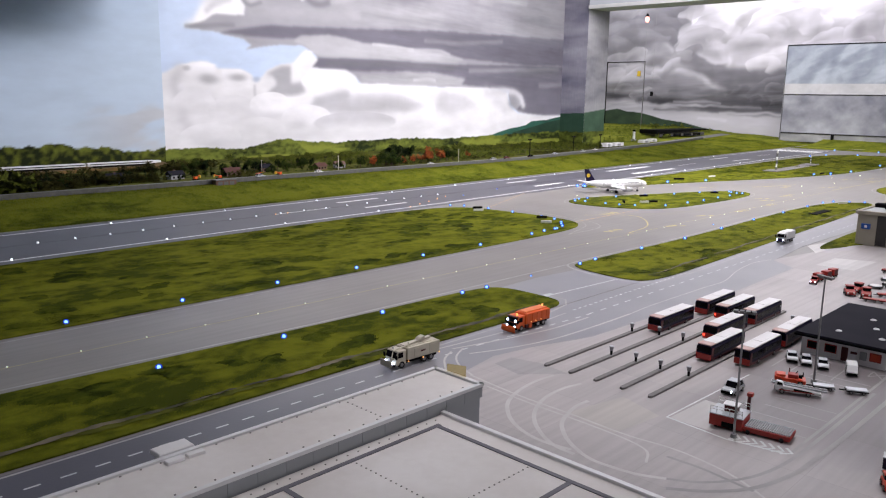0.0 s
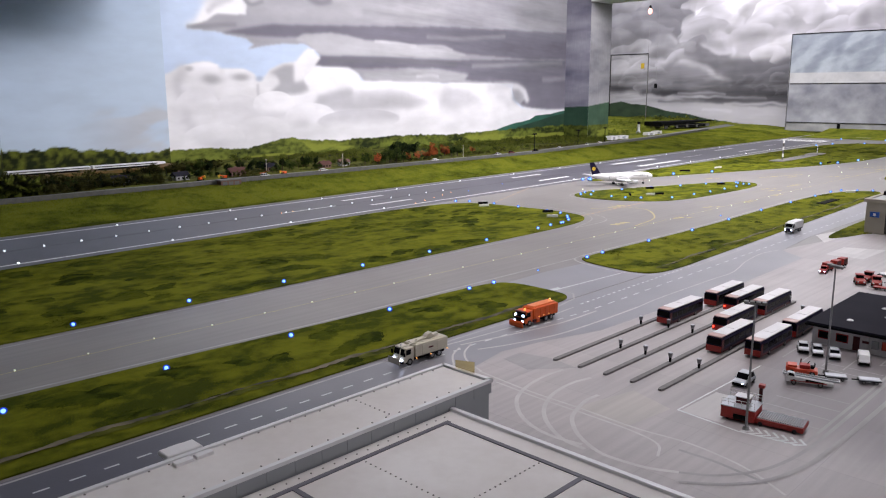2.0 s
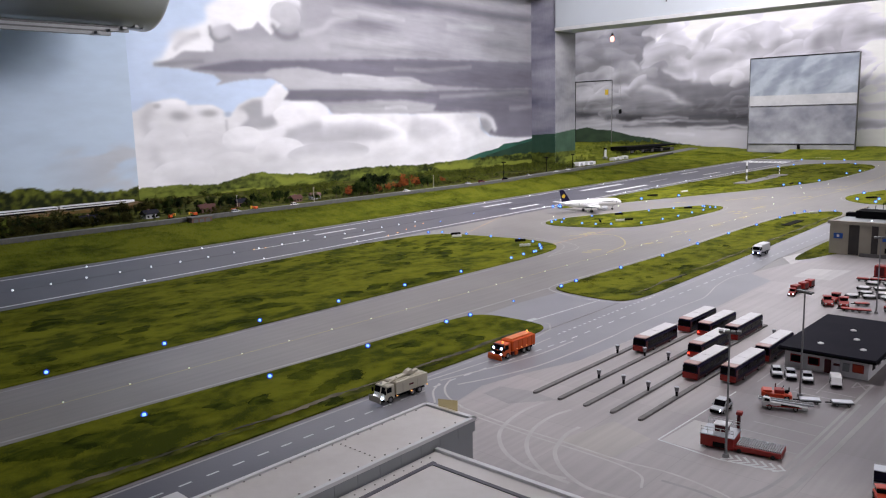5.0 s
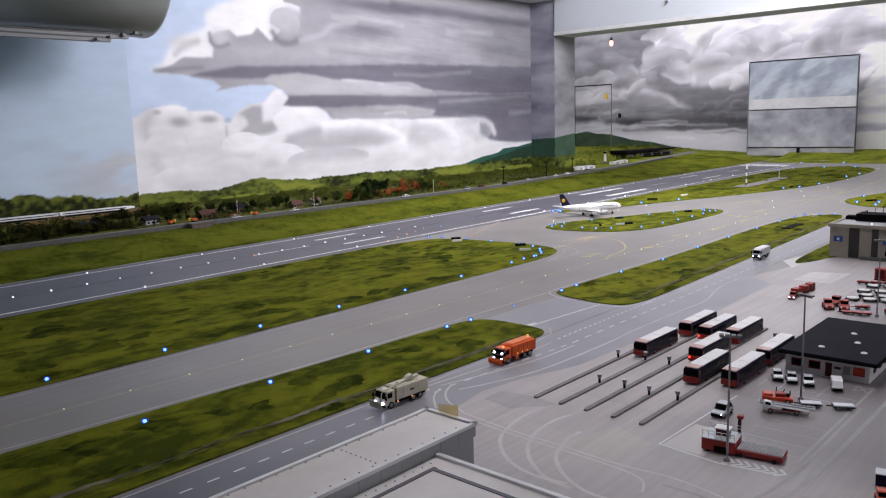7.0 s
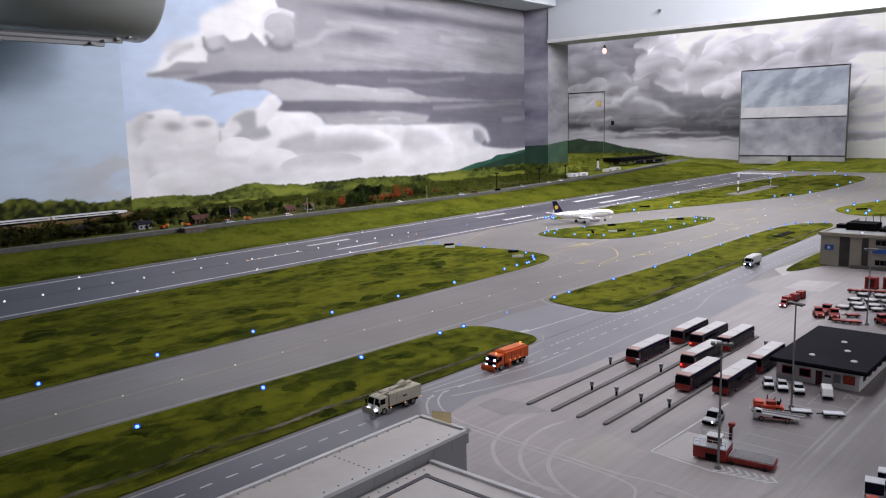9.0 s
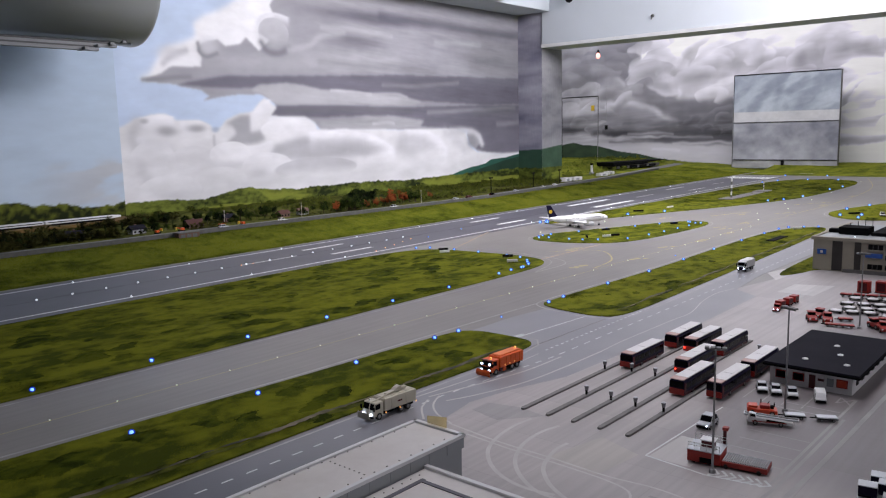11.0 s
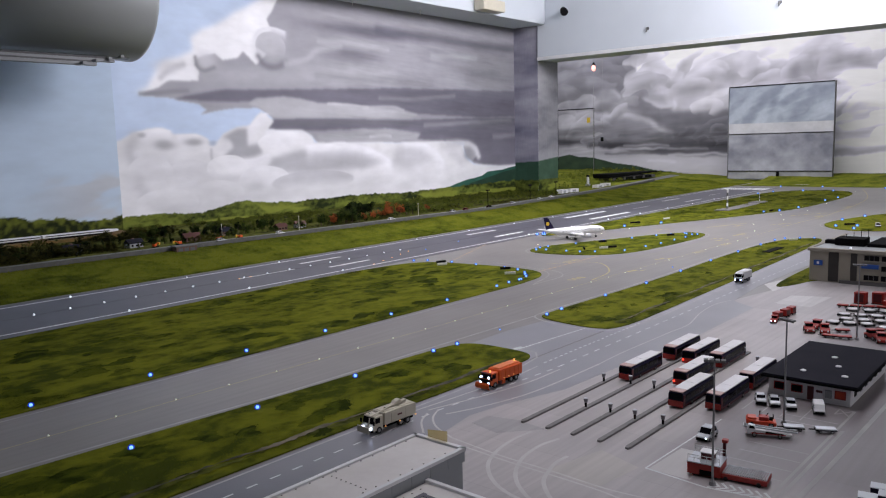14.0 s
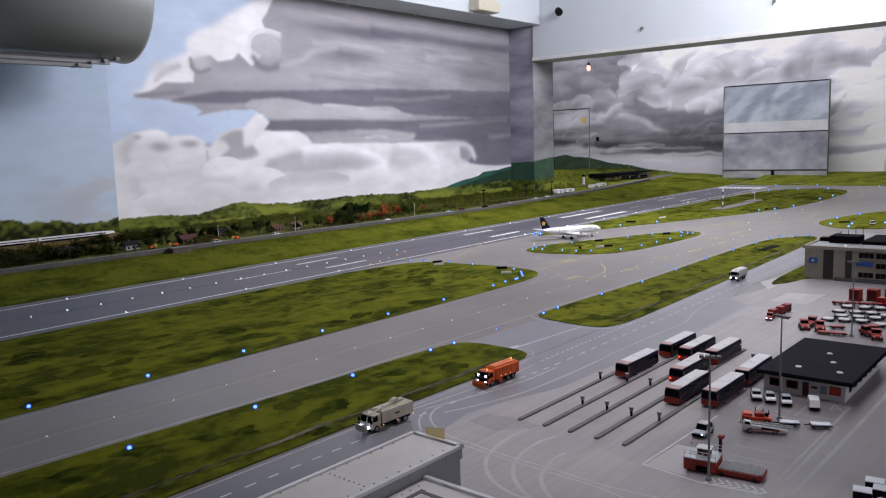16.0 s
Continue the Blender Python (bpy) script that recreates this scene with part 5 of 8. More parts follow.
    c.stroke([(3.48, 1.494), (2.99, 1.416), (2.73, 1.561), (2.48, 1.667)], 0.071, (182, 182, 186), 0.85)
    c.stroke([(3.69, 1.226), (3.12, 1.254), (2.6, 1.347), (1.95, 1.451)], 0.101, (178, 178, 182), 0.85)
    c.stroke([(2.53, 1.041), (2.28, 1.057), (1.94, 1.162)], 0.094, (168, 168, 172), 0.85)
    c.stroke([(2.52, 0.839), (2.21, 0.856), (1.93, 0.969)], 0.061, (214, 214, 218), 0.85)
    c.stroke([(2.52, 0.724), (2.21, 0.756), (1.93, 0.827)], 0.081, (160, 160, 164), 0.85)
    c.stroke([(2.51, 0.534), (2.26, 0.553), (1.92, 0.678)], 0.048, (180, 180, 184), 0.85)
    c.stroke([(2.73, 1.291), (2.35, 1.339), (1.94, 1.291)], 0.054, (150, 150, 154), 0.85)
    c.stroke([(4.14, 1.051), (3.97, 1.114), (3.8, 1.161)], 0.068, (224, 224, 228), 0.85)
    c.stroke([(4.14, 1.259), (3.95, 1.318)], 0.052, (226, 226, 230), 0.85)
    c.stroke([(3.77, 1.556), (3.48, 1.621)], 0.057, (206, 206, 210), 0.85)
    c.stroke([(3.0, 1.655), (2.67, 1.721)], 0.041, (214, 214, 218), 0.85)
    c.stroke([(6.65, 1.356), (6.25, 1.262), (5.81, 1.086)], 0.077, (182, 182, 186), 0.85)
    c.stroke([(6.71, 0.885), (6.15, 0.802)], 0.052, (186, 186, 190), 0.85)
    c.stroke([(6.45, 1.088), (6.05, 0.999), (5.82, 0.938)], 0.069, (176, 176, 180), 0.85)
    c.stroke([(6.67, 0.448), (6.16, 0.463), (5.77, 0.471)], 0.053, (196, 196, 200), 0.85)
    c.stroke([(5.31, 1.105), (4.96, 0.967)], 0.064, (112, 112, 116), 0.85)
    c.stroke([(3.25, 0.842), (2.84, 0.89)], 0.057, (190, 190, 194), 0.85)
    for a, b, z, w, g in ((6.4, 3.6, 0.50, 0.050, 92), (5.4, 3.5, 0.60, 0.040, 112), (5.9, 4.1, 0.405, 0.026, 200), (4.9, 3.5, 0.37, 0.030, 106), (5.6, 4.4, 0.345, 0.022, 120),
                          (4.6, 3.5, 0.315, 0.024, 206), (5.3, 4.6, 0.455, 0.022, 178), (4.4, 3.6, 0.68, 0.030, 150)):
        c.stroke([(a, z), (0.5 * (a + b), z + 0.012), (b, z - 0.008)], w, (g, g, g + 6), 0.75)
    rng = np.random.RandomState(5)
    heaps = [(rng.uniform(1.6, 6.9), rng.uniform(0.45, 2.1), rng.uniform(0.6, 1.0)) for _ in range(170)]
    for x, z, s in sorted(heaps, key=lambda h: -h[1]):
        big = (0.10 + 0.17 * smooth(0.4, 1.4, np.float64(z))) * s
        c.lobe(x, z, big * rng.uniform(1.3, 2.1), big * rng.uniform(0.7, 1.0), rng.normal(-0.35, 0.25), rng.uniform(0.18, 0.36))
    wx = 0.3 * (fbm(u * 1.3, v * 1.8, 4, 1) - 0.5)
    f = 0.55 * (fbm(u * 2.2 + 3 * wx, v * 3.5 + 3 * wx, 3, 8, 0.45) - 0.5) + 0.30 * (billow(u + wx, v + wx, 0.9, 4) - 0.62)
    lean = v + 0.12 * u
    heaps = 1.15 * relief(u * 0.62 + wx, lean * 0.95 + wx, 0.17, 5, 2) + 0.55 * relief(u * 1.15 - wx, lean * 1.7 + wx, 0.13, 7, 2)
    col = c.col * np.clip(1.0 + (0.60 * f + 0.20 * heaps) * smooth(0.30, 0.42, v), 0.3, 1.6)[..., None]
    streak = fbm(u * 1.1, v * 13 + 0.5 * u, 5, 6, 0.6) - 0.5
    low = smooth(0.95, 0.55, v) * smooth(0.25, 0.40, v) * smooth(3.3, 3.8, u)
    col = col * (1 - 0.32 * low + 0.85 * low * streak + 0.55 * smooth(2.75, 2.35, u) * (0.75 + 1.2 * streak))[..., None] * np.array([1.0, 0.985, 1.035])
    col = np.minimum(col, 0.86)
    mount = np.interp(u, [3.6, 3.78, 4.12, 4.61, 4.82, 5.13, 5.49, 5.82, 6.06, 6.23, 6.41, 6.67, 6.88], [-0.08, -0.035, 0.009, 0.093, 0.11, 0.175, 0.219, 0.297, 0.308, 0.345, 0.313, 0.229, 0.186])
    mount = mount + 0.008 * (fbm(u * 12, v * 0 + 1, 3, 2) - 0.5)
    col = blend(col, tone((38, 54, 42), (60, 78, 58), fbm(u * 8, v * 14, 4, 5)), smooth(0.003, -0.003, v - mount))
    line = np.interp(u, [3.6, 4.61, 5.68, 6.26, 6.9], [-0.03, 0.09, 0.10, 0.12, 0.12])
    return hills(col, u, v, line, 9)


def paint_pier(u, v):
    """The dark cloud bank carried on round the corner."""
    g = 0.46 + 1.1 * (fbm(u * 3, v * 9, 5, 4) - 0.5) - 0.22 * np.exp(-((v - 0.62) / 0.10) ** 2) - 0.25 * np.exp(-((v - 0.82) / 0.05) ** 2)
    col = tone((104, 103, 122), (182, 181, 194), g)
    mount = 0.347 + 0.06 * (4.30 - u) + 0.01 * (fbm(u * 12, v * 0 + 1, 3, 2) - 0.5)
    col = blend(col, tone((40, 66, 54), (58, 88, 72), fbm(u * 8, v * 14, 4, 5)), smooth(0.003, -0.003, v - mount))
    return hills(col, u, v, 0.185 + 0 * u, 4)


def paint_pier_side(u, v):
    """Clouds and mountain on the pier's return, mixed paler for the stronger light on it."""
    col = tone((118, 118, 126), (184, 184, 190), 0.45 + 1.3 * (fbm(u * 3, v * 7, 5, 4) - 0.5) - 0.2 * np.exp(-((v - 0.45) / 0.08) ** 2))
    col = blend(col, tone((52, 76, 62), (74, 100, 82), fbm(u * 8, v * 14, 4, 5)), smooth(0.003, -0.003, v - 0.362 - 0.10 * (u - 6.0)))
    return hills(col, u, v, 0.19 + 0 * u, 4)


def mural_wall(name, axis, at, a, b, z0, z1, paint, label, step=0.008, behind=0.12):
    """A thick wall with a painting on its face."""
    n, k = max(2, int(abs(b - a) / step)), int((z1 - z0) / step)
    U = np.linspace(a, b, n)[None, :] * np.ones((k, 1))
    V = np.linspace(z0, z1, k)[:, None] * np.ones((1, n))
    C = paint(U, V)
    W = np.full(U.shape, at)
    X, Y = (U, W) if axis == "y" else (W, U)
    tagged(grid_mesh(name, X, Y, V, M["mural"], np.clip(C, 0, 1)), label, "wall", kind="structure")
    lo, hi = min(a, b), max(a, b)
    if axis == "y":
        bm = box(lo, hi, at + 0.004, at + behind, -1.0, 2.6)
    else:
        bm = box(at + 0.004, at + behind, lo, hi, -1.0, 2.6)
    structure("wall_body", bm, M["white_wall"], "plain plastered wall behind the painting", "wall")


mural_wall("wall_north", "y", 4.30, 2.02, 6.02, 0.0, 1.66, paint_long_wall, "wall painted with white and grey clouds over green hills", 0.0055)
mural_wall("wall_north_side", "y", 4.285, -2.6, 2.02, 0.0, 1.66, paint_side_panel, "wall panel painted hazy blue over low woods", 0.008)
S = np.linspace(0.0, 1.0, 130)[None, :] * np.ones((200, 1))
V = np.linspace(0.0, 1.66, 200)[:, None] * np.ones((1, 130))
# the side panel's painting multiplied darker to shade this turned wall
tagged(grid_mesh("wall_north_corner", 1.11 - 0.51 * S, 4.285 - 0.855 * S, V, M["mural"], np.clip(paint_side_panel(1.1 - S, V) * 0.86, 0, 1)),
       "wall painted hazy blue, turning at the corner, its shade mixed into the paint", "wall", kind="structure")
structure("wall_body", sheet([(1.1066, 4.287), (0.5966, 3.432), (0.49, 3.49), (1.00, 4.284)], -1.0, 2.6), M["white_wall"], "plain plastered wall behind the painting", "wall")
mural_wall("wall_pier", "x", 6.00, 4.30, 4.032, 0.0, 1.66, paint_pier, "narrow wall pier painted with dark clouds", 0.008, 0.10)
mural_wall("wall_east", "x", 10.10, 6.90, -3.0, -0.05, 2.2, paint_end_wall, "end wall painted with dark storm clouds and a green mountain", 0.010)
mural_wall("wall_pier_side", "y", 4.0315, 6.0, 6.34, 0.0, 1.66, paint_pier_side, "painted return of the wall pier, mixed paler for the light on it", 0.008, 0.0044)
structure("wall_alcove", box(6.11, 10.1, 6.90, 7.0, -1, 2.6), M["white_wall"], "plain white side wall of the far alcove", "wall")
structure("wall_alcove", box(6.02, 6.10, 4.46, 7.0, -1, 2.6), M["white_wall"], "plain white return wall of the far alcove", "wall")
structure("wall_south", box(-3.1, 10.2, -3.1, -3.0, -1, 2.6), M["white_wall"], "plain white hall wall", "wall")
structure("wall_west", box(-3.1, -3.0, -3.0, 4.5, -1, 2.6), M["white_wall"], "plain white hall wall", "wall")
structure("floor", box(-3.1, 10.2, -3.1, 7.0, -1.05, -1.0), M["hall_floor"], "dark hall floor under the layout", "floor")
structure("ceiling", box(-3.1, 10.2, -3.1, 7.0, 2.6, 2.7), M["white_wall"], "white hall ceiling", "ceiling")
structure("ceiling_beam", box(5.98, 6.27, -3.0, 4.02, 1.285, 2.6, 0.006), M["white_wall"], "wide white beam across the hall", "beam")
structure("beam_trim", box(5.972, 5.98, -3.0, 4.02, 1.285, 1.315), M["metal_edge"], "grey metal edge strip of the beam", "trim")
structure("ceiling_beam", box(-2.6, 5.975, 3.93, 4.28, 1.60, 1.90, 0.006), M["white_wall"], "white boxed-in soffit along the painted wall", "beam")

duct = thing("ventilation_duct", "round grey sheet metal duct under the ceiling", "duct")
cy, cz, R = 3.72, 1.30, 0.30
ring = lambda x, r: [(x, cy + r * math.cos(a), cz + r * math.sin(a)) for a in [2 * math.pi * k / 48 for k in range(48)]]
bm = loft([ring(0.96, R), ring(1.80, R), ring(1.835, R * 1.012), ring(1.85, R * 1.012), ring(1.852, R * 0.97)])
for f in bm.faces:
    f.smooth = len(f.verts) == 4
part("casing", bm, M["duct"], duct)
for dz, dy, xe in ((-0.292, -0.05, 1.80), (-0.318, -0.10, 1.70), (-0.345, -0.16, 1.58)):
    part("rail", box(0.97, xe, cy + dy - 0.012, cy + dy + 0.012, cz + dz - 0.008, cz + dz + 0.008, 0.002), M["duct_rail"], duct, "narrow rail under the duct")
    part("slot", box(0.97, xe - 0.02, cy + dy - 0.006, cy + dy + 0.014, cz + dz + 0.008, cz + dz + 0.016), M["duct_dark"], duct, "dark slot above the rail")
for x in (1.1, 1.65):
    part("hanger", tube((x, cy, cz + 0.2), (x, cy, 2.6), 0.008, n=8), M["pole"], duct, "steel hanger rod")
for k in range(4):
    xk = 1.50 + 0.08 * k
    part("clip", box(xk, xk + 0.02, cy - 0.20 + 0.035 * k, cy - 0.12 + 0.035 * k, cz - 0.352 + 0.018 * k, cz - 0.338 + 0.018 * k, 0.002), M["duct_rail"], duct, "small metal clip")

# the framed cloud panel before the end wall
panel = thing("cloud_screen", "tall framed panel printed with pale grey clouds", "screen")


def paint_screen(u, v):
    g = 0.5 + 0.9 * (fbm(u * 3.2, v * 5 + 0.8 * u, 5, 6) - 0.5) + 0.32 * relief(u * 1.1 + 0.5 * v, v * 2.0 + 0.5 * u, 0.16, 4)
    col = tone((112, 120, 136), (178, 186, 198), g)
    low = tone((118, 120, 132), (174, 176, 186), 0.5 + 1.7 * (fbm(u * 5, v * 6, 5, 9) - 0.5))
    col = blend(col, low, smooth(0.60, 0.59, v))
    col = blend(col, tone((166, 168, 174), (204, 204, 208), fbm(u * 6, v * 9, 4, 2)), smooth(0.575, 0.58, v) * smooth(0.705, 0.70, v))
    return blend(col, tone((112, 114, 120), (182, 183, 186), fbm(u * 6, v * 9, 4, 3)), smooth(0.125, 0.12, v))


U = np.linspace(3.62, 2.40, 120)[None, :] * np.ones((110, 1))
V = np.linspace(0.03, 1.145, 110)[:, None] * np.ones((1, 120))
g = grid_mesh("print", np.full(U.shape, 9.596), U, V, M["screen"], paint_screen(U, V))
g.parent = panel
part("backing", box(9.60, 9.63, 2.40, 3.62, 0.02, 1.145), M["grey_wall"], panel)
for y0 in (2.392, 3.612):
    part("side_frame", box(9.585, 9.632, y0 - 0.0014, y0 + 0.0014, 0.02, 1.15, 0.0005), M["stud"], panel, "thin dark frame bar")
for z0, th in ((1.148, 0.0045), (0.575, 0.0024), (0.122, 0.0032)):
    part("cross_bar", box(9.586, 9.595, 2.40, 3.604, z0 - th, z0 + th), M["black"], panel, "thin black frame bar")
part("foot", box(9.575, 9.61, 2.99, 3.02, 0.0, 0.115, 0.003), M["black"], panel, "black foot post")

# door drawn in the end wall, with its lamp cable
door = thing("painted_door", "hidden door in the painted wall with dark joints", "door")
part("joint", box(10.088, 10.099, 6.42, 6.431, -0.05, 1.02), M["black"], door)
part("joint", box(10.088, 10.099, 5.80, 6.42, 1.010, 1.02), M["black"], door)
part("joint", box(10.088, 10.099, 5.80, 5.806, -0.05, 1.004), M["stud"], door)
part("warning_sign", box(10.085, 10.098, 5.865, 5.915, 0.81, 0.885, 0.002), M["sign_yellow"], door, "small yellow triangular warning plate")
cable = thing("hanging_lamp", "small red and white lamp on a thin hanging cable", "lamp")
part("cable", tube((8.8, 5.06, 0.12), (8.8, 5.06, 2.60), 0.0018, n=6), M["pole"], cable)
part("bulb", ball(8.8, 5.06, 1.46, 0.028, 1.4), M["lamp_pink"], cable, "glowing reddish bulb")
part("cap", tube((8.8, 5.06, 1.495), (8.8, 5.06, 1.53), 0.020, 0.010), M["black"], cable)
hook = thing("small_sensor", "small dark sensor hanging before the painted clouds", "sensor")
part("body", box(8.79, 8.82, 4.925, 4.955, 0.53, 0.585, 0.006), M["black"], hook)
part("wire", tube((8.81, 4.94, 0.585), (8.81, 4.94, 2.60), 0.0012, n=5), M["pole"], hook)
for xx, yy, zz in ((5.93, 2.92, 1.45), (5.93, 1.86, 1.52)):
    hk = thing("ceiling_hook", "small dark hook on the white beam", "hook", "beam hooks")
    part("plate", tube((xx + 0.048, yy, zz), (xx + 0.030, yy, zz), 0.014, 0.010), M["stud"], hk)
    part("peg", tube((xx + 0.030, yy, zz), (xx + 0.02, yy, zz - 0.03), 0.005), M["stud"], hk)
for xx, yy in ((3.85, 4.20), (4.54, 4.16)):
    hk = thing("ceiling_hook", "small pale pin under the white soffit", "hook", "soffit pins")
    part("plate", tube((xx, yy, 1.60), (xx, yy, 1.594), 0.010, 0.008), M["metal_edge"], hk)
    part("peg", tube((xx, yy, 1.594), (xx, yy, 1.565), 0.004), M["metal_edge"], hk)
det = thing("smoke_detector", "white box detector under the soffit", "detector")
part("body", box(4.93, 5.22, 3.82, 3.925, 1.61, 1.70, 0.010), M["cream"], det)
# dark round spotlight at the beam corner
spot = thing("beam_spotlight", "small dark round spotlight at the beam corner", "spotlight")
part("arm", tube((5.97, 3.70, 1.69), (5.90, 3.68, 1.69), 0.012), M["pole"], spot)
part("head", tube((5.92, 3.70, 1.69), (5.84, 3.64, 1.66), 0.030, 0.034, 14), M["black"], spot)


# ---- planting, houses and the train behind the fence ----
def leaf_cloud(rng, blobs, n, size):
    """Many small leaf triangles spread through uneven lobes."""
    bm = bmesh.new()
    for _ in range(n):
        cx, cy, cz, r, sz = blobs[rng.randint(len(blobs))]
        d = rng.normal(size=3)
        d /= np.linalg.norm(d)
        p = np.array([cx, cy, cz]) + d * r * rng.uniform(0.55, 1.08) * np.array([1, 1, sz])
        a, b = rng.normal(size=3), rng.normal(size=3)
        a, b = a / np.linalg.norm(a) * size * rng.uniform(0.6, 1.3), b / np.linalg.norm(b) * size * rng.uniform(0.6, 1.3)
        if a[0] * b[1] - a[1] * b[0] < 0:
            a, b = b, a
        bm.faces.new([bm.verts.new(p), bm.verts.new(p + a), bm.verts.new(p + b)])
    return bm


def make_tree(name, label, seed, height, leaf, slim=1.0):
    rng = np.random.RandomState(seed)
    t = thing(name, label, "tree", "trees behind the runway")
    bm = tube((0, 0, 0), (0, 0, height * 0.55), height * 0.035, height * 0.018, 7)
    for k in range(3):
        a = 2.1 * k + seed
        tube((0, 0, height * (0.3 + 0.07 * k)), (math.cos(a) * height * 0.17 * slim, math.sin(a) * height * 0.17 * slim, height * (0.55 + 0.08 * k)), height * 0.014, height * 0.006, 5, bm)
    part("trunk", bm, M["bark"], t)
    blobs = []
    for k in range(9):
        a, rr = rng.uniform(0, 6.28), rng.uniform(0.05, 0.24) * slim
        blobs.append((math.cos(a) * rr * height, math.sin(a) * rr * height, height * rng.uniform(0.36, 0.84), height * rng.uniform(0.12, 0.2) * (0.5 + 0.5 * slim), 0.8))
    part("crown", leaf_cloud(rng, blobs, 620, height * 0.085), leaf, t)
    return t


def make_fir(seed, height):
    rng = np.random.RandomState(seed)
    t = thing("fir_tree", "dark green model fir tree", "tree", "trees behind the runway")
    part("trunk", tube((0, 0, 0), (0, 0, height * 0.9), height * 0.03, height * 0.005, 6), M["bark"], t)
    blobs = [(rng.normal() * 0.02 * height, rng.normal() * 0.02 * height, height * (0.15 + 0.8 * k / 9), height * 0.20 * (1.05 - k / 9.5), 0.5) for k in range(10)]
    part("crown", leaf_cloud(rng, blobs, 420, height * 0.07), M["leaf_dark"], t)
    return t


def land(x, y):
    return float(bank_height(np.float64(x), np.float64(y)))


kinds = [make_tree("broadleaf_tree", "round dark green model tree", 1, 0.09, M["leaf"]), make_tree("broadleaf_tree", "uneven dark green model tree", 2, 0.07, M["leaf_dark"]),
         make_tree("red_bush", "red flowering bush behind the fence", 3, 0.055, M["leaf_red"], 1.2), make_fir(4, 0.085), make_fir(5, 0.06),
         make_tree("shrub", "low olive green shrub", 6, 0.035, M["leaf"], 1.5)]
kinds[0].matrix_basis = pose(3.05, 3.56, land(3.05, 3.56))
kinds[1].matrix_basis = pose(2.2, 3.62, land(2.2, 3.62))
kinds[2].matrix_basis = pose(3.46, 3.60, land(3.46, 3.60))
kinds[3].matrix_basis = pose(1.1, 3.6, land(1.1, 3.6))
kinds[4].matrix_basis = pose(1.3, 3.55, land(1.3, 3.55))
kinds[5].matrix_basis = pose(4.2, 3.62, land(4.2, 3.62))
rng = np.random.RandomState(21)


def plant(kind, x, y, s):
    c = copy_thing(kinds[kind], pose(x, y, land(x, y) - 0.002, 0, 0, rng.uniform(0, 360)))
    c.scale = (s, s, s * rng.uniform(0.9, 1.15))


for _ in range(90):
    plant(rng.choice([1, 0, 3, 4, 1]), rng.uniform(0.5, 2.25), rng.uniform(3.50, 3.80), rng.uniform(0.35, 0.60))
for _ in range(34):
    plant(rng.choice([0, 1, 1, 5]), rng.uniform(1.85, 2.65), rng.uniform(3.62, 3.85), rng.uniform(0.6, 1.0))
for _ in range(60):
    plant(rng.choice([0, 5, 5]), rng.uniform(2.25, 3.6), rng.uniform(3.50, 3.75), rng.uniform(0.35, 0.6))
for x, y, s in ((3.08, 3.52, 1.3), (3.12, 3.55, 1.7), (3.17, 3.57, 1.3), (3.22, 3.62, 1.85), (3.29, 3.64, 2.0), (3.36, 3.66, 1.8), (3.43, 3.66, 1.75), (3.10, 3.48, 1.0), (3.16, 3.48, 0.9), (3.69, 3.57, 1.25), (3.76, 3.58, 1.2), (2.88, 3.52, 1.0), (2.72, 3.52, 0.8)):
    plant(0 if s < 1.4 else 1, x, y, s)
for x, y, s in ((2.98, 3.52, 1.3), (3.36, 3.56, 1.2), (3.46, 3.54, 1.5), (3.53, 3.58, 1.7), (3.60, 3.55, 1.6), (3.68, 3.60, 1.3), (3.24, 3.52, 1.0), (4.0, 3.66, 1.0)):
    plant(2, x, y, s)
for _ in range(20):
    x = rng.uniform(3.7, 6.0)
    plant(rng.choice([0, 5, 5, 5]), x, float(fence_y(x)) + rng.uniform(0.25, 0.55), rng.uniform(0.3, 0.55))
for _ in range(24):
    x = rng.uniform(6.1, 9.6)
    plant(rng.choice([0, 1, 5, 5]), x, float(fence_y(x)) + rng.uniform(0.3, 1.4), rng.uniform(0.4, 0.75))


def woodland(name, label, n, x0, x1, depth, height, leaf, seed, back=4.27):
    """Far woods: countless small leaf tufts heaped over the land behind the fence."""
    rng = np.random.RandomState(seed)
    x = rng.uniform(x0, x1, n)
    lim = np.where(x < 6.0, back, 5.6)
    y = fence_y(x) + depth + rng.uniform(0, 1, n) ** 0.8 * (lim - fence_y(x) - depth)
    keep = clump_noise(x, y, 2.2, seed) > 0.44
    x, y = x[keep], y[keep]
    r = height * rng.uniform(0.35, 1.0, len(x)) * (0.5 + clump_noise(x, y, 6, seed + 1))
    k = 22
    d = rng.normal(size=(len(x), k, 3))
    d /= np.linalg.norm(d, axis=2, keepdims=True)
    p = np.stack([x, y, bank_height(x, y) + r * 0.6], 1)[:, None, :] + d * r[:, None, None] * np.array([0.7, 0.7, 0.75]) * rng.uniform(0.5, 1.1, (len(x), k, 1))
    p = p.reshape(-1, 3)
    fibres(name, p, np.repeat(r, k) * rng.uniform(0.2, 0.45, len(p)), np.repeat(r, k) * rng.uniform(0.3, 0.6, len(p)), leaf, label, rng, 1.0)["category"] = "woods"


woodland("far_woods", "dense dark green bushes and trees behind the fence", 3000, -0.6, 2.15, 0.17, 0.032, M["leaf_brown"], 31, 3.98)
woodland("far_woods", "brown and green bushes before the turning wall", 480, 0.35, 0.98, 0.18, 0.065, M["leaf_olive"], 35, 3.66)
woodland("far_woods", "mixed green bushes over the hillside", 1900, 2.0, 6.0, 0.22, 0.024, M["leaf_olive"], 32)
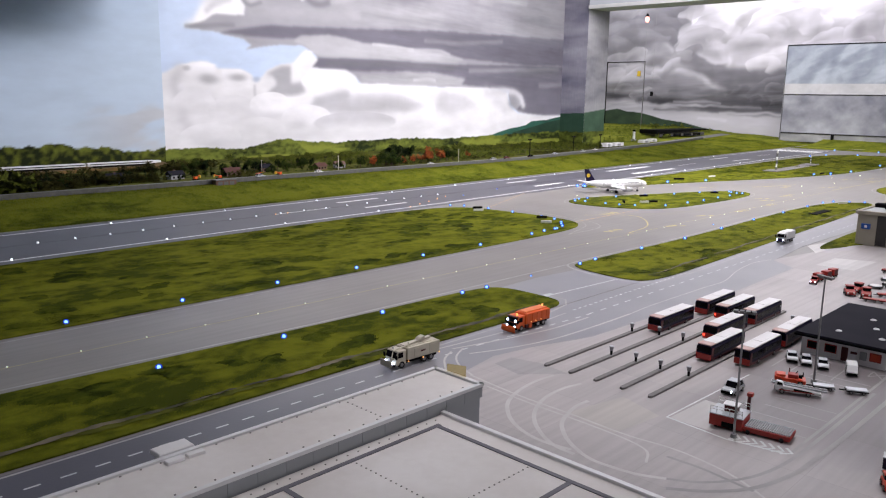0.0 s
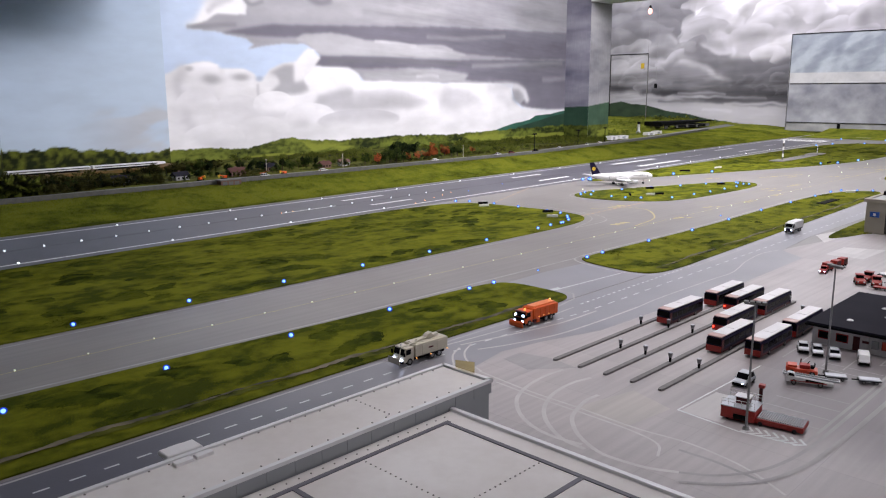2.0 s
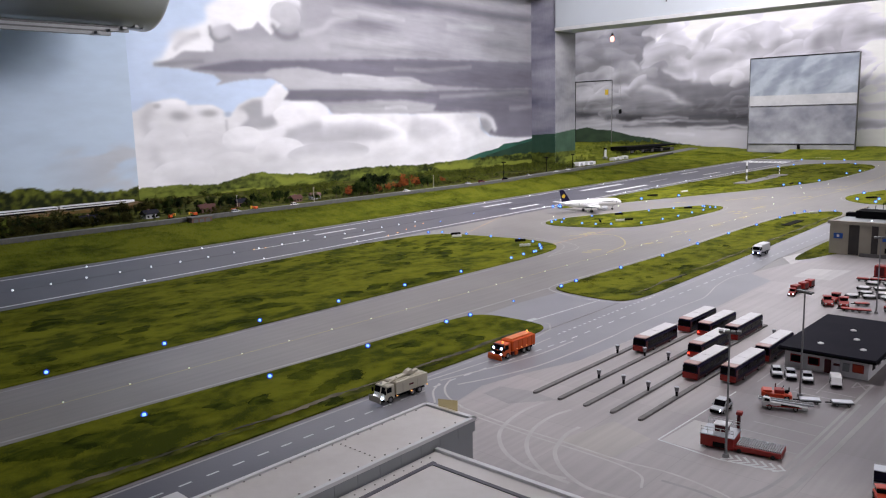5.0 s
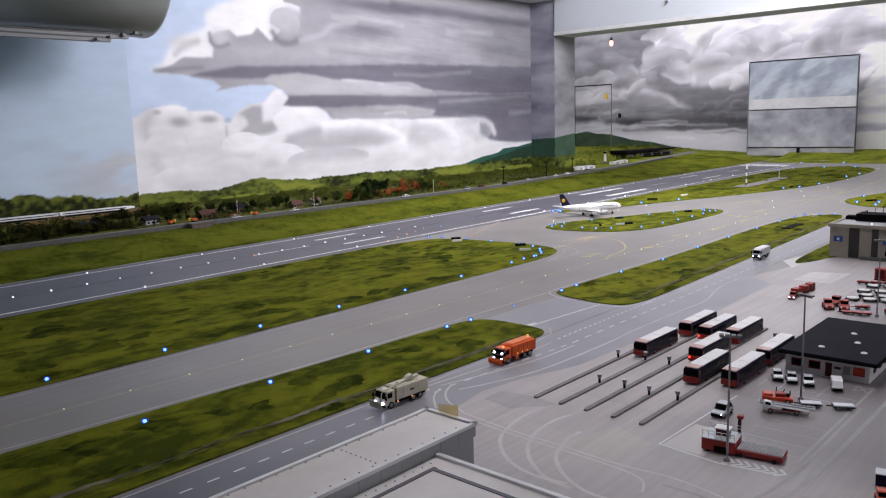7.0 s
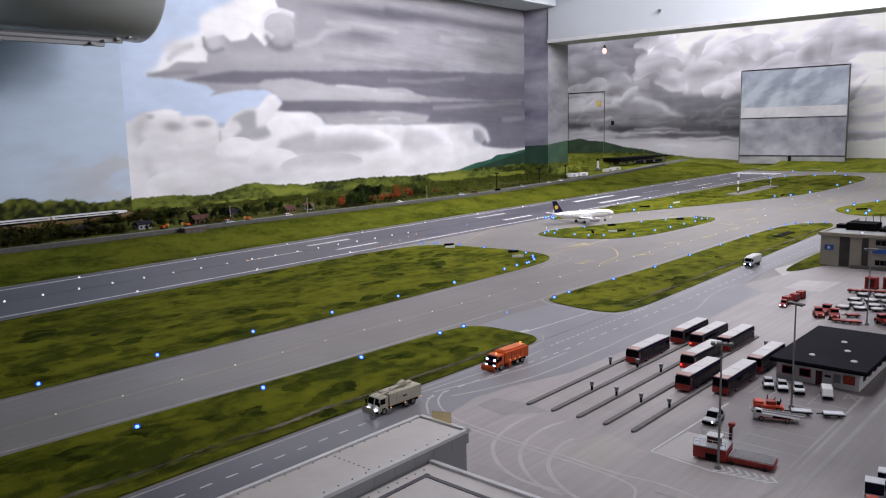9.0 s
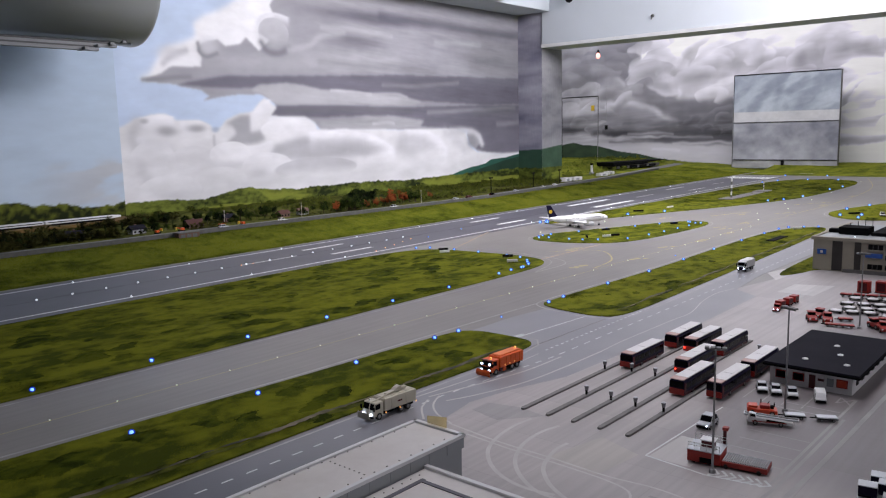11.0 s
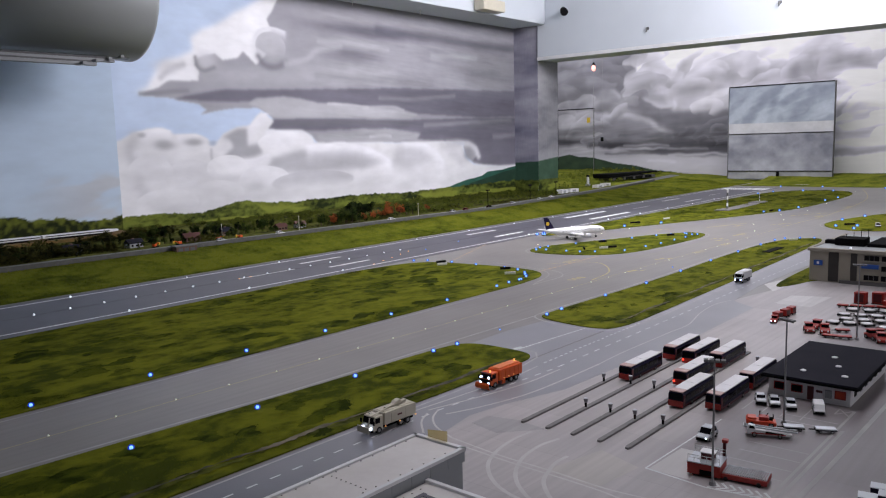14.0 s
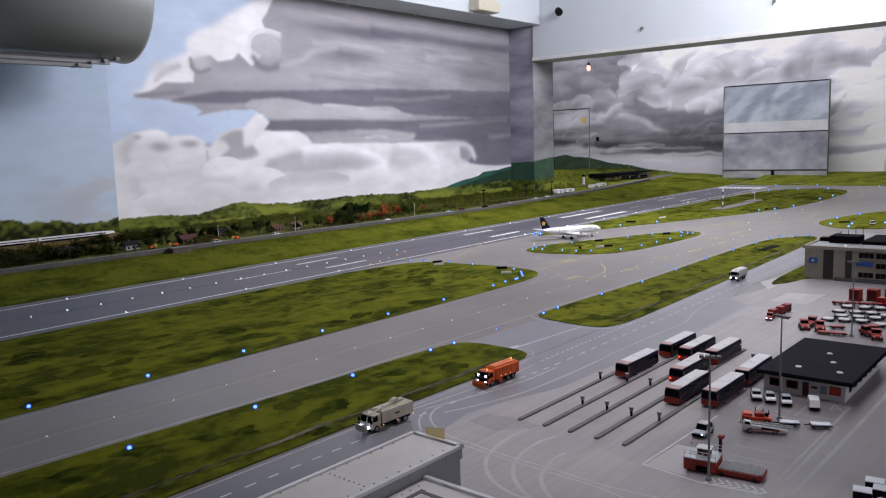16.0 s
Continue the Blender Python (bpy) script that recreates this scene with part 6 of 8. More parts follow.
woodland("far_woods", "dark hedge of bushes along the far road", 420, 1.9, 5.2, 0.20, 0.020, M["leaf_brown"], 34, 3.62)
woodland("far_woods", "low olive scrub behind the far fence", 900, 6.1, 9.9, 0.25, 0.034, M["leaf_olive"], 33)


def make_house(x, y, w, d, h, wall, roof, turn=0):
    t = thing("house", "small model house with a gabled roof", "house", "houses behind the fence", pose(x, y, land(x, y) - 0.002, 0, 0, turn))
    part("wall", box(-w / 2, w / 2, -d / 2, d / 2, 0, h), wall, t)
    part("roof", prism([(-w * 0.58, h), (w * 0.58, h), (0.0, h + w * 0.42)], -d * 0.58, d * 0.58), roof, t)
    part("chimney", box(w * 0.12, w * 0.22, -0.006, 0.006, h, h + w * 0.5), M["brown_wall"], t)
    for k in range(3):
        yk = -d * 0.32 + d * 0.32 * k
        part("window", box(w / 2, w / 2 + 0.001, yk - d * 0.07, yk + d * 0.07, h * 0.35, h * 0.75), M["glass"], t)
        part("window", box(-w / 2 - 0.001, -w / 2, yk - d * 0.07, yk + d * 0.07, h * 0.35, h * 0.75), M["glass"], t)


for x, y, w, d, wall, roof, turn in ((1.42, 3.62, 0.08, 0.10, "grey_wall", "hut_roof", 80), (1.72, 3.60, 0.07, 0.10, "grey_wall", "hut_roof", 95), (2.02, 3.56, 0.08, 0.11, "brown_wall", "tile_roof", 85),
                                     (2.30, 3.66, 0.07, 0.09, "brown_wall", "hut_roof", 90), (2.62, 3.58, 0.06, 0.09, "brown_wall", "tile_roof", 92), (2.78, 3.60, 0.06, 0.08, "grey_wall", "brown_wall", 75)):
    make_house(x, y, w * 0.72, d * 0.75, 0.024, M[wall], M[roof], turn)
for x, y, turn in ((1.78, 3.50, 20), (1.90, 3.48, 170), (2.12, 3.46, 5), (2.24, 3.44, 190)):
    t = thing("excavator", "small orange construction machine behind the fence", "excavator", "construction machines", pose(x, y, land(x, y), 0, 0, turn))
    t.scale = (0.75, 0.75, 0.75)
    part("crawler_track", box(-0.022, 0.022, -0.012, -0.004, 0, 0.008, 0.002), M["black"], t)
    part("crawler_track", box(-0.022, 0.022, 0.004, 0.012, 0, 0.008, 0.002), M["black"], t)
    part("cab", box(-0.018, 0.006, -0.010, 0.010, 0.008, 0.024, 0.002), M["orange"], t)
    part("boom", tube((0.0, 0, 0.016), (0.035, 0, 0.030), 0.003, n=6), M["orange"], t)
    part("bucket", box(0.032, 0.042, -0.006, 0.006, 0.012, 0.030, 0.002), M["sign_yellow"], t)
shed = thing("shed", "brown flat-roofed shed at the perimeter fence", "shed", "", pose(1.79, 3.245, 0.052))
part("wall", box(-0.055, 0.055, -0.02, 0.02, 0, 0.032, 0.001), M["brown_wall"], shed)
part("roof", box(-0.06, 0.06, -0.024, 0.024, 0.032, 0.037, 0.001), M["kerb"], shed)
for k in range(3):
    part("door", box(-0.045 + 0.032 * k, -0.022 + 0.032 * k, -0.0212, -0.020, 0.002, 0.026), M["stud"], shed)

train = thing("railway_train", "long white train with a dark window band", "train")
for k in range(2):
    xa, xb = 1.90 - 0.42 * (k + 1), 1.90 - 0.42 * k - 0.008
    nose = 0.05 if k == 0 else 0.004
    car = part("coach", loft([[(xa, 4.083, 0.104), (xa, 4.127, 0.104), (xa, 4.127, 0.116), (xa, 4.118, 0.120), (xa, 4.092, 0.120), (xa, 4.083, 0.116)],
                              [(xb - nose, 4.083, 0.104), (xb - nose, 4.127, 0.104), (xb - nose, 4.127, 0.116), (xb - nose, 4.118, 0.120), (xb - nose, 4.092, 0.120), (xb - nose, 4.083, 0.116)],
                              [(xb, 4.092, 0.107), (xb, 4.118, 0.107), (xb, 4.116, 0.114), (xb, 4.113, 0.117), (xb, 4.097, 0.117), (xb, 4.094, 0.114)]]), M["white"], train)
    part("window_band", box(xa + 0.012, xb - nose - 0.006, 4.0815, 4.083, 0.1105, 0.1145), M["glass"], car, "dark window band")
    part("bogie", box(xa + 0.04, xb - 0.06, 4.09, 4.12, 0.094, 0.106), M["black"], car)
structure("railway_bank", prism([(1.10, 0.05), (2.05, 0.05), (1.98, 0.094), (1.10, 0.094)], 4.03, 4.28), M["embankment"], "ochre railway embankment with scrub", "embankment")

hangar = thing("hangar", "long low hangar with a black flat roof", "hangar", "", pose(8.42, 4.33, 0.082, 0, 0, -4))
# wall given a dark colour for the shade below the roof
part("wall", box(-0.54, 0.40, -0.095, 0.10, 0, 0.035), M["kerb"], hangar)
part("roof", prism([(-0.62, 0.030), (0.47, 0.062), (0.47, 0.072), (-0.63, 0.076)], -0.105, 0.12), M["black"], hangar, "black flat roof with a deep edge")
for k in range(4):
    part("gate", box(-0.48 + 0.21 * k, -0.32 + 0.21 * k, -0.097, -0.095, 0.002, 0.03), M["glass"], hangar)
for x, y, w, h in ((5.95, 3.74, 0.10, 0.035), (6.15, 3.76, 0.14, 0.03), (6.85, 3.88, 0.14, 0.028), (7.10, 3.94, 0.12, 0.03)):
    t = thing("container_block", "pale site container behind the fence", "container", "site containers", pose(x, y, 0.068))
    part("body", box(-w / 2, w / 2, -0.03, 0.03, 0, h, 0.001), M["white"], t)
    part("door", box(-w / 4, w / 8, -0.0312, -0.030, 0.003, h * 0.75), M["grey_wall"], t)
mast = thing("control_tower", "small white tower with a dark cabin", "tower", "", pose(7.02, 4.1, 0.07))
part("shaft", tube((0, 0, 0), (0, 0, 0.095), 0.016, 0.012), M["white"], mast)
part("cabin", tube((0, 0, 0.095), (0, 0, 0.115), 0.014, 0.019), M["glass"], mast, "dark glazed top cabin")
part("base", box(-0.02, 0.02, -0.02, 0.02, 0, 0.02, 0.002), M["grey_wall"], mast)
for x in (2.15, 2.67, 3.70):
    t = thing("flag_pole", "thin pale pole among the trees", "pole", "poles behind the fence", pose(x, 3.47, 0.06))
    part("shaft", tube((0, 0, 0), (0, 0, 0.085), 0.0016, 0.0012, 6), M["cream"], t)
    part("lamp_head", box(-0.004, 0.004, -0.002, 0.002, 0.084, 0.087, 0.0005), M["cream"], t)
for x in (4.55, 5.25, 5.75):
    t = thing("street_lamp", "dark street lamp on the far road", "street lamp", "far street lamps", pose(x, float(fence_y(x)) + 0.2, 0.062))
    part("shaft", tube((0, 0, 0), (0, 0, 0.12), 0.004, 0.003, 6), M["black"], t)
    part("lamp_head", box(-0.02, 0.02, -0.006, 0.006, 0.116, 0.126, 0.002), M["black"], t)


# ---- vehicles ----
def wheel(parent, x, y, r, w=0.0035):
    t = part("wheel", tube((x, y - w / 2, r), (x, y + w / 2, r), r, n=14), M["tyre"], parent)
    side = -1 if y < 0 else 1
    part("rim", tube((x, y + side * w / 2, r), (x, y + side * (w / 2 + 0.0004), r), r * 0.55, n=10), M["rim"], t)


def make_bus(lit=True):
    """A rigid city bus, front towards +x, on its wheels."""
    L, W, H = 0.157, 0.031, 0.036
    b = thing("airport_bus", "parked red and navy airport bus with a pale roof", "bus", "parked buses")
    sec = lambda x, i: [(x, -W / 2 + i, 0.0045), (x, W / 2 - i, 0.0045), (x, W / 2 - i, H * 0.82), (x, W / 2 - i - 0.003, H * 0.955), (x, -W / 2 + i + 0.003, H * 0.955), (x, -W / 2 + i, H * 0.82)]
    part("body", loft([sec(0.001, 0.0), sec(L - 0.004, 0.0), sec(L, 0.0015)]), M["navy"], b)
    part("lower_panel", box(0.004, L - 0.01, -W / 2 - 0.0004, -W / 2, 0.0045, 0.0090), M["maroon"], b, "dark red side skirt")
    part("lower_panel", box(0.004, L - 0.01, W / 2, W / 2 + 0.0004, 0.0045, 0.0090), M["maroon"], b, "dark red side skirt")
    part("rear_panel", box(-0.0006, 0.0012, -W / 2, W / 2, 0.0045, 0.0165, 0.0005), M["red"], b, "red rear panel")
    part("rear_corner", box(0.0012, 0.0105, -W / 2 - 0.0005, W / 2 + 0.0005, 0.0090, 0.0290, 0.0004), M["maroon"], b, "dark red rear corner")
    part("rear_window", box(-0.0004, 0.001, -W / 2 + 0.002, W / 2 - 0.002, 0.0195, 0.031), M["glass"], b)
    part("roof", box(0.022, L - 0.006, -W / 2 + 0.0015, W / 2 - 0.0015, H * 0.945, H + 0.0004, 0.0007), M["bus_roof"], b, "pale grey roof")
    part("roof_end", box(0.0005, 0.0215, -W / 2 + 0.0015, W / 2 - 0.0015, H * 0.945, H + 0.0002, 0.0007), M["pink_roof"], b, "faded red end of the roof")
    part("roof_unit", box(0.07, 0.105, -W / 2 + 0.007, W / 2 - 0.007, H, H + 0.0010, 0.0004), M["bus_roof"], b)
    for s in (-1, 1):
        y0, y1 = (-W / 2 - 0.0003, -W / 2 + 0.001) if s < 0 else (W / 2 - 0.001, W / 2 + 0.0003)
        for k in range(6):
            part("side_window", box(0.012 + 0.0235 * k, 0.033 + 0.0235 * k, y0, y1, 0.0155, 0.0275), M["glass"], b)
        part("tail_lamp", box(-0.001, 0.0, s * 0.0125 - 0.0015, s * 0.0125 + 0.0015, 0.010, 0.0145), M["red"], b)
        for x in (0.042, 0.118):
            wheel(b, x, s * (W / 2 - 0.0012), 0.0056)
    part("windscreen", box(L - 0.001, L + 0.0003, -W / 2 + 0.003, W / 2 - 0.003, 0.012, 0.031), M["glass"], b)
    return b


bus = make_bus()
places = ((1.205, 0.490), (1.232, 0.425), (1.31, 0.656), (1.34, 0.542), (1.405, 0.424), (1.52, 0.650), (1.51, 0.597), (1.52, 0.536))
bus.matrix_basis = pose(*places[0], ZA)
for i, (x, y) in enumerate(places[1:]):
    c = copy_thing(bus, pose(x, y, ZA, 0, 0, rng.uniform(-0.6, 0.6)))
    if i in (2, 5):
        lamp = part("brake_lamp", ball(-0.0014, 0.0125, 0.0125, 0.0022), M["red_light"], c, "glowing red brake lamp")


def make_car(label, paint, L=0.048, W=0.0205, H=0.0175, van=False, m=None, group="", name="car"):
    """A small car, front towards +x."""
    c = thing(name, label, name.replace("_", " "), group, m)
    if van:
        body = [(0, 0.003), (L, 0.003), (L, 0.009), (L * 0.93, 0.0115), (L * 0.80, H * 0.95), (L * 0.76, H), (0.001, H), (0, H * 0.9)]
        glass = [(L * 0.90, 0.0118), (L * 0.79, H * 0.93), (L * 0.74, H * 0.93), (L * 0.74, 0.0118)]
    else:
        body = [(0, 0.004), (L, 0.004), (L, 0.0085), (L * 0.96, 0.0105), (L * 0.72, 0.0118), (L * 0.04, 0.0118), (0, 0.010)]
        glass = [(L * 0.74, 0.0112), (L * 0.58, H), (L * 0.20, H), (L * 0.05, 0.0116)]
    part("body", prism(body, -W / 2, W / 2, bevel=0.0008), paint, c)
    part("cabin_glass", prism(glass, -W / 2 + 0.0012 - (0.002 if van else 0), W / 2 - 0.0012 + (0.002 if van else 0), bevel=0.0003), M["glass"], c)
    if not van:
        for sy in (-1, 1):
            ya, yb = sorted((sy * (W / 2 - 0.0013), sy * (W / 2 - 0.0005)))
            for xa, xb, lean in ((0.70, 0.735, -0.155), (0.43, 0.455, 0.0), (0.06, 0.12, 0.13)):
                part("pillar", prism([(L * xa, 0.0114), (L * xb, 0.0114), (L * (xb + lean), H), (L * (xa + lean), H)], ya, yb), paint, c)
        part("door_mirror", box(L * 0.66, L * 0.69, -W / 2 - 0.0022, -W / 2, 0.0112, 0.0132, 0.0003), paint, c)
        part("door_mirror", box(L * 0.66, L * 0.69, W / 2, W / 2 + 0.0022, 0.0112, 0.0132, 0.0003), paint, c)
        part("roof", prism([(L * 0.61, H), (L * 0.58, H + 0.0012), (L * 0.23, H + 0.0012), (L * 0.19, H)], -W / 2 + 0.002, W / 2 - 0.002, bevel=0.0004), paint, c)
    for s in (-1, 1):
        for x in (L * 0.19, L * 0.80):
            wheel(c, x, s * (W / 2 - 0.001), 0.0038, 0.003)
        part("head_lamp", box(L - 0.001, L + 0.0004, s * W * 0.34 - 0.002, s * W * 0.34 + 0.002, 0.0072, 0.0092), M["white"], c)
        part("tail_lamp", box(-0.0004, 0.001, s * W * 0.36 - 0.0015, s * W * 0.36 + 0.0015, 0.0078, 0.0105), M["red"], c)
    part("bumper", box(L - 0.0005, L + 0.0008, -W / 2 + 0.0005, W / 2 - 0.0005, 0.0025, 0.0078, 0.0003), M["black"], c)
    part("bumper", box(-0.0008, 0.0005, -W / 2 + 0.001, W / 2 - 0.001, 0.003, 0.0062, 0.0003), M["black"], c)
    return c


for y in (0.376, 0.349, 0.318):
    make_car("pale silver parked car with dark windows before the hut", M["silver"], 0.044, 0.019, 0.0165, m=pose(1.362, y + 0.004, ZA, 0, 0, 203 + rng.uniform(-3, 3)), group="cars before the hut")
make_car("white parked van before the hut", M["white"], 0.044, 0.019, 0.020, True, pose(1.368, 0.270, ZA, 0, 0, 200), name="van")
car = make_car("silver blue parked car with headlamps on", M["silver"], 0.050, 0.022, 0.0205, m=pose(1.116, 0.379, ZA, 0, 0, 181))
part("lit_lamp", ball(0.0502, 0.0075, 0.0082, 0.0016), M["head_light"], car, "glowing headlamp")
for x, y, mat in ((3.30, 3.36, "white"), (3.92, 3.37, "silver"), (4.35, 3.38, "glass"), (4.7, 3.42, "silver"), (5.15, 3.47, "white"), (5.4, 3.52, "white"), (2.42, 3.36, "white"), (2.05, 3.37, "silver"), (4.1, 3.40, "maroon")):
    make_car("small car on the road behind the fence", M[mat], 0.052, 0.022, 0.018, m=pose(x, y, 0.0675), group="cars on the far road")


patrol = make_car("white patrol car with a glowing blue beacon", M["white"], 0.060, 0.025, 0.022, m=pose(0.74, 3.34, 0.0675))
part("beacon", ball(0.026, 0.0, 0.0255, 0.006), M["blue_light"], patrol, "glowing blue beacon")
make_car("white service car on the far taxiway", M["white"], 0.055, 0.024, 0.022, m=pose(4.82, 0.905, 0.004, 0, 0, 200))


def make_truck(name, label, paint, box_paint, category, m, plough=False, tank=True):
    """A heavy service truck, front towards -x so that it drives along the road."""
    t = thing(name, label, category, "", m)
    W = 0.031
    part("chassis", box(0.004, 0.108, -W / 2 + 0.004, W / 2 - 0.004, 0.006, 0.0105, 0.0005), M["black"], t)
    cab = part("cab", prism([(0.0, 0.007), (0.026, 0.007), (0.026, 0.034), (0.006, 0.034), (0.0015, 0.021)], -W / 2, W / 2, bevel=0.0008), paint, t)
    part("windscreen", prism([(0.0012, 0.0215), (0.0052, 0.0318), (0.0040, 0.0318), (0.0004, 0.0215)], -W / 2 + 0.002, W / 2 - 0.002), M["glass"], cab)
    for s in (-1, 1):
        ys = s * W / 2
        part("side_window", box(0.006, 0.018, min(ys, ys + s * 0.0004), max(ys, ys + s * 0.0004), 0.021, 0.031), M["glass"], cab)
        part("mirror", box(-0.001, 0.0015, min(ys, ys + s * 0.004), max(ys, ys + s * 0.004), 0.020, 0.028, 0.0005), M["black"], cab)
        part("headlamp", ball(-0.0024, s * 0.0108, 0.0125, 0.0029), M["head_light"], t, "glowing cold white headlamp")
        for x in (0.015, 0.072, 0.090):
            wheel(t, x, s * (W / 2 - 0.002), 0.0068, 0.005)
        part("mudguard", box(0.064, 0.098, min(ys, ys - s * 0.006), max(ys, ys - s * 0.006), 0.0135, 0.015, 0.0004), M["black"], t)
    part("bumper", box(-0.002, 0.001, -W / 2, W / 2, 0.006, 0.0095, 0.0005), M["black"], t)
    body = part("body", prism([(0.029, 0.0125), (0.112, 0.0125), (0.113, 0.034), (0.111, 0.0365), (0.031, 0.0365), (0.029, 0.034)], -W / 2 - 0.001, W / 2 + 0.001, bevel=0.001), box_paint, t)
    part("top_plate", box(0.033, 0.070, -W / 2 + 0.004, W / 2 - 0.004, 0.0365, 0.0375, 0.0003), box_paint, body)
    part("top_plate", box(0.073, 0.109, -W / 2 + 0.004, W / 2 - 0.004, 0.0365, 0.0375, 0.0003), box_paint, body)
    if plough:
        blade = [(-0.010, 0.001), (-0.0125, 0.006), (-0.012, 0.011), (-0.0095, 0.015), (-0.0085, 0.0145), (-0.0105, 0.011), (-0.011, 0.006), (-0.0085, 0.001)]
        part("plough_blade", prism(blade, -0.019, 0.019), M["orange"], t, "curved orange snow plough blade")
        part("grille", box(-0.0022, -0.0004, -W / 2 + 0.0015, W / 2 - 0.0015, 0.0095, 0.0205, 0.0004), M["black"], cab, "black grille below the windscreen")
        part("sun_visor", box(-0.001, 0.006, -W / 2 + 0.001, W / 2 - 0.001, 0.0325, 0.0345, 0.0005), M["maroon"], cab, "dark visor over the windscreen")
        part("load_cover", prism([(0.034, 0.0374), (0.109, 0.0374), (0.107, 0.0396), (0.036, 0.0396)], -W / 2 + 0.005, W / 2 - 0.005, bevel=0.0004), M["orange_pale"], body, "paler orange cover of the hopper")
        for xk in (0.034, 0.050, 0.066, 0.082, 0.098):
            for sy in (-1, 1):
                ya, yb = sorted((sy * (W / 2 + 0.0009), sy * (W / 2 + 0.0019)))
                part("side_rib", box(xk, xk + 0.0022, ya, yb, 0.0135, 0.0345, 0.0003), M["orange"], body)
        part("rear_chute", prism([(0.113, 0.010), (0.120, 0.006), (0.122, 0.010), (0.1135, 0.026)], -0.008, 0.008, bevel=0.0004), M["kerb"], t, "dark spreading chute")
        part("fuel_tank", box(0.030, 0.039, -W / 2, -W / 2 + 0.007, 0.0045, 0.0115, 0.0008), M["maroon"], t, "dark red tank")
        part("plough_arm", box(-0.009, 0.0, -0.004, 0.004, 0.006, 0.010), M["black"], t)
        for s in (-1, 1):
            part("roof_lamp", ball(-0.0012, s * 0.0108, 0.0255, 0.0027), M["head_light"], cab, "glowing work lamp")
        for x in (0.046, 0.062, 0.080):
            part("marker_lamp", ball(x, -W / 2 - 0.0014, 0.0165, 0.0013), M["amber_light"], body, "glowing amber side lamp")
        part("side_hopper", box(0.040, 0.050, -W / 2 - 0.001, W / 2 + 0.001, 0.003, 0.0125, 0.0006), M["orange"], t)
        part("beacon", tube((0.103, 0, 0.0375), (0.103, 0, 0.0435), 0.0022), M["amber_light"], body, "glowing amber beacon")
        part("cab_beacon", tube((0.012, -0.004, 0.034), (0.012, -0.004, 0.0385), 0.0020), M["amber_light"], cab, "glowing amber beacon")
    elif tank:
        part("roof_boom", prism([(0.045, 0.0380), (0.098, 0.0400), (0.098, 0.0440), (0.045, 0.0405)], -0.005, 0.003, bevel=0.0005), M["cream"], t, "cream boom lying on the body")
        part("boom_head", prism([(0.064, 0.0425), (0.082, 0.0432), (0.080, 0.0490), (0.070, 0.0470)], -0.007, 0.004, bevel=0.0005), M["cream"], t, "raised cream boom head")
        part("boom_pipe", tube((-0.002, -0.010, 0.0365), (0.050, -0.006, 0.0405), 0.0013, n=8), M["cream"], t)
        part("nozzle_frame", tube((-0.0105, -0.014, 0.018), (-0.004, -0.012, 0.0355), 0.0010, n=6), M["cream"], t)
        for xk in (0.031, 0.068):
            part("marker_lamp", ball(xk, -W / 2 - 0.0012, 0.0105, 0.0014), M["amber_light"], t, "glowing orange side lamp")
        part("tail_lamp", ball(0.1138, -W / 2 + 0.002, 0.0105, 0.0014), M["amber_light"], t, "glowing orange tail lamp")
        for xk in (0.046, 0.084):
            part("door_panel", box(xk, xk + 0.016, -W / 2 - 0.0016, -W / 2 - 0.0009, 0.0145, 0.0325, 0.0003), M["cream"], body)
        part("ladder", box(0.112, 0.1145, -0.006, 0.006, 0.008, 0.034), M["grey_wall"], t)
        part("front_rack", box(-0.0115, -0.0095, -0.016, 0.016, 0.006, 0.018, 0.0005), M["cream"], t, "cream front rack")
        part("rack_arm", box(-0.0095, 0.0, -0.003, 0.003, 0.008, 0.011), M["black"], t)
        part("side_badge", box(0.060, 0.074, -W / 2 - 0.0014, -W / 2 - 0.001, 0.023, 0.026), M["maroon"], body, "dull red plain lettering bar")
        part("beacon", tube((0.012, 0.006, 0.034), (0.012, 0.006, 0.0375), 0.0016), M["white"], cab)
    else:
        part("grille", box(-0.0014, 0.0012, -W / 2 + 0.0008, W / 2 - 0.0008, 0.0072, 0.0170, 0.0004), M["navy"], cab, "dark blue lower front")
        part("side_skirt", box(0.030, 0.110, -W / 2 - 0.0016, W / 2 + 0.0016, 0.0105, 0.0125), M["navy"], t, "dark blue side skirt")
        part("roof_fairing", prism([(0.010, 0.034), (0.026, 0.034), (0.026, 0.0375)], -W / 2 + 0.002, W / 2 - 0.002), paint, cab)
    return t


make_truck("gritting_truck", "orange snow plough and gritting truck with lamps lit", M["orange"], M["orange"], "truck", pose(1.085, 0.875, 0.0012, 0, 0, -2), True)
make_truck("deicing_truck", "cream airport tank truck with headlamps lit", M["cream"], M["cream"], "truck", pose(0.735, 0.882, 0.0012, 0, 0, -2))
make_truck("delivery_truck", "small white box truck with headlamps lit", M["white"], M["white"], "truck", pose(2.625, 0.893, 0.0012, 0, 0, 1), tank=False).scale = (0.92, 0.92, 1.08)


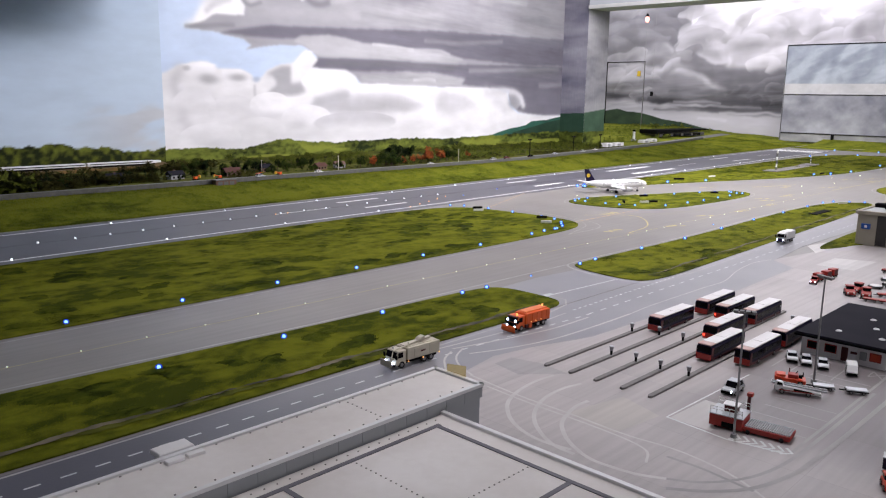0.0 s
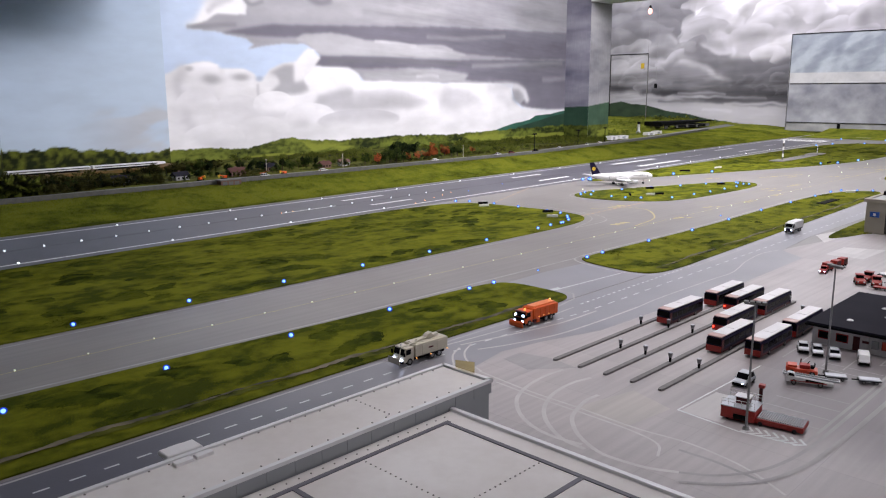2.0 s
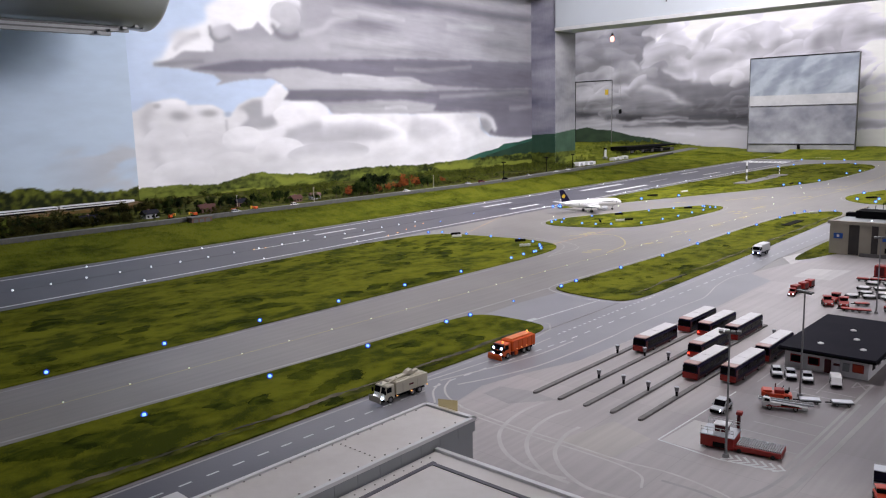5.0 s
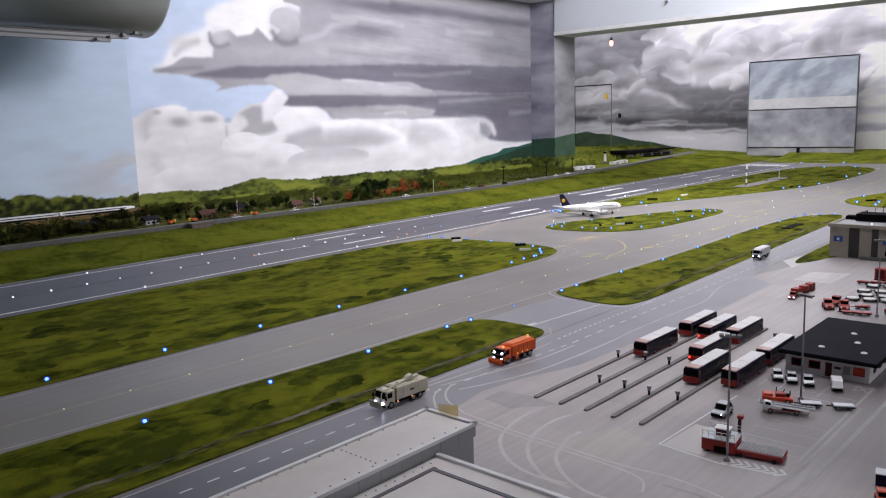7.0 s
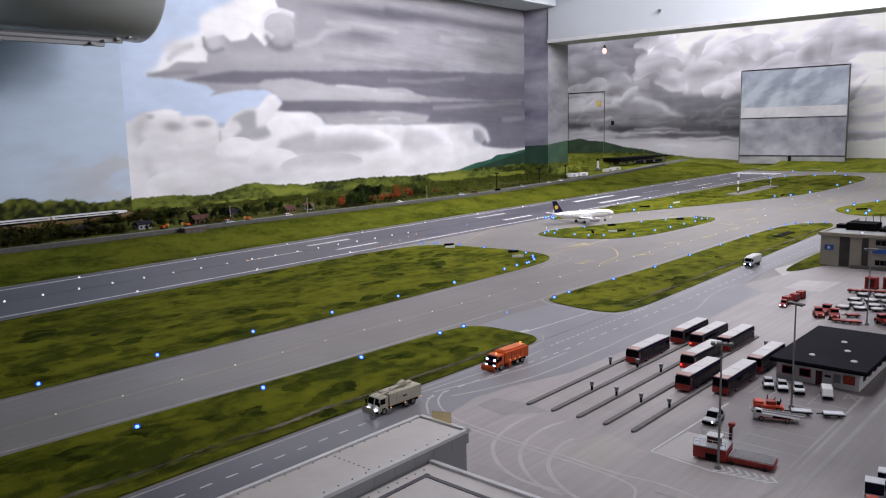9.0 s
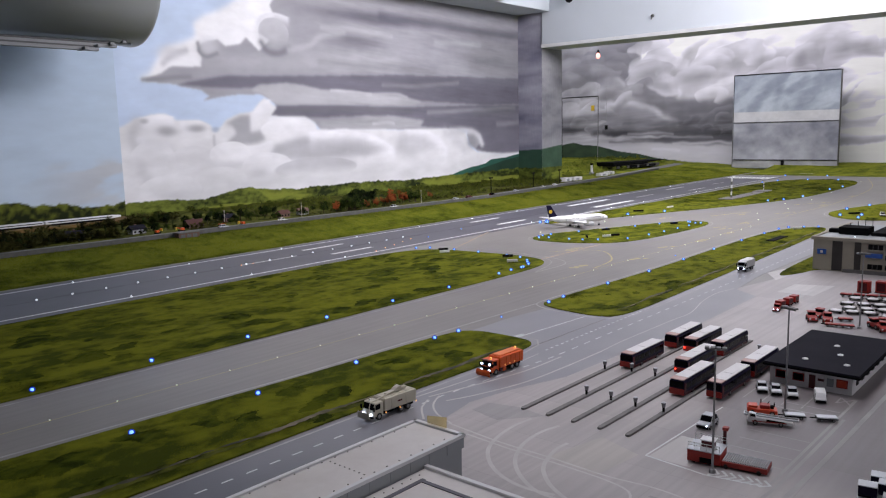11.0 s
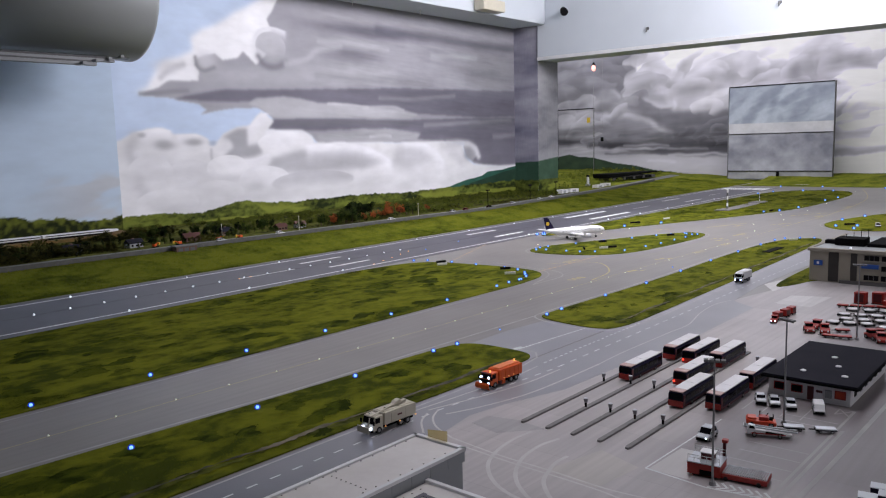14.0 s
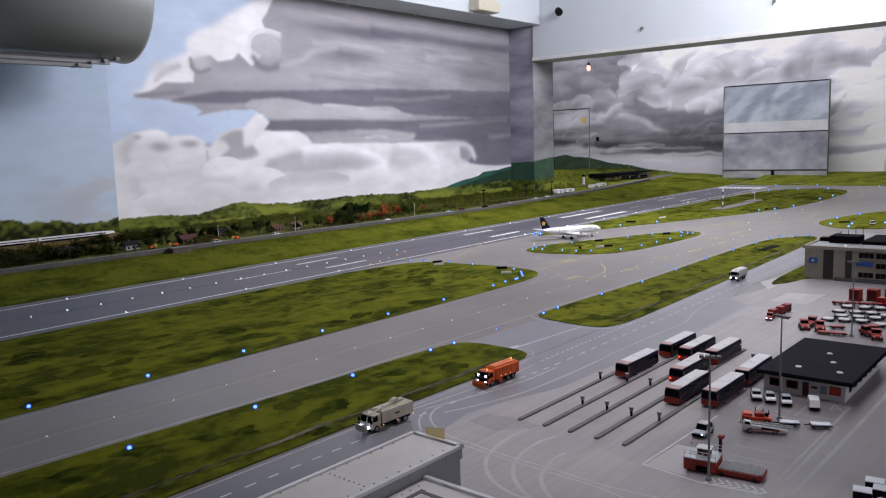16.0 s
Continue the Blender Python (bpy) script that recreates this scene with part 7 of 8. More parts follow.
def make_tug(label, m, paint="red", lit=False):
    t = thing("baggage_tug", label, "tug", "baggage tugs", m)
    part("body", prism([(0, 0.004), (0.034, 0.004), (0.034, 0.010), (0.022, 0.0125), (0.020, 0.0125), (0.0, 0.011)], -0.0085, 0.0085, bevel=0.0007), M[paint], t)
    part("cab", prism([(0.004, 0.0125), (0.018, 0.0125), (0.016, 0.0185), (0.005, 0.0185)], -0.007, 0.007, bevel=0.0004), M["glass"], t, "dark glazed cab")
    part("cab_roof", box(0.003, 0.0175, -0.0078, 0.0078, 0.0185, 0.0202, 0.0005), M[paint], t)
    for s in (-1, 1):
        for x in (0.007, 0.027):
            wheel(t, x, s * 0.008, 0.0045, 0.003)
        part("headlamp", ball(0.0342, s * 0.0055, 0.008, 0.0018), M["head_light"] if lit else M["white"], t)
    return t


def make_dolly(m, cover="white", label="flat baggage trailer with a pale deck"):
    t = thing("baggage_trailer", label, "trailer", "baggage trailers", m)
    part("frame", box(0, 0.036, -0.009, 0.009, 0.0045, 0.0062, 0.0004), M["black"], t)
    part("deck", box(0.001, 0.035, -0.0085, 0.0085, 0.0062, 0.0085, 0.0005), M[cover], t)
    part("drawbar", box(-0.010, 0.0, -0.0012, 0.0012, 0.004, 0.0056), M["black"], t)
    for s in (-1, 1):
        for x in (0.008, 0.028):
            wheel(t, x, s * 0.0075, 0.003, 0.0025)
    return t


def make_cart(m):
    """A covered red baggage cart."""
    t = thing("baggage_cart", "red covered baggage cart", "cart", "red baggage carts", m)
    part("frame", box(0, 0.030, -0.010, 0.010, 0.004, 0.006, 0.0004), M["black"], t)
    part("box", box(0.001, 0.029, -0.0095, 0.0095, 0.006, 0.024, 0.0008), M["red"], t)
    part("curtain", box(0.004, 0.026, -0.0101, -0.0096, 0.008, 0.021), M["maroon"], t, "dark red side curtain")
    part("drawbar", box(-0.008, 0.0, -0.001, 0.001, 0.0035, 0.005), M["black"], t)
    for s in (-1, 1):
        for x in (0.007, 0.023):
            wheel(t, x, s * 0.008, 0.003, 0.0025)


def make_disc_dolly(m):
    t = thing("container_dolly", "round-topped container dolly with a pale turntable", "dolly", "container dollies", m)
    part("frame", box(-0.017, 0.017, -0.017, 0.017, 0.004, 0.006, 0.0005), M["black"], t)
    part("turntable", tube((0, 0, 0.006), (0, 0, 0.0082), 0.0150, n=24), M["white"], t, "pale round turntable")
    part("rim_band", tube((0, 0, 0.0045), (0, 0, 0.0062), 0.0175, n=24), M["kerb"], t)
    for s in (-1, 1):
        for x in (-0.012, 0.012):
            wheel(t, x, s * 0.014, 0.003, 0.0025)


def make_box_container(m, h=0.022):
    t = thing("air_container", "silver and navy air freight container", "container", "freight containers", m)
    part("body", prism([(0.0, 0.004), (0.016, 0.004), (0.021, 0.010), (0.021, h), (0.0, h)], -0.012, 0.012, bevel=0.0005), M["navy"], t)
    part("lid", box(-0.0005, 0.0215, -0.0125, 0.0125, h, h + 0.0012, 0.0003), M["silver"], t, "pale metal lid")
    part("frame", box(-0.001, 0.022, -0.0128, 0.0128, 0.002, 0.004, 0.0003), M["silver"], t)
    for s in (-1, 1):
        part("edge", box(-0.0008, 0.0004, s * 0.0118 - 0.0006, s * 0.0118 + 0.0006, 0.004, h), M["silver"], t)


make_tug("red baggage tug with headlamps lit", pose(2.085, 0.585, ZA, 0, 0, 190), lit=True)
make_cart(pose(2.095, 0.588, ZA, 0, 0, -10))
make_cart(pose(2.145, 0.582, ZA, 0, 0, -8))
make_cart(pose(2.19, 0.578, ZA, 0, 0, -5))
for x, y, a in ((2.025, 0.478, 205), (2.075, 0.462, 175), (2.035, 0.436, 195), (2.03, 0.330, 230), (2.01, 0.296, 200), (2.045, 0.290, 120)):
    make_tug("red parked baggage tug", pose(x, y, ZA, 0, 0, a), "red").scale = (1.35, 1.35, 1.25)
for x, y, a in ((1.968, 0.425, -80), (1.972, 0.390, -70), (2.045, 0.412, -62)):
    make_dolly(pose(x, y, ZA, 0, 0, a), "red", "flat red baggage trailer")
for x, ys in ((2.145, (0.444, 0.404, 0.362, 0.311)), (2.205, (0.424, 0.382, 0.340)), (2.268, (0.445, 0.404, 0.363, 0.322)), (2.350, (0.441, 0.398, 0.358, 0.318))):
    for k, y in enumerate(ys):
        make_disc_dolly(pose(x + 0.010 * (k % 3), y, ZA, 0, 0, 25 * k))
for k in range(5):
    make_dolly(pose(2.385 + 0.012 * k, 0.462 - 0.034 * k, ZA, 0, 0, 92 + 3 * k), "red", "flat red baggage trailer").scale = (0.9, 1.0, 1.3)
for j in range(4):
    t = thing("stacked_crate", "tall dark red freight crate", "crate", "dark red crates", pose(2.470 + 0.024 * j, 0.452 - 0.046 * j, ZA, 0, 0, -4))
    part("body", box(0, 0.030, -0.0165, 0.0165, 0.002, 0.037, 0.001), M["red"], t)
    part("door", box(-0.0006, 0.0, -0.012, 0.012, 0.006, 0.032), M["maroon"], t)
    part("pallet", box(-0.001, 0.031, -0.0175, 0.0175, 0.0, 0.002), M["black"], t)
for k in range(3):
    make_cart(pose(2.445 + 0.012 * k, 0.350 - 0.040 * k, ZA, 0, 0, 88))
make_tug("orange-red baggage tug beside freight containers", pose(0.915, 0.085, ZA, 0, 0, 205), "orange_red")
for x, y in ((0.968, 0.092), (0.990, 0.070), (0.945, 0.055), (0.965, 0.035), (1.01, 0.042), (1.012, 0.085)):
    make_box_container(pose(x, y, ZA, 0, 0, 188 + rng.uniform(-6, 6)))

# red container loader with its roller platform
ld = thing("container_loader", "red airport container loader with a roller platform", "loader", "", pose(0.930, 0.284, ZA, 0, 0, 8))
ld.scale = (1.0, 0.98, 1.05)
part("tower", box(0.0, 0.044, 0.008, 0.060, 0.003, 0.021, 0.0012), M["red"], ld, "red drive block")
part("recess", box(-0.0006, 0.0, 0.020, 0.040, 0.004, 0.012), M["black"], ld)
part("tower_deck", box(-0.001, 0.045, 0.007, 0.061, 0.021, 0.0225, 0.0004), M["silver"], ld)
part("platform", box(0.004, 0.042, -0.062, 0.008, 0.003, 0.0105, 0.0008), M["red"], ld, "low red platform")
rol = part("roller", tube((0.006, -0.060, 0.0115), (0.040, -0.060, 0.0115), 0.0013, n=8), M["silver"], ld, "pale steel roller")
for k in range(1, 20):
    share(rol, Matrix.Translation((0, 0.0034 * k, 0)))
for k in range(6):
    part("rail_post", tube((0.0005, 0.009 + 0.0100 * k, 0.0225), (0.0005, 0.009 + 0.0100 * k, 0.033), 0.0005, n=5), M["white"], ld)
    part("rail_post", tube((0.0435, 0.009 + 0.0100 * k, 0.0225), (0.0435, 0.009 + 0.0100 * k, 0.033), 0.0005, n=5), M["white"], ld)
for x in (0.0005, 0.0435):
    for z in (0.0285, 0.033):
        part("hand_rail", tube((x, 0.009, z), (x, 0.059, z), 0.0005, n=5), M["white"], ld)
part("operator_cab", box(0.016, 0.032, 0.022, 0.042, 0.0225, 0.033, 0.001), M["maroon"], ld, "dark red operator's seat box")
part("cab_roof", box(0.014, 0.034, 0.020, 0.044, 0.033, 0.0345, 0.0004), M["white"], ld)
part("mast", box(0.0445, 0.0500, 0.010, 0.015, 0.0105, 0.046, 0.0008), M["maroon"], ld, "dark red mast")
part("mast_head", box(0.0425, 0.0520, 0.007, 0.016, 0.044, 0.049, 0.0008), M["red"], ld)
for y in (-0.05, 0.0, 0.05):
    for x in (0.006, 0.040):
        part("wheel", tube((x - 0.003, y, 0.0035), (x + 0.003, y, 0.0035), 0.0035, n=10), M["tyre"], ld)

# belt loaders and a red tug parked on the apron
bl = thing("belt_loader", "white belt loader with a long conveyor", "belt loader", "", pose(1.150, 0.330, ZA, 0, 0, -68))
part("chassis", prism([(0.0, 0.0045), (0.082, 0.0040), (0.082, 0.0085), (0.030, 0.0125), (0.0, 0.0135)], -0.010, 0.010, bevel=0.0010), M["white"], bl)
part("recess", prism([(0.034, 0.0068), (0.066, 0.0062), (0.066, 0.0086), (0.034, 0.0108)], -0.0104, -0.0099), M["black"], bl, "dark side opening")
part("belt", prism([(-0.006, 0.0136), (0.092, 0.0090), (0.092, 0.0115), (-0.006, 0.0168)], -0.006, 0.006, bevel=0.0004), M["silver"], bl, "pale inclined conveyor belt")
part("belt_strip", prism([(-0.005, 0.0169), (0.091, 0.0116), (0.091, 0.0120), (-0.005, 0.0173)], -0.0035, 0.0035), M["kerb"], bl)
part("cab", prism([(0.000, 0.012), (0.017, 0.011), (0.015, 0.0185), (0.003, 0.0200)], -0.0098, -0.001, bevel=0.0012), M["white"], bl)
part("cab_window", prism([(0.004, 0.0140), (0.0145, 0.0135), (0.0130, 0.0175), (0.005, 0.0185)], -0.0102, -0.0096), M["glass"], bl)
part("stripe", box(0.008, 0.070, -0.0105, -0.010, 0.0060, 0.0075), M["red"], bl, "red side stripe")
for s in (-1, 1):
    for x in (0.014, 0.060):
        wheel(bl, x, s * 0.0088, 0.0045, 0.003)
tt = thing("tow_tractor", "orange-red open tow tractor beside the belt loader", "tractor", "", pose(1.205, 0.338, ZA, 0, 0, -68))
part("body", prism([(-0.012, 0.0035), (0.040, 0.0035), (0.040, 0.0105), (0.028, 0.0125), (0.006, 0.0115), (-0.012, 0.0150)], -0.0115, 0.0115, bevel=0.0010), M["orange_red"], tt)
part("hood", box(-0.010, 0.006, -0.0095, 0.0095, 0.0135, 0.0175, 0.0012), M["orange_red"], tt)
part("engine_cover", box(0.010, 0.027, -0.0085, 0.0085, 0.0120, 0.0190, 0.0010), M["red"], tt, "red engine cover")
part("seat", box(0.028, 0.034, -0.004, 0.004, 0.0115, 0.0170, 0.0008), M["black"], tt)
part("seat_back", box(0.034, 0.0355, -0.004, 0.004, 0.0150, 0.0225, 0.0005), M["black"], tt)
part("steering_column", tube((0.022, 0.002, 0.0175), (0.026, 0.002, 0.0245), 0.0006, n=6), M["black"], tt)
part("exhaust", tube((0.012, 0.006, 0.0185), (0.012, 0.006, 0.0265), 0.0009, n=8), M["maroon"], tt)
for s in (-1, 1):
    for x in (-0.003, 0.031):
        wheel(tt, x, s * 0.0105, 0.0048, 0.003)
    part("fender", box(0.024, 0.038, s * 0.0118 - 0.001, s * 0.0118 + 0.001, 0.0090, 0.0105, 0.0003), M["orange_red"], tt)
bl.scale = (0.92, 1.1, 1.15)
for x, y, a in ((1.215, 0.287, -65), (1.235, 0.238, -62)):
    make_dolly(pose(x, y, ZA, 0, 0, a), "silver")


# ---- airliner ----
pl = thing("airliner", "white model airliner with a dark blue tail fin", "airplane", "", pose(3.52, 2.125, 0.0, 0, 0, -25))
Rf = 0.0225
stations = ((-0.205, 0.0025, 0.058), (-0.185, 0.007, 0.057), (-0.15, 0.0145, 0.052), (-0.11, 0.0205, 0.047), (-0.07, 0.0222, 0.0455), (0.0, Rf, 0.045), (0.10, Rf, 0.045), (0.145, 0.0205, 0.0445),
            (0.168, 0.0165, 0.0432), (0.182, 0.011, 0.0418), (0.190, 0.005, 0.0408), (0.1925, 0.001, 0.0405))
bm = loft([[(x, r * math.cos(2 * math.pi * k / 24), z + r * math.sin(2 * math.pi * k / 24)) for k in range(24)] for x, r, z in stations])
for f in bm.faces:
    f.smooth = True
fus = part("fuselage", bm, M["white"], pl)
part("cockpit_window", prism([(0.1775, 0.0475), (0.1805, 0.0475), (0.173, 0.0525), (0.170, 0.0525)], -0.0085, 0.0085), M["glass"], fus, "dark cockpit windows")
part("belly_fairing", loft([[(x, r * math.cos(math.pi * (1 + k / 10)), z + r * math.sin(math.pi * (1 + k / 10))) for k in range(11)] for x, r, z in
                            ((-0.055, 0.012, 0.036), (-0.035, 0.0205, 0.0385), (0.02, 0.0215, 0.0385), (0.055, 0.012, 0.036))]), M["plane_grey"], fus, "pale grey belly fairing")
for sy in (-1, 1):
    ya, yb = sorted((sy * (Rf * 0.955), sy * (Rf * 0.985)))
    part("title_bar", box(0.055, 0.128, ya, yb, 0.0508, 0.0545), M["plane_grey"], fus, "plain grey lettering bar")
    for xk in (-0.095, 0.148):
        ya, yb = sorted((sy * (Rf * (0.90 if xk > 0 else 0.985)), sy * (Rf * (0.93 if xk > 0 else 1.004))))
        part("cabin_door", box(xk - 0.003, xk + 0.003, ya, yb, 0.040, 0.0525), M["plane_grey"], fus)
win = part("cabin_window", box(-0.09, -0.0885, -Rf - 0.0002, -Rf + 0.001, 0.048, 0.0505), M["glass"], fus)
for k in range(1, 34):
    share(win, Matrix.Translation((0.0070 * k, 0, 0)))


def airfoil(points, thick):
    """A flat flying surface from its corner points, thicker in the middle."""
    return loft([[(x, y, z - thick / 2) for x, y, z in points], [(x, y, z + thick / 2) for x, y, z in points]])


for s in (-1, 1):
    part("wing", airfoil([(0.045, s * 0.012, 0.031), (-0.045, s * 0.012, 0.031), (-0.075, s * 0.195, 0.041), (-0.058, s * 0.195, 0.041), (-0.012, s * 0.075, 0.034)][::s], 0.004), M["white"], pl)
    part("winglet", airfoil([(-0.060, s * 0.195, 0.041), (-0.075, s * 0.195, 0.041), (-0.080, s * 0.198, 0.055), (-0.072, s * 0.198, 0.055)][::s], 0.0015), M["white"], pl)
    part("tailplane", airfoil([(-0.155, s * 0.008, 0.057), (-0.190, s * 0.008, 0.057), (-0.207, s * 0.070, 0.060), (-0.190, s * 0.070, 0.060)][::s], 0.003), M["white"], pl)
    eng = part("engine", loft([[(x, s * 0.066 + r * math.cos(k * math.pi / 8), 0.0215 + r * math.sin(k * math.pi / 8)) for k in range(16)] for x, r in
                               ((0.052, 0.0105), (0.047, 0.0118), (0.02, 0.0115), (0.0, 0.008), (-0.008, 0.005))]), M["plane_grey"], pl, "grey engine nacelle")
    part("fan", tube((0.0521, s * 0.066, 0.0215), (0.0526, s * 0.066, 0.0215), 0.0095, n=16), M["black"], eng)
    part("pylon", box(-0.005, 0.035, s * 0.066 - 0.001, s * 0.066 + 0.001, 0.030, 0.035), M["white"], pl)
    leg = part("main_gear", tube((-0.028, s * 0.042, 0.008), (-0.028, s * 0.038, 0.032), 0.0018, n=6), M["pole"], pl)
    for d in (-0.004, 0.004):
        part("tyre", tube((-0.028, s * 0.042 + d - 0.002, 0.0065), (-0.028, s * 0.042 + d + 0.002, 0.0065), 0.0065, n=12), M["tyre"], leg)
part("fin", loft([[(-0.135, -0.0022, 0.062), (-0.190, -0.0022, 0.060), (-0.190, 0.0022, 0.060), (-0.135, 0.0022, 0.062)],
                  [(-0.180, -0.0012, 0.128), (-0.206, -0.0012, 0.128), (-0.206, 0.0012, 0.128), (-0.180, 0.0012, 0.128)]]), M["navy"], pl, "dark navy tail fin")
for s in (-1, 1):
    part("fin_disc", tube((-0.181, s * 0.0016, 0.094), (-0.181, s * 0.0026, 0.094), 0.0105, n=18), M["sign_yellow"], pl, "plain yellow disc on the fin")
leg = part("nose_gear", tube((0.135, 0, 0.006), (0.135, 0, 0.028), 0.0015, n=6), M["pole"], pl)
for d in (-0.003, 0.003):
    part("tyre", tube((0.135, d - 0.0015, 0.0048), (0.135, d + 0.0015, 0.0048), 0.0048, n=12), M["tyre"], leg)

# ---- bus stands ----
for k, y in enumerate((0.688, 0.632, 0.577, 0.522, 0.467)):
    xb = 1.70 if k < 4 else 1.40
    tagged(part("kerb_island", sheet([(0.963, y - 0.0046), (xb, y - 0.0046), (xb, y + 0.0046), (0.963, y + 0.0046), (0.958, y + 0.003), (0.957, y), (0.958, y - 0.003)], ZA, 0.0042), M["stand_kerb"]),
           "narrow dark kerb island of a bus stand", "kerb", "bus stand kerbs")


def make_stop(x, y):
    t = thing("ticket_post", "dark lamp post of a bus stand", "post", "bus stand posts", pose(x, y, 0.0042))
    part("shaft", tube((0, 0, 0), (0, 0, 0.010), 0.0022, 0.0026, 8), M["black"], t)
    part("head", tube((0, 0, 0.009), (0, 0, 0.0175), 0.0032, 0.0046, 10), M["post_grey"], t, "grey flared head")
    part("cap", tube((0, 0, 0.0175), (0, 0, 0.0188), 0.0046, 0.0034, 10), M["silver"], t, "pale cap")


for x, y in ((1.272, 0.688), (1.10, 0.632), (1.10, 0.577), (1.095, 0.522), (1.10, 0.467), (1.29, 0.632), (1.29, 0.577), (1.665, 0.522), (1.60, 0.467)):
    make_stop(x, y)


def make_flood(x, y, turn):
    t = thing("floodlight_mast", "tall grey apron light mast", "light mast", "apron light masts", pose(x, y, ZA, 0, 0, turn))
    part("base", tube((0, 0, 0), (0, 0, 0.006), 0.0055, 0.0045, 10), M["pole"], t)
    part("shaft", tube((0, 0, 0.005), (0, 0, 0.196), 0.0020, 0.0013, 10), M["pole"], t)
    part("arm", box(-0.015, 0.015, -0.001, 0.001, 0.1945, 0.1965), M["mast_grey"], t)
    for k in range(4):
        c = -0.0126 + 0.0084 * k
        part("lamp_head", box(c - 0.0034, c + 0.0034, -0.0055, 0.0045, 0.1965, 0.1998, 0.0008), M["mast_grey"], t)


make_flood(0.908, 0.295, 112)
make_flood(1.245, 0.295, 65)
make_flood(1.985, 0.345, 112)

# ---- service hut ----
hut = thing("service_hut", "low white service hut with a dark flat roof", "hut")
part("wall", box(1.412, 1.705, 0.222, 0.379, ZA, 0.038), M["hut_wall"], hut)
roof = part("roof", box(1.398, 1.722, 0.207, 0.388, 0.038, 0.0465, 0.0012), M["hut_roof"], hut, "dark grey flat roof")
part("roof_edge", box(1.3965, 1.7235, 0.2055, 0.3895, 0.0385, 0.0425), M["black"], roof)
for x, y in ((1.46, 0.325), (1.46, 0.245), (1.53, 0.275), (1.60, 0.30)):
    part("skylight", ball(x, y, 0.0465, 0.0065, 0.45, n=12), M["white"], roof, "small pale roof dome")
for ya, yb, mat in ((0.366, 0.348, "glass"), (0.332, 0.313, "glass"), (0.249, 0.232, "orange_red")):
    w = part("window", box(1.4105, 1.412, yb - 0.0018, ya + 0.0018, 0.0125, 0.0295), M["red"], hut, "red window frame")
    part("pane", box(1.4098, 1.4105, yb, ya, 0.0145, 0.0275), M[mat], w)
part("door", box(1.4102, 1.412, 0.290, 0.302, 0.002, 0.030), M["maroon"], hut, "dark red door")
part("notice", box(1.4095, 1.412, 0.273, 0.285, 0.010, 0.032), M["white"], hut, "white notice board")
part("notice_band", box(1.4090, 1.4095, 0.273, 0.285, 0.020, 0.025), M["maroon"], hut)
part("cabinet", box(1.408, 1.412, 0.256, 0.268, 0.012, 0.028, 0.0005), M["grey_wall"], hut)
for k in range(6):
    part("window", box(1.44 + 0.042 * k, 1.458 + 0.042 * k, 0.2208, 0.222, 0.014, 0.030), M["glass"], hut)

# ---- airport building ----
bd = thing("airport_building", "beige flat-roofed airport building with dark window bands", "building")
part("wall", box(2.83, 3.34, -0.6, 0.705, 0, 0.117), M["beige"], bd)
part("roof", box(2.835, 3.335, -0.595, 0.70, 0.117, 0.120), M["grey_wall"], bd, "grey flat roof")
for a in ((2.822, 2.84, -0.6, 0.712, 0.112, 0.124), (2.84, 3.34, 0.70, 0.712, 0.112, 0.124)):
    part("parapet", box(*a, 0.001), M["beige"], bd)
part("recess", box(2.8275, 2.8298, 0.606, 0.640, 0.004, 0.111), M["recess"], bd, "dark glazed recess")
part("recess", box(2.8275, 2.8298, 0.545, 0.566, 0.004, 0.111), M["recess"], bd, "dark glazed recess")
part("blue_sign", box(2.825, 2.8298, 0.660, 0.690, 0.060, 0.079, 0.0005), M["sign_blue"], bd, "blue sign plate")
part("sign_mark", box(2.8244, 2.825, 0.671, 0.679, 0.065, 0.074), M["white"], bd, "plain white mark")
part("blue_sign", box(2.822, 2.8298, 0.475, 0.53, 0.060, 0.075, 0.0005), M["sign_blue"], bd, "blue sign band")
for z in (0.018, 0.053, 0.088):
    for k in range(12):
        y1 = 0.522 - 0.055 * k
        if not (z == 0.053 and k == 0):
            w = part("window", box(2.8272, 2.8298, y1 - 0.047, y1, z, z + 0.018), M["glass"], bd)
            for m in (1, 2):
                part("mullion", box(2.8262, 2.8272, y1 - 0.047 * m / 3 - 0.0008, y1 - 0.047 * m / 3 + 0.0008, z, z + 0.018), M["kerb"], w)
            part("sill", box(2.8245, 2.8298, y1 - 0.049, y1 + 0.002, z - 0.003, z), M["beige"], w)
part("plinth", box(2.818, 2.83, -0.6, 0.60, 0, 0.012), M["kerb"], bd)
part("roof_plant", box(2.96, 3.05, 0.555, 0.655, 0.120, 0.147, 0.001), M["black"], bd, "black roof plant")
part("roof_plant", box(3.00, 3.04, 0.657, 0.70, 0.120, 0.134, 0.001), M["black"], bd, "black roof plant")
part("roof_plant", box(2.96, 3.2, 0.10, 0.545, 0.120, 0.132, 0.001), M["black"], bd, "black roof plant")
for y in (0.40, 0.58):
    part("roof_lamp", ball(2.88, y, 0.123, 0.0035), M["white_light"], bd, "small glowing roof lamp")
for k in range(4):
    part("antenna", tube((3.02 + 0.07 * k, 0.63 - 0.01 * k, 0.120), (3.02 + 0.07 * k, 0.63 - 0.01 * k, 0.158), 0.0012, n=5), M["black"], bd)

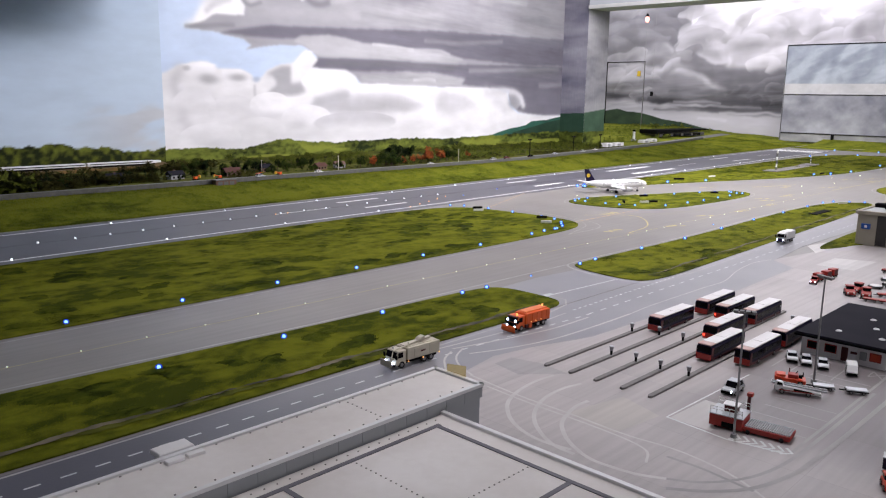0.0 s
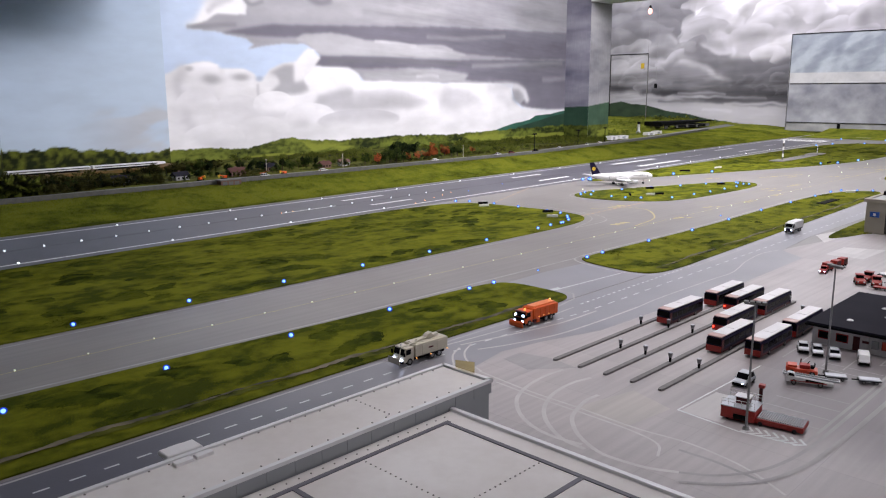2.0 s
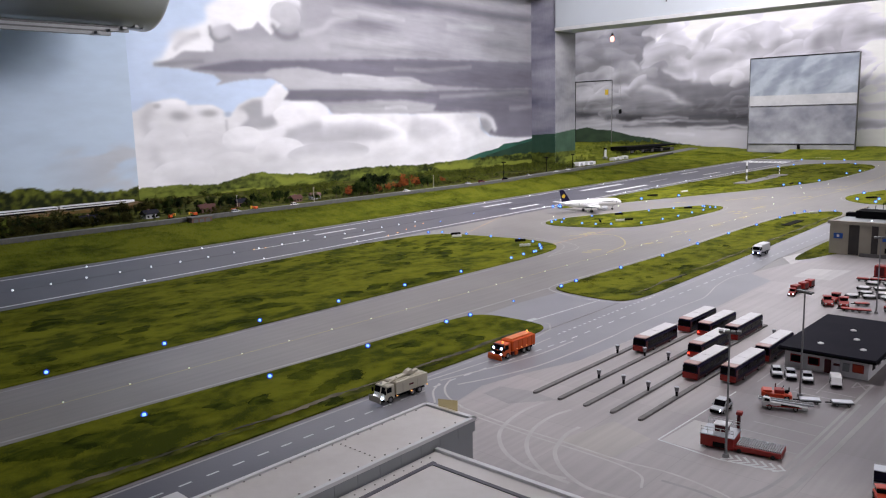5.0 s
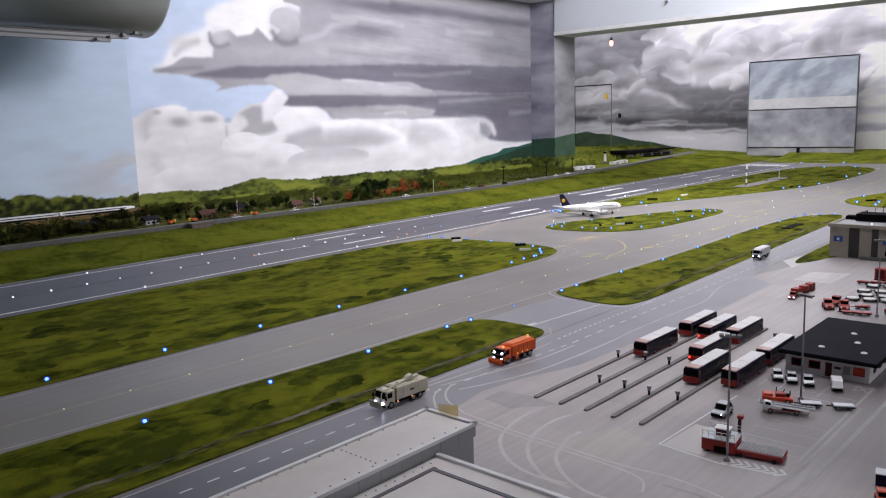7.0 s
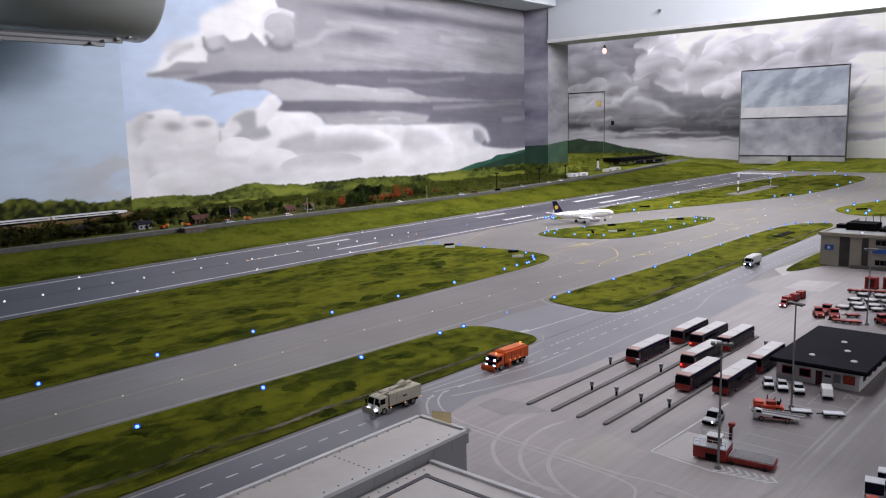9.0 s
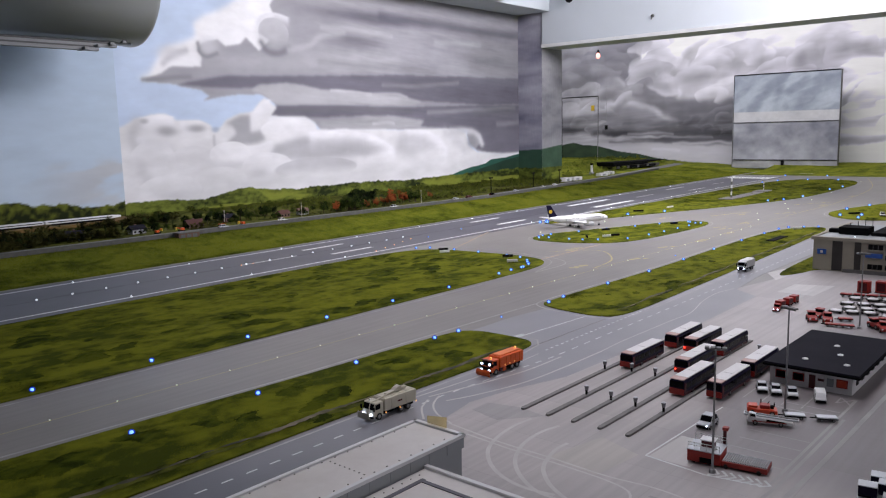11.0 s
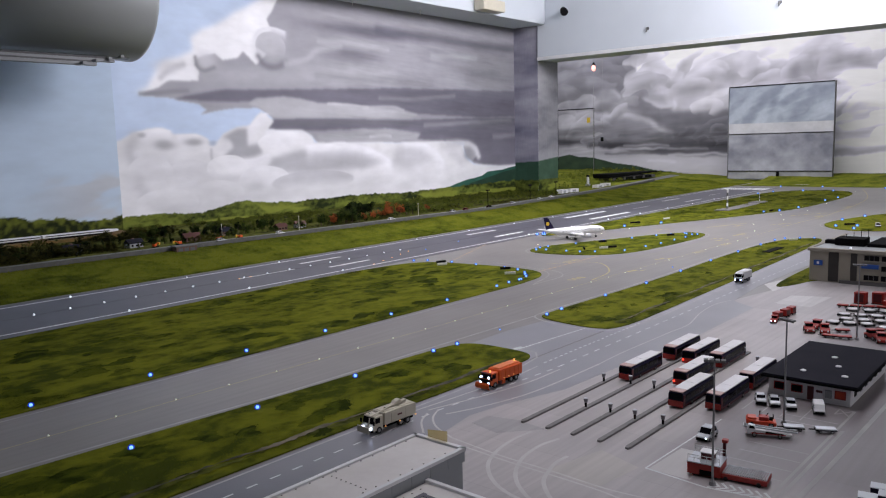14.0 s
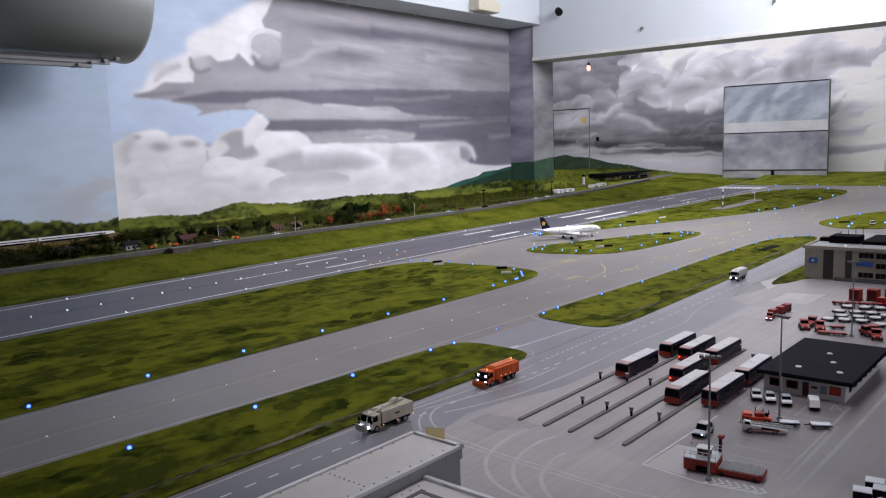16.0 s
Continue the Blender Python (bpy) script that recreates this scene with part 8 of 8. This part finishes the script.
# ---- pier building under the camera ----
pier = thing("terminal_pier", "grey pier building with a pale roof and metal edge", "building")
part("wall", box(-1.2, 0.566, 0.512, 0.600, 0, 0.1135), M["grey_wall"], pier)
part("roof_sheet", box(-1.2, 0.562, 0.516, 0.596, 0.1135, 0.1150), M["roof_felt"], pier, "pale roof sheeting")
for a in ((-1.2, 0.571, 0.597, 0.603), (-1.2, 0.571, 0.5085, 0.5145), (0.564, 0.571, 0.5085, 0.603)):
    part("roof_edge", box(*a, 0.1125, 0.1175, 0.0006), M["metal_edge"], pier, "pale metal roof edge")
for k in range(36):
    part("cladding_panel", box(-0.726 + 0.036 * k, -0.6905 + 0.036 * k, 0.5105, 0.512, 0.0968, 0.1122), M["grey_wall"], pier)
for k in range(5):
    part("end_panel", box(0.566, 0.5675, 0.514 + 0.017 * k, 0.5305 + 0.017 * k, 0.002, 0.1122), M["grey_wall"], pier)
std = part("stud", ball(0.54, 0.594, 0.1152, 0.0013, 0.7, n=6), M["roof_stud"], pier)
for k in range(1, 60):
    share(std, Matrix.Translation((-0.022 * k, 0, 0)))
for k in range(0, 60):
    share(std, Matrix.Translation((-0.022 * k, -0.0735, 0)))
for k in range(8):
    share(std, Matrix.Translation((-0.145, -0.006 - 0.009 * k, 0)))
hatch = part("roof_hatch", prism([(0.146, 0.1150), (0.190, 0.1150), (0.188, 0.1195), (0.148, 0.1195)], 0.604, 0.626, bevel=0.0008), M["hut_wall"], pier, "pale roof hatch")
for x in (0.146, 0.170):
    part("vent_box", box(x, x + 0.020, 0.582, 0.591, 0.115, 0.119, 0.0008), M["hut_wall"], pier, "small roof vent")
glue = thing("amber_film_piece", "small upright piece of translucent amber film on the roof", "film")
bm = loft([[(0.5690, 0.5425, 0.1155), (0.5705, 0.5425, 0.1155), (0.5705, 0.5775, 0.1155), (0.5690, 0.5775, 0.1155)],
           [(0.5692, 0.5420, 0.1330), (0.5702, 0.5420, 0.1330), (0.5702, 0.5785, 0.1275), (0.5692, 0.5785, 0.1275)]])
part("film", bm, M["amber_film"], glue)

hall = thing("terminal_hall", "terminal hall with a pale flat roof in framed fields", "building")
part("wall", box(-1.6, 0.488, -1.6, 0.509, 0, 0.094), M["grey_wall"], hall)
part("roof_sheet", box(-1.6, 0.487, -1.6, 0.508, 0.094, 0.0965), M["roof_felt"], hall, "pale roof sheeting")
part("roof_edge", box(0.485, 0.492, -1.6, 0.509, 0.0955, 0.1005, 0.0007), M["metal_edge"], hall, "pale metal roof edge")
part("dark_strip", box(-1.6, 0.460, 0.4825, 0.4885, 0.0966, 0.0977), M["dark_strip"], hall, "dark roof strip")
part("dark_strip", box(0.452, 0.458, -1.6, 0.4825, 0.0966, 0.0977), M["dark_strip"], hall, "dark roof strip")
for y in (0.282, 0.10, -0.08):
    part("dark_strip", box(-1.6, 0.452, y - 0.003, y + 0.003, 0.0966, 0.0975), M["dark_strip"], hall, "dark roof strip")
for x in (0.225, 0.0):
    part("dark_strip", box(x - 0.003, x + 0.003, -1.6, 0.4825, 0.0966, 0.0976), M["dark_strip"], hall, "dark roof strip")
std = part("stud", ball(0.466, 0.499, 0.0968, 0.0012, 0.7, n=6), M["roof_stud"], hall)
for k in range(1, 70):
    share(std, Matrix.Translation((-0.016 * k, 0.0, 0)))
for k in range(0, 24):
    share(std, Matrix.Translation((-0.149, -0.022 - 0.0082 * k, 0)))
for k in range(0, 15):
    share(std, Matrix.Translation((-0.018 - 0.0082 * k, -0.163, 0)))

# ---- airfield lights and signs ----
def light_kind(name, label, mat, r, h, lens=None):
    t = thing(name, label, "airfield light", label + " group")
    part("base", tube((0, 0, 0), (0, 0, h), r * 0.55, r * 0.45, 7), M["stud"], t)
    part("lamp", ball(0, 0, h + r * 0.4, r, 0.9), mat, t, "glowing lamp")
    # see-through glowing shell added round the lamp for its bloom
    if lens:
        part("lens", ball(0, 0, h + r * 0.4, r * 1.55, 0.9, n=10), lens, t, "glowing shell for the lamp's blue halo")
    return t


def lights(first, points, z):
    first.matrix_basis = pose(*points[0], z)
    for p in points[1:]:
        copy_thing(first, pose(*p, z))


row = [(0.145 + 0.274 * k, 1.165) for k in range(-3, 5)] + [(1.332, 1.161), (1.772, 1.166), (1.865, 1.172), (2.139, 1.168), (2.43, 1.16), (2.75, 1.17), (3.08, 1.18), (3.40, 1.18), (3.70, 1.18), (3.91, 1.18), (4.0, 1.16), (4.05, 1.10), (4.09, 1.04)]
row += [(0.409 + 0.273 * k, 1.573) for k in range(-4, 6)]
row += [(2.08, 1.59), (2.17, 1.60), (2.25, 1.60), (2.33, 1.63), (2.39, 1.68), (2.44, 1.75), (2.455, 1.83), (2.46, 1.99), (2.46, 2.13), (2.44, 2.26), (2.40, 2.31)]
row += [(2.993, 2.03), (3.964, 1.615), (3.99, 1.70), (2.357, 1.655), (2.317, 1.622), (2.238, 1.60)]
row += [(3.02, 2.05), (3.07, 2.06), (3.02, 1.99), (3.13, 2.05), (3.03, 1.88), (3.04, 1.81), (3.08, 1.75), (3.19, 1.65), (3.37, 1.63), (3.52, 1.62), (3.68, 1.62), (3.82, 1.62), (3.95, 1.64), (3.97, 1.68), (3.90, 1.74), (3.82, 1.79), (3.65, 1.85), (3.47, 1.92), (3.30, 1.99)]
lights(light_kind("taxiway_light", "small blue taxiway edge light", M["blue_light"], 0.0041, 0.003, M["blue_halo"]), row, 0.003)
far = [(3.55, 2.40), (3.565, 2.36), (3.62, 2.40), (3.58, 2.38), (3.66, 2.37), (3.88, 2.27), (4.17, 2.17), (4.45, 2.06), (5.45, 1.76), (5.6, 1.70), (5.9, 1.66), (6.66, 1.68), (7.0, 1.67), (7.9, 1.94), (7.85, 2.2), (7.6, 2.40), (7.3, 2.44), (4.62, 0.98), (4.72, 1.1), (4.78, 1.0), (5.1, 1.16), (5.4, 1.1), (4.9, 0.85)]
far += [(8.5, 2.2), (8.4, 1.6), (8.45, 2.6), (8.5, 1.2)]
lights(light_kind("taxiway_light", "blue taxiway light on a far island", M["blue_light"], 0.0064, 0.003, M["blue_halo"]), far, 0.003)
lights(light_kind("runway_light", "white runway centre light", M["white_light"], 0.0036, 0.0006), [(0.335 + 0.123 * k, runway_y(0.335 + 0.123 * k, 0.004)) for k in range(-6, 20)], ZA)
lights(light_kind("runway_light", "white runway edge light", M["white_light"], 0.0036, 0.0008), [(0.55 + 0.5 * k, runway_y(0.55 + 0.5 * k, o)) for k in range(-3, 13) for o in (-0.222, 0.225)
                                                                                           if not (o < 0 and 2.2 < 0.55 + 0.5 * k < 3.5)], ZA)
lights(light_kind("taxiway_light", "pale taxiway centre light", M["green_light"], 0.0017, 0.0004), [(0.360 + 0.1335 * k, 1.370 - 0.008 * 0.1335 * k) for k in range(-7, 28)], ZA)
lights(light_kind("taxiway_light", "blue light set in the taxiway", M["blue_light"], 0.0024, 0.0004, M["blue_halo"]), [(1.545, 1.178), (2.85, 1.25), (2.75, 2.55), (3.1, 2.62), (4.0, 2.6)], ZA)
lights(light_kind("taxiway_light", "amber stop bar light", M["amber_light"], 0.0024, 0.0004), [(2.25 + 0.1 * k, 2.42 + 0.04 * k) for k in range(5)] + [(1.66, runway_y(1.66)), (1.72, runway_y(1.72))], ZA)
lights(light_kind("taxiway_light", "pale far taxiway light", M["green_light"], 0.0030, 0.0004), [(4.3 + 0.35 * k, 1.42 + 0.03 * k + 0.10 * (k % 2)) for k in range(11)] + [(3.2 + 0.3 * k, 2.16 - 0.02 * k) for k in range(4)], ZA)


def make_sign(x, y, turn, pale, w=0.058):
    t = thing("airfield_sign", "low black airfield sign on legs" if not pale else "low white airfield sign on legs", "sign", "airfield signs", pose(x, y, 0.003, 0, 0, turn))
    part("panel", box(-w / 2, w / 2, -0.003, 0.003, 0.003, 0.013, 0.001), M["metal_edge"] if pale else M["black"], t)
    for s in (-1, 1):
        part("leg", box(s * w * 0.35 - 0.001, s * w * 0.35 + 0.001, -0.001, 0.001, 0, 0.004), M["stud"], t)


for x, y, turn, pale in ((2.42, 2.16, -30, False), (2.37, 2.11, -30, True), (2.42, 1.80, -40, False), (2.33, 1.71, -40, True), (3.13, 1.84, 40, False), (3.42, 1.90, -35, False), (3.25, 1.75, -35, False),
                         (3.20, 1.77, -35, True), (4.37, 2.20, -35, False), (3.85, 1.72, -35, False), (5.55, 1.74, 0, False), (4.82, 1.05, -40, False), (4.70, 2.14, -10, True), (3.95, 1.10, -40, True)):
    make_sign(x, y, turn, pale, 0.045 if x < 4 else 0.07)
for x, y, h, rad in ((5.58, 2.07, 0.15, 0.0062), (6.35, 2.10, 0.07, 0.0035)):
    t = thing("marker_post", "black and white banded marker post", "post", "marker posts", pose(x, y, 0.003))
    for k in range(6):
        part("band", tube((0, 0, h * k / 6), (0, 0, h * (k + 1) / 6), rad, n=10), M["white"] if k % 2 else M["stud"], t)
    part("footing", box(-0.12, 0.05, -0.05, 0.05, -0.001, 0.006, 0.002), M["apron_park"], t)
structure("service_path", sheet([(5.55, 2.02), (6.4, 2.05), (6.4, 2.14), (5.55, 2.12)], 0.003, 0.0042), M["apron_park"], "short concrete path to the marker posts", "path")
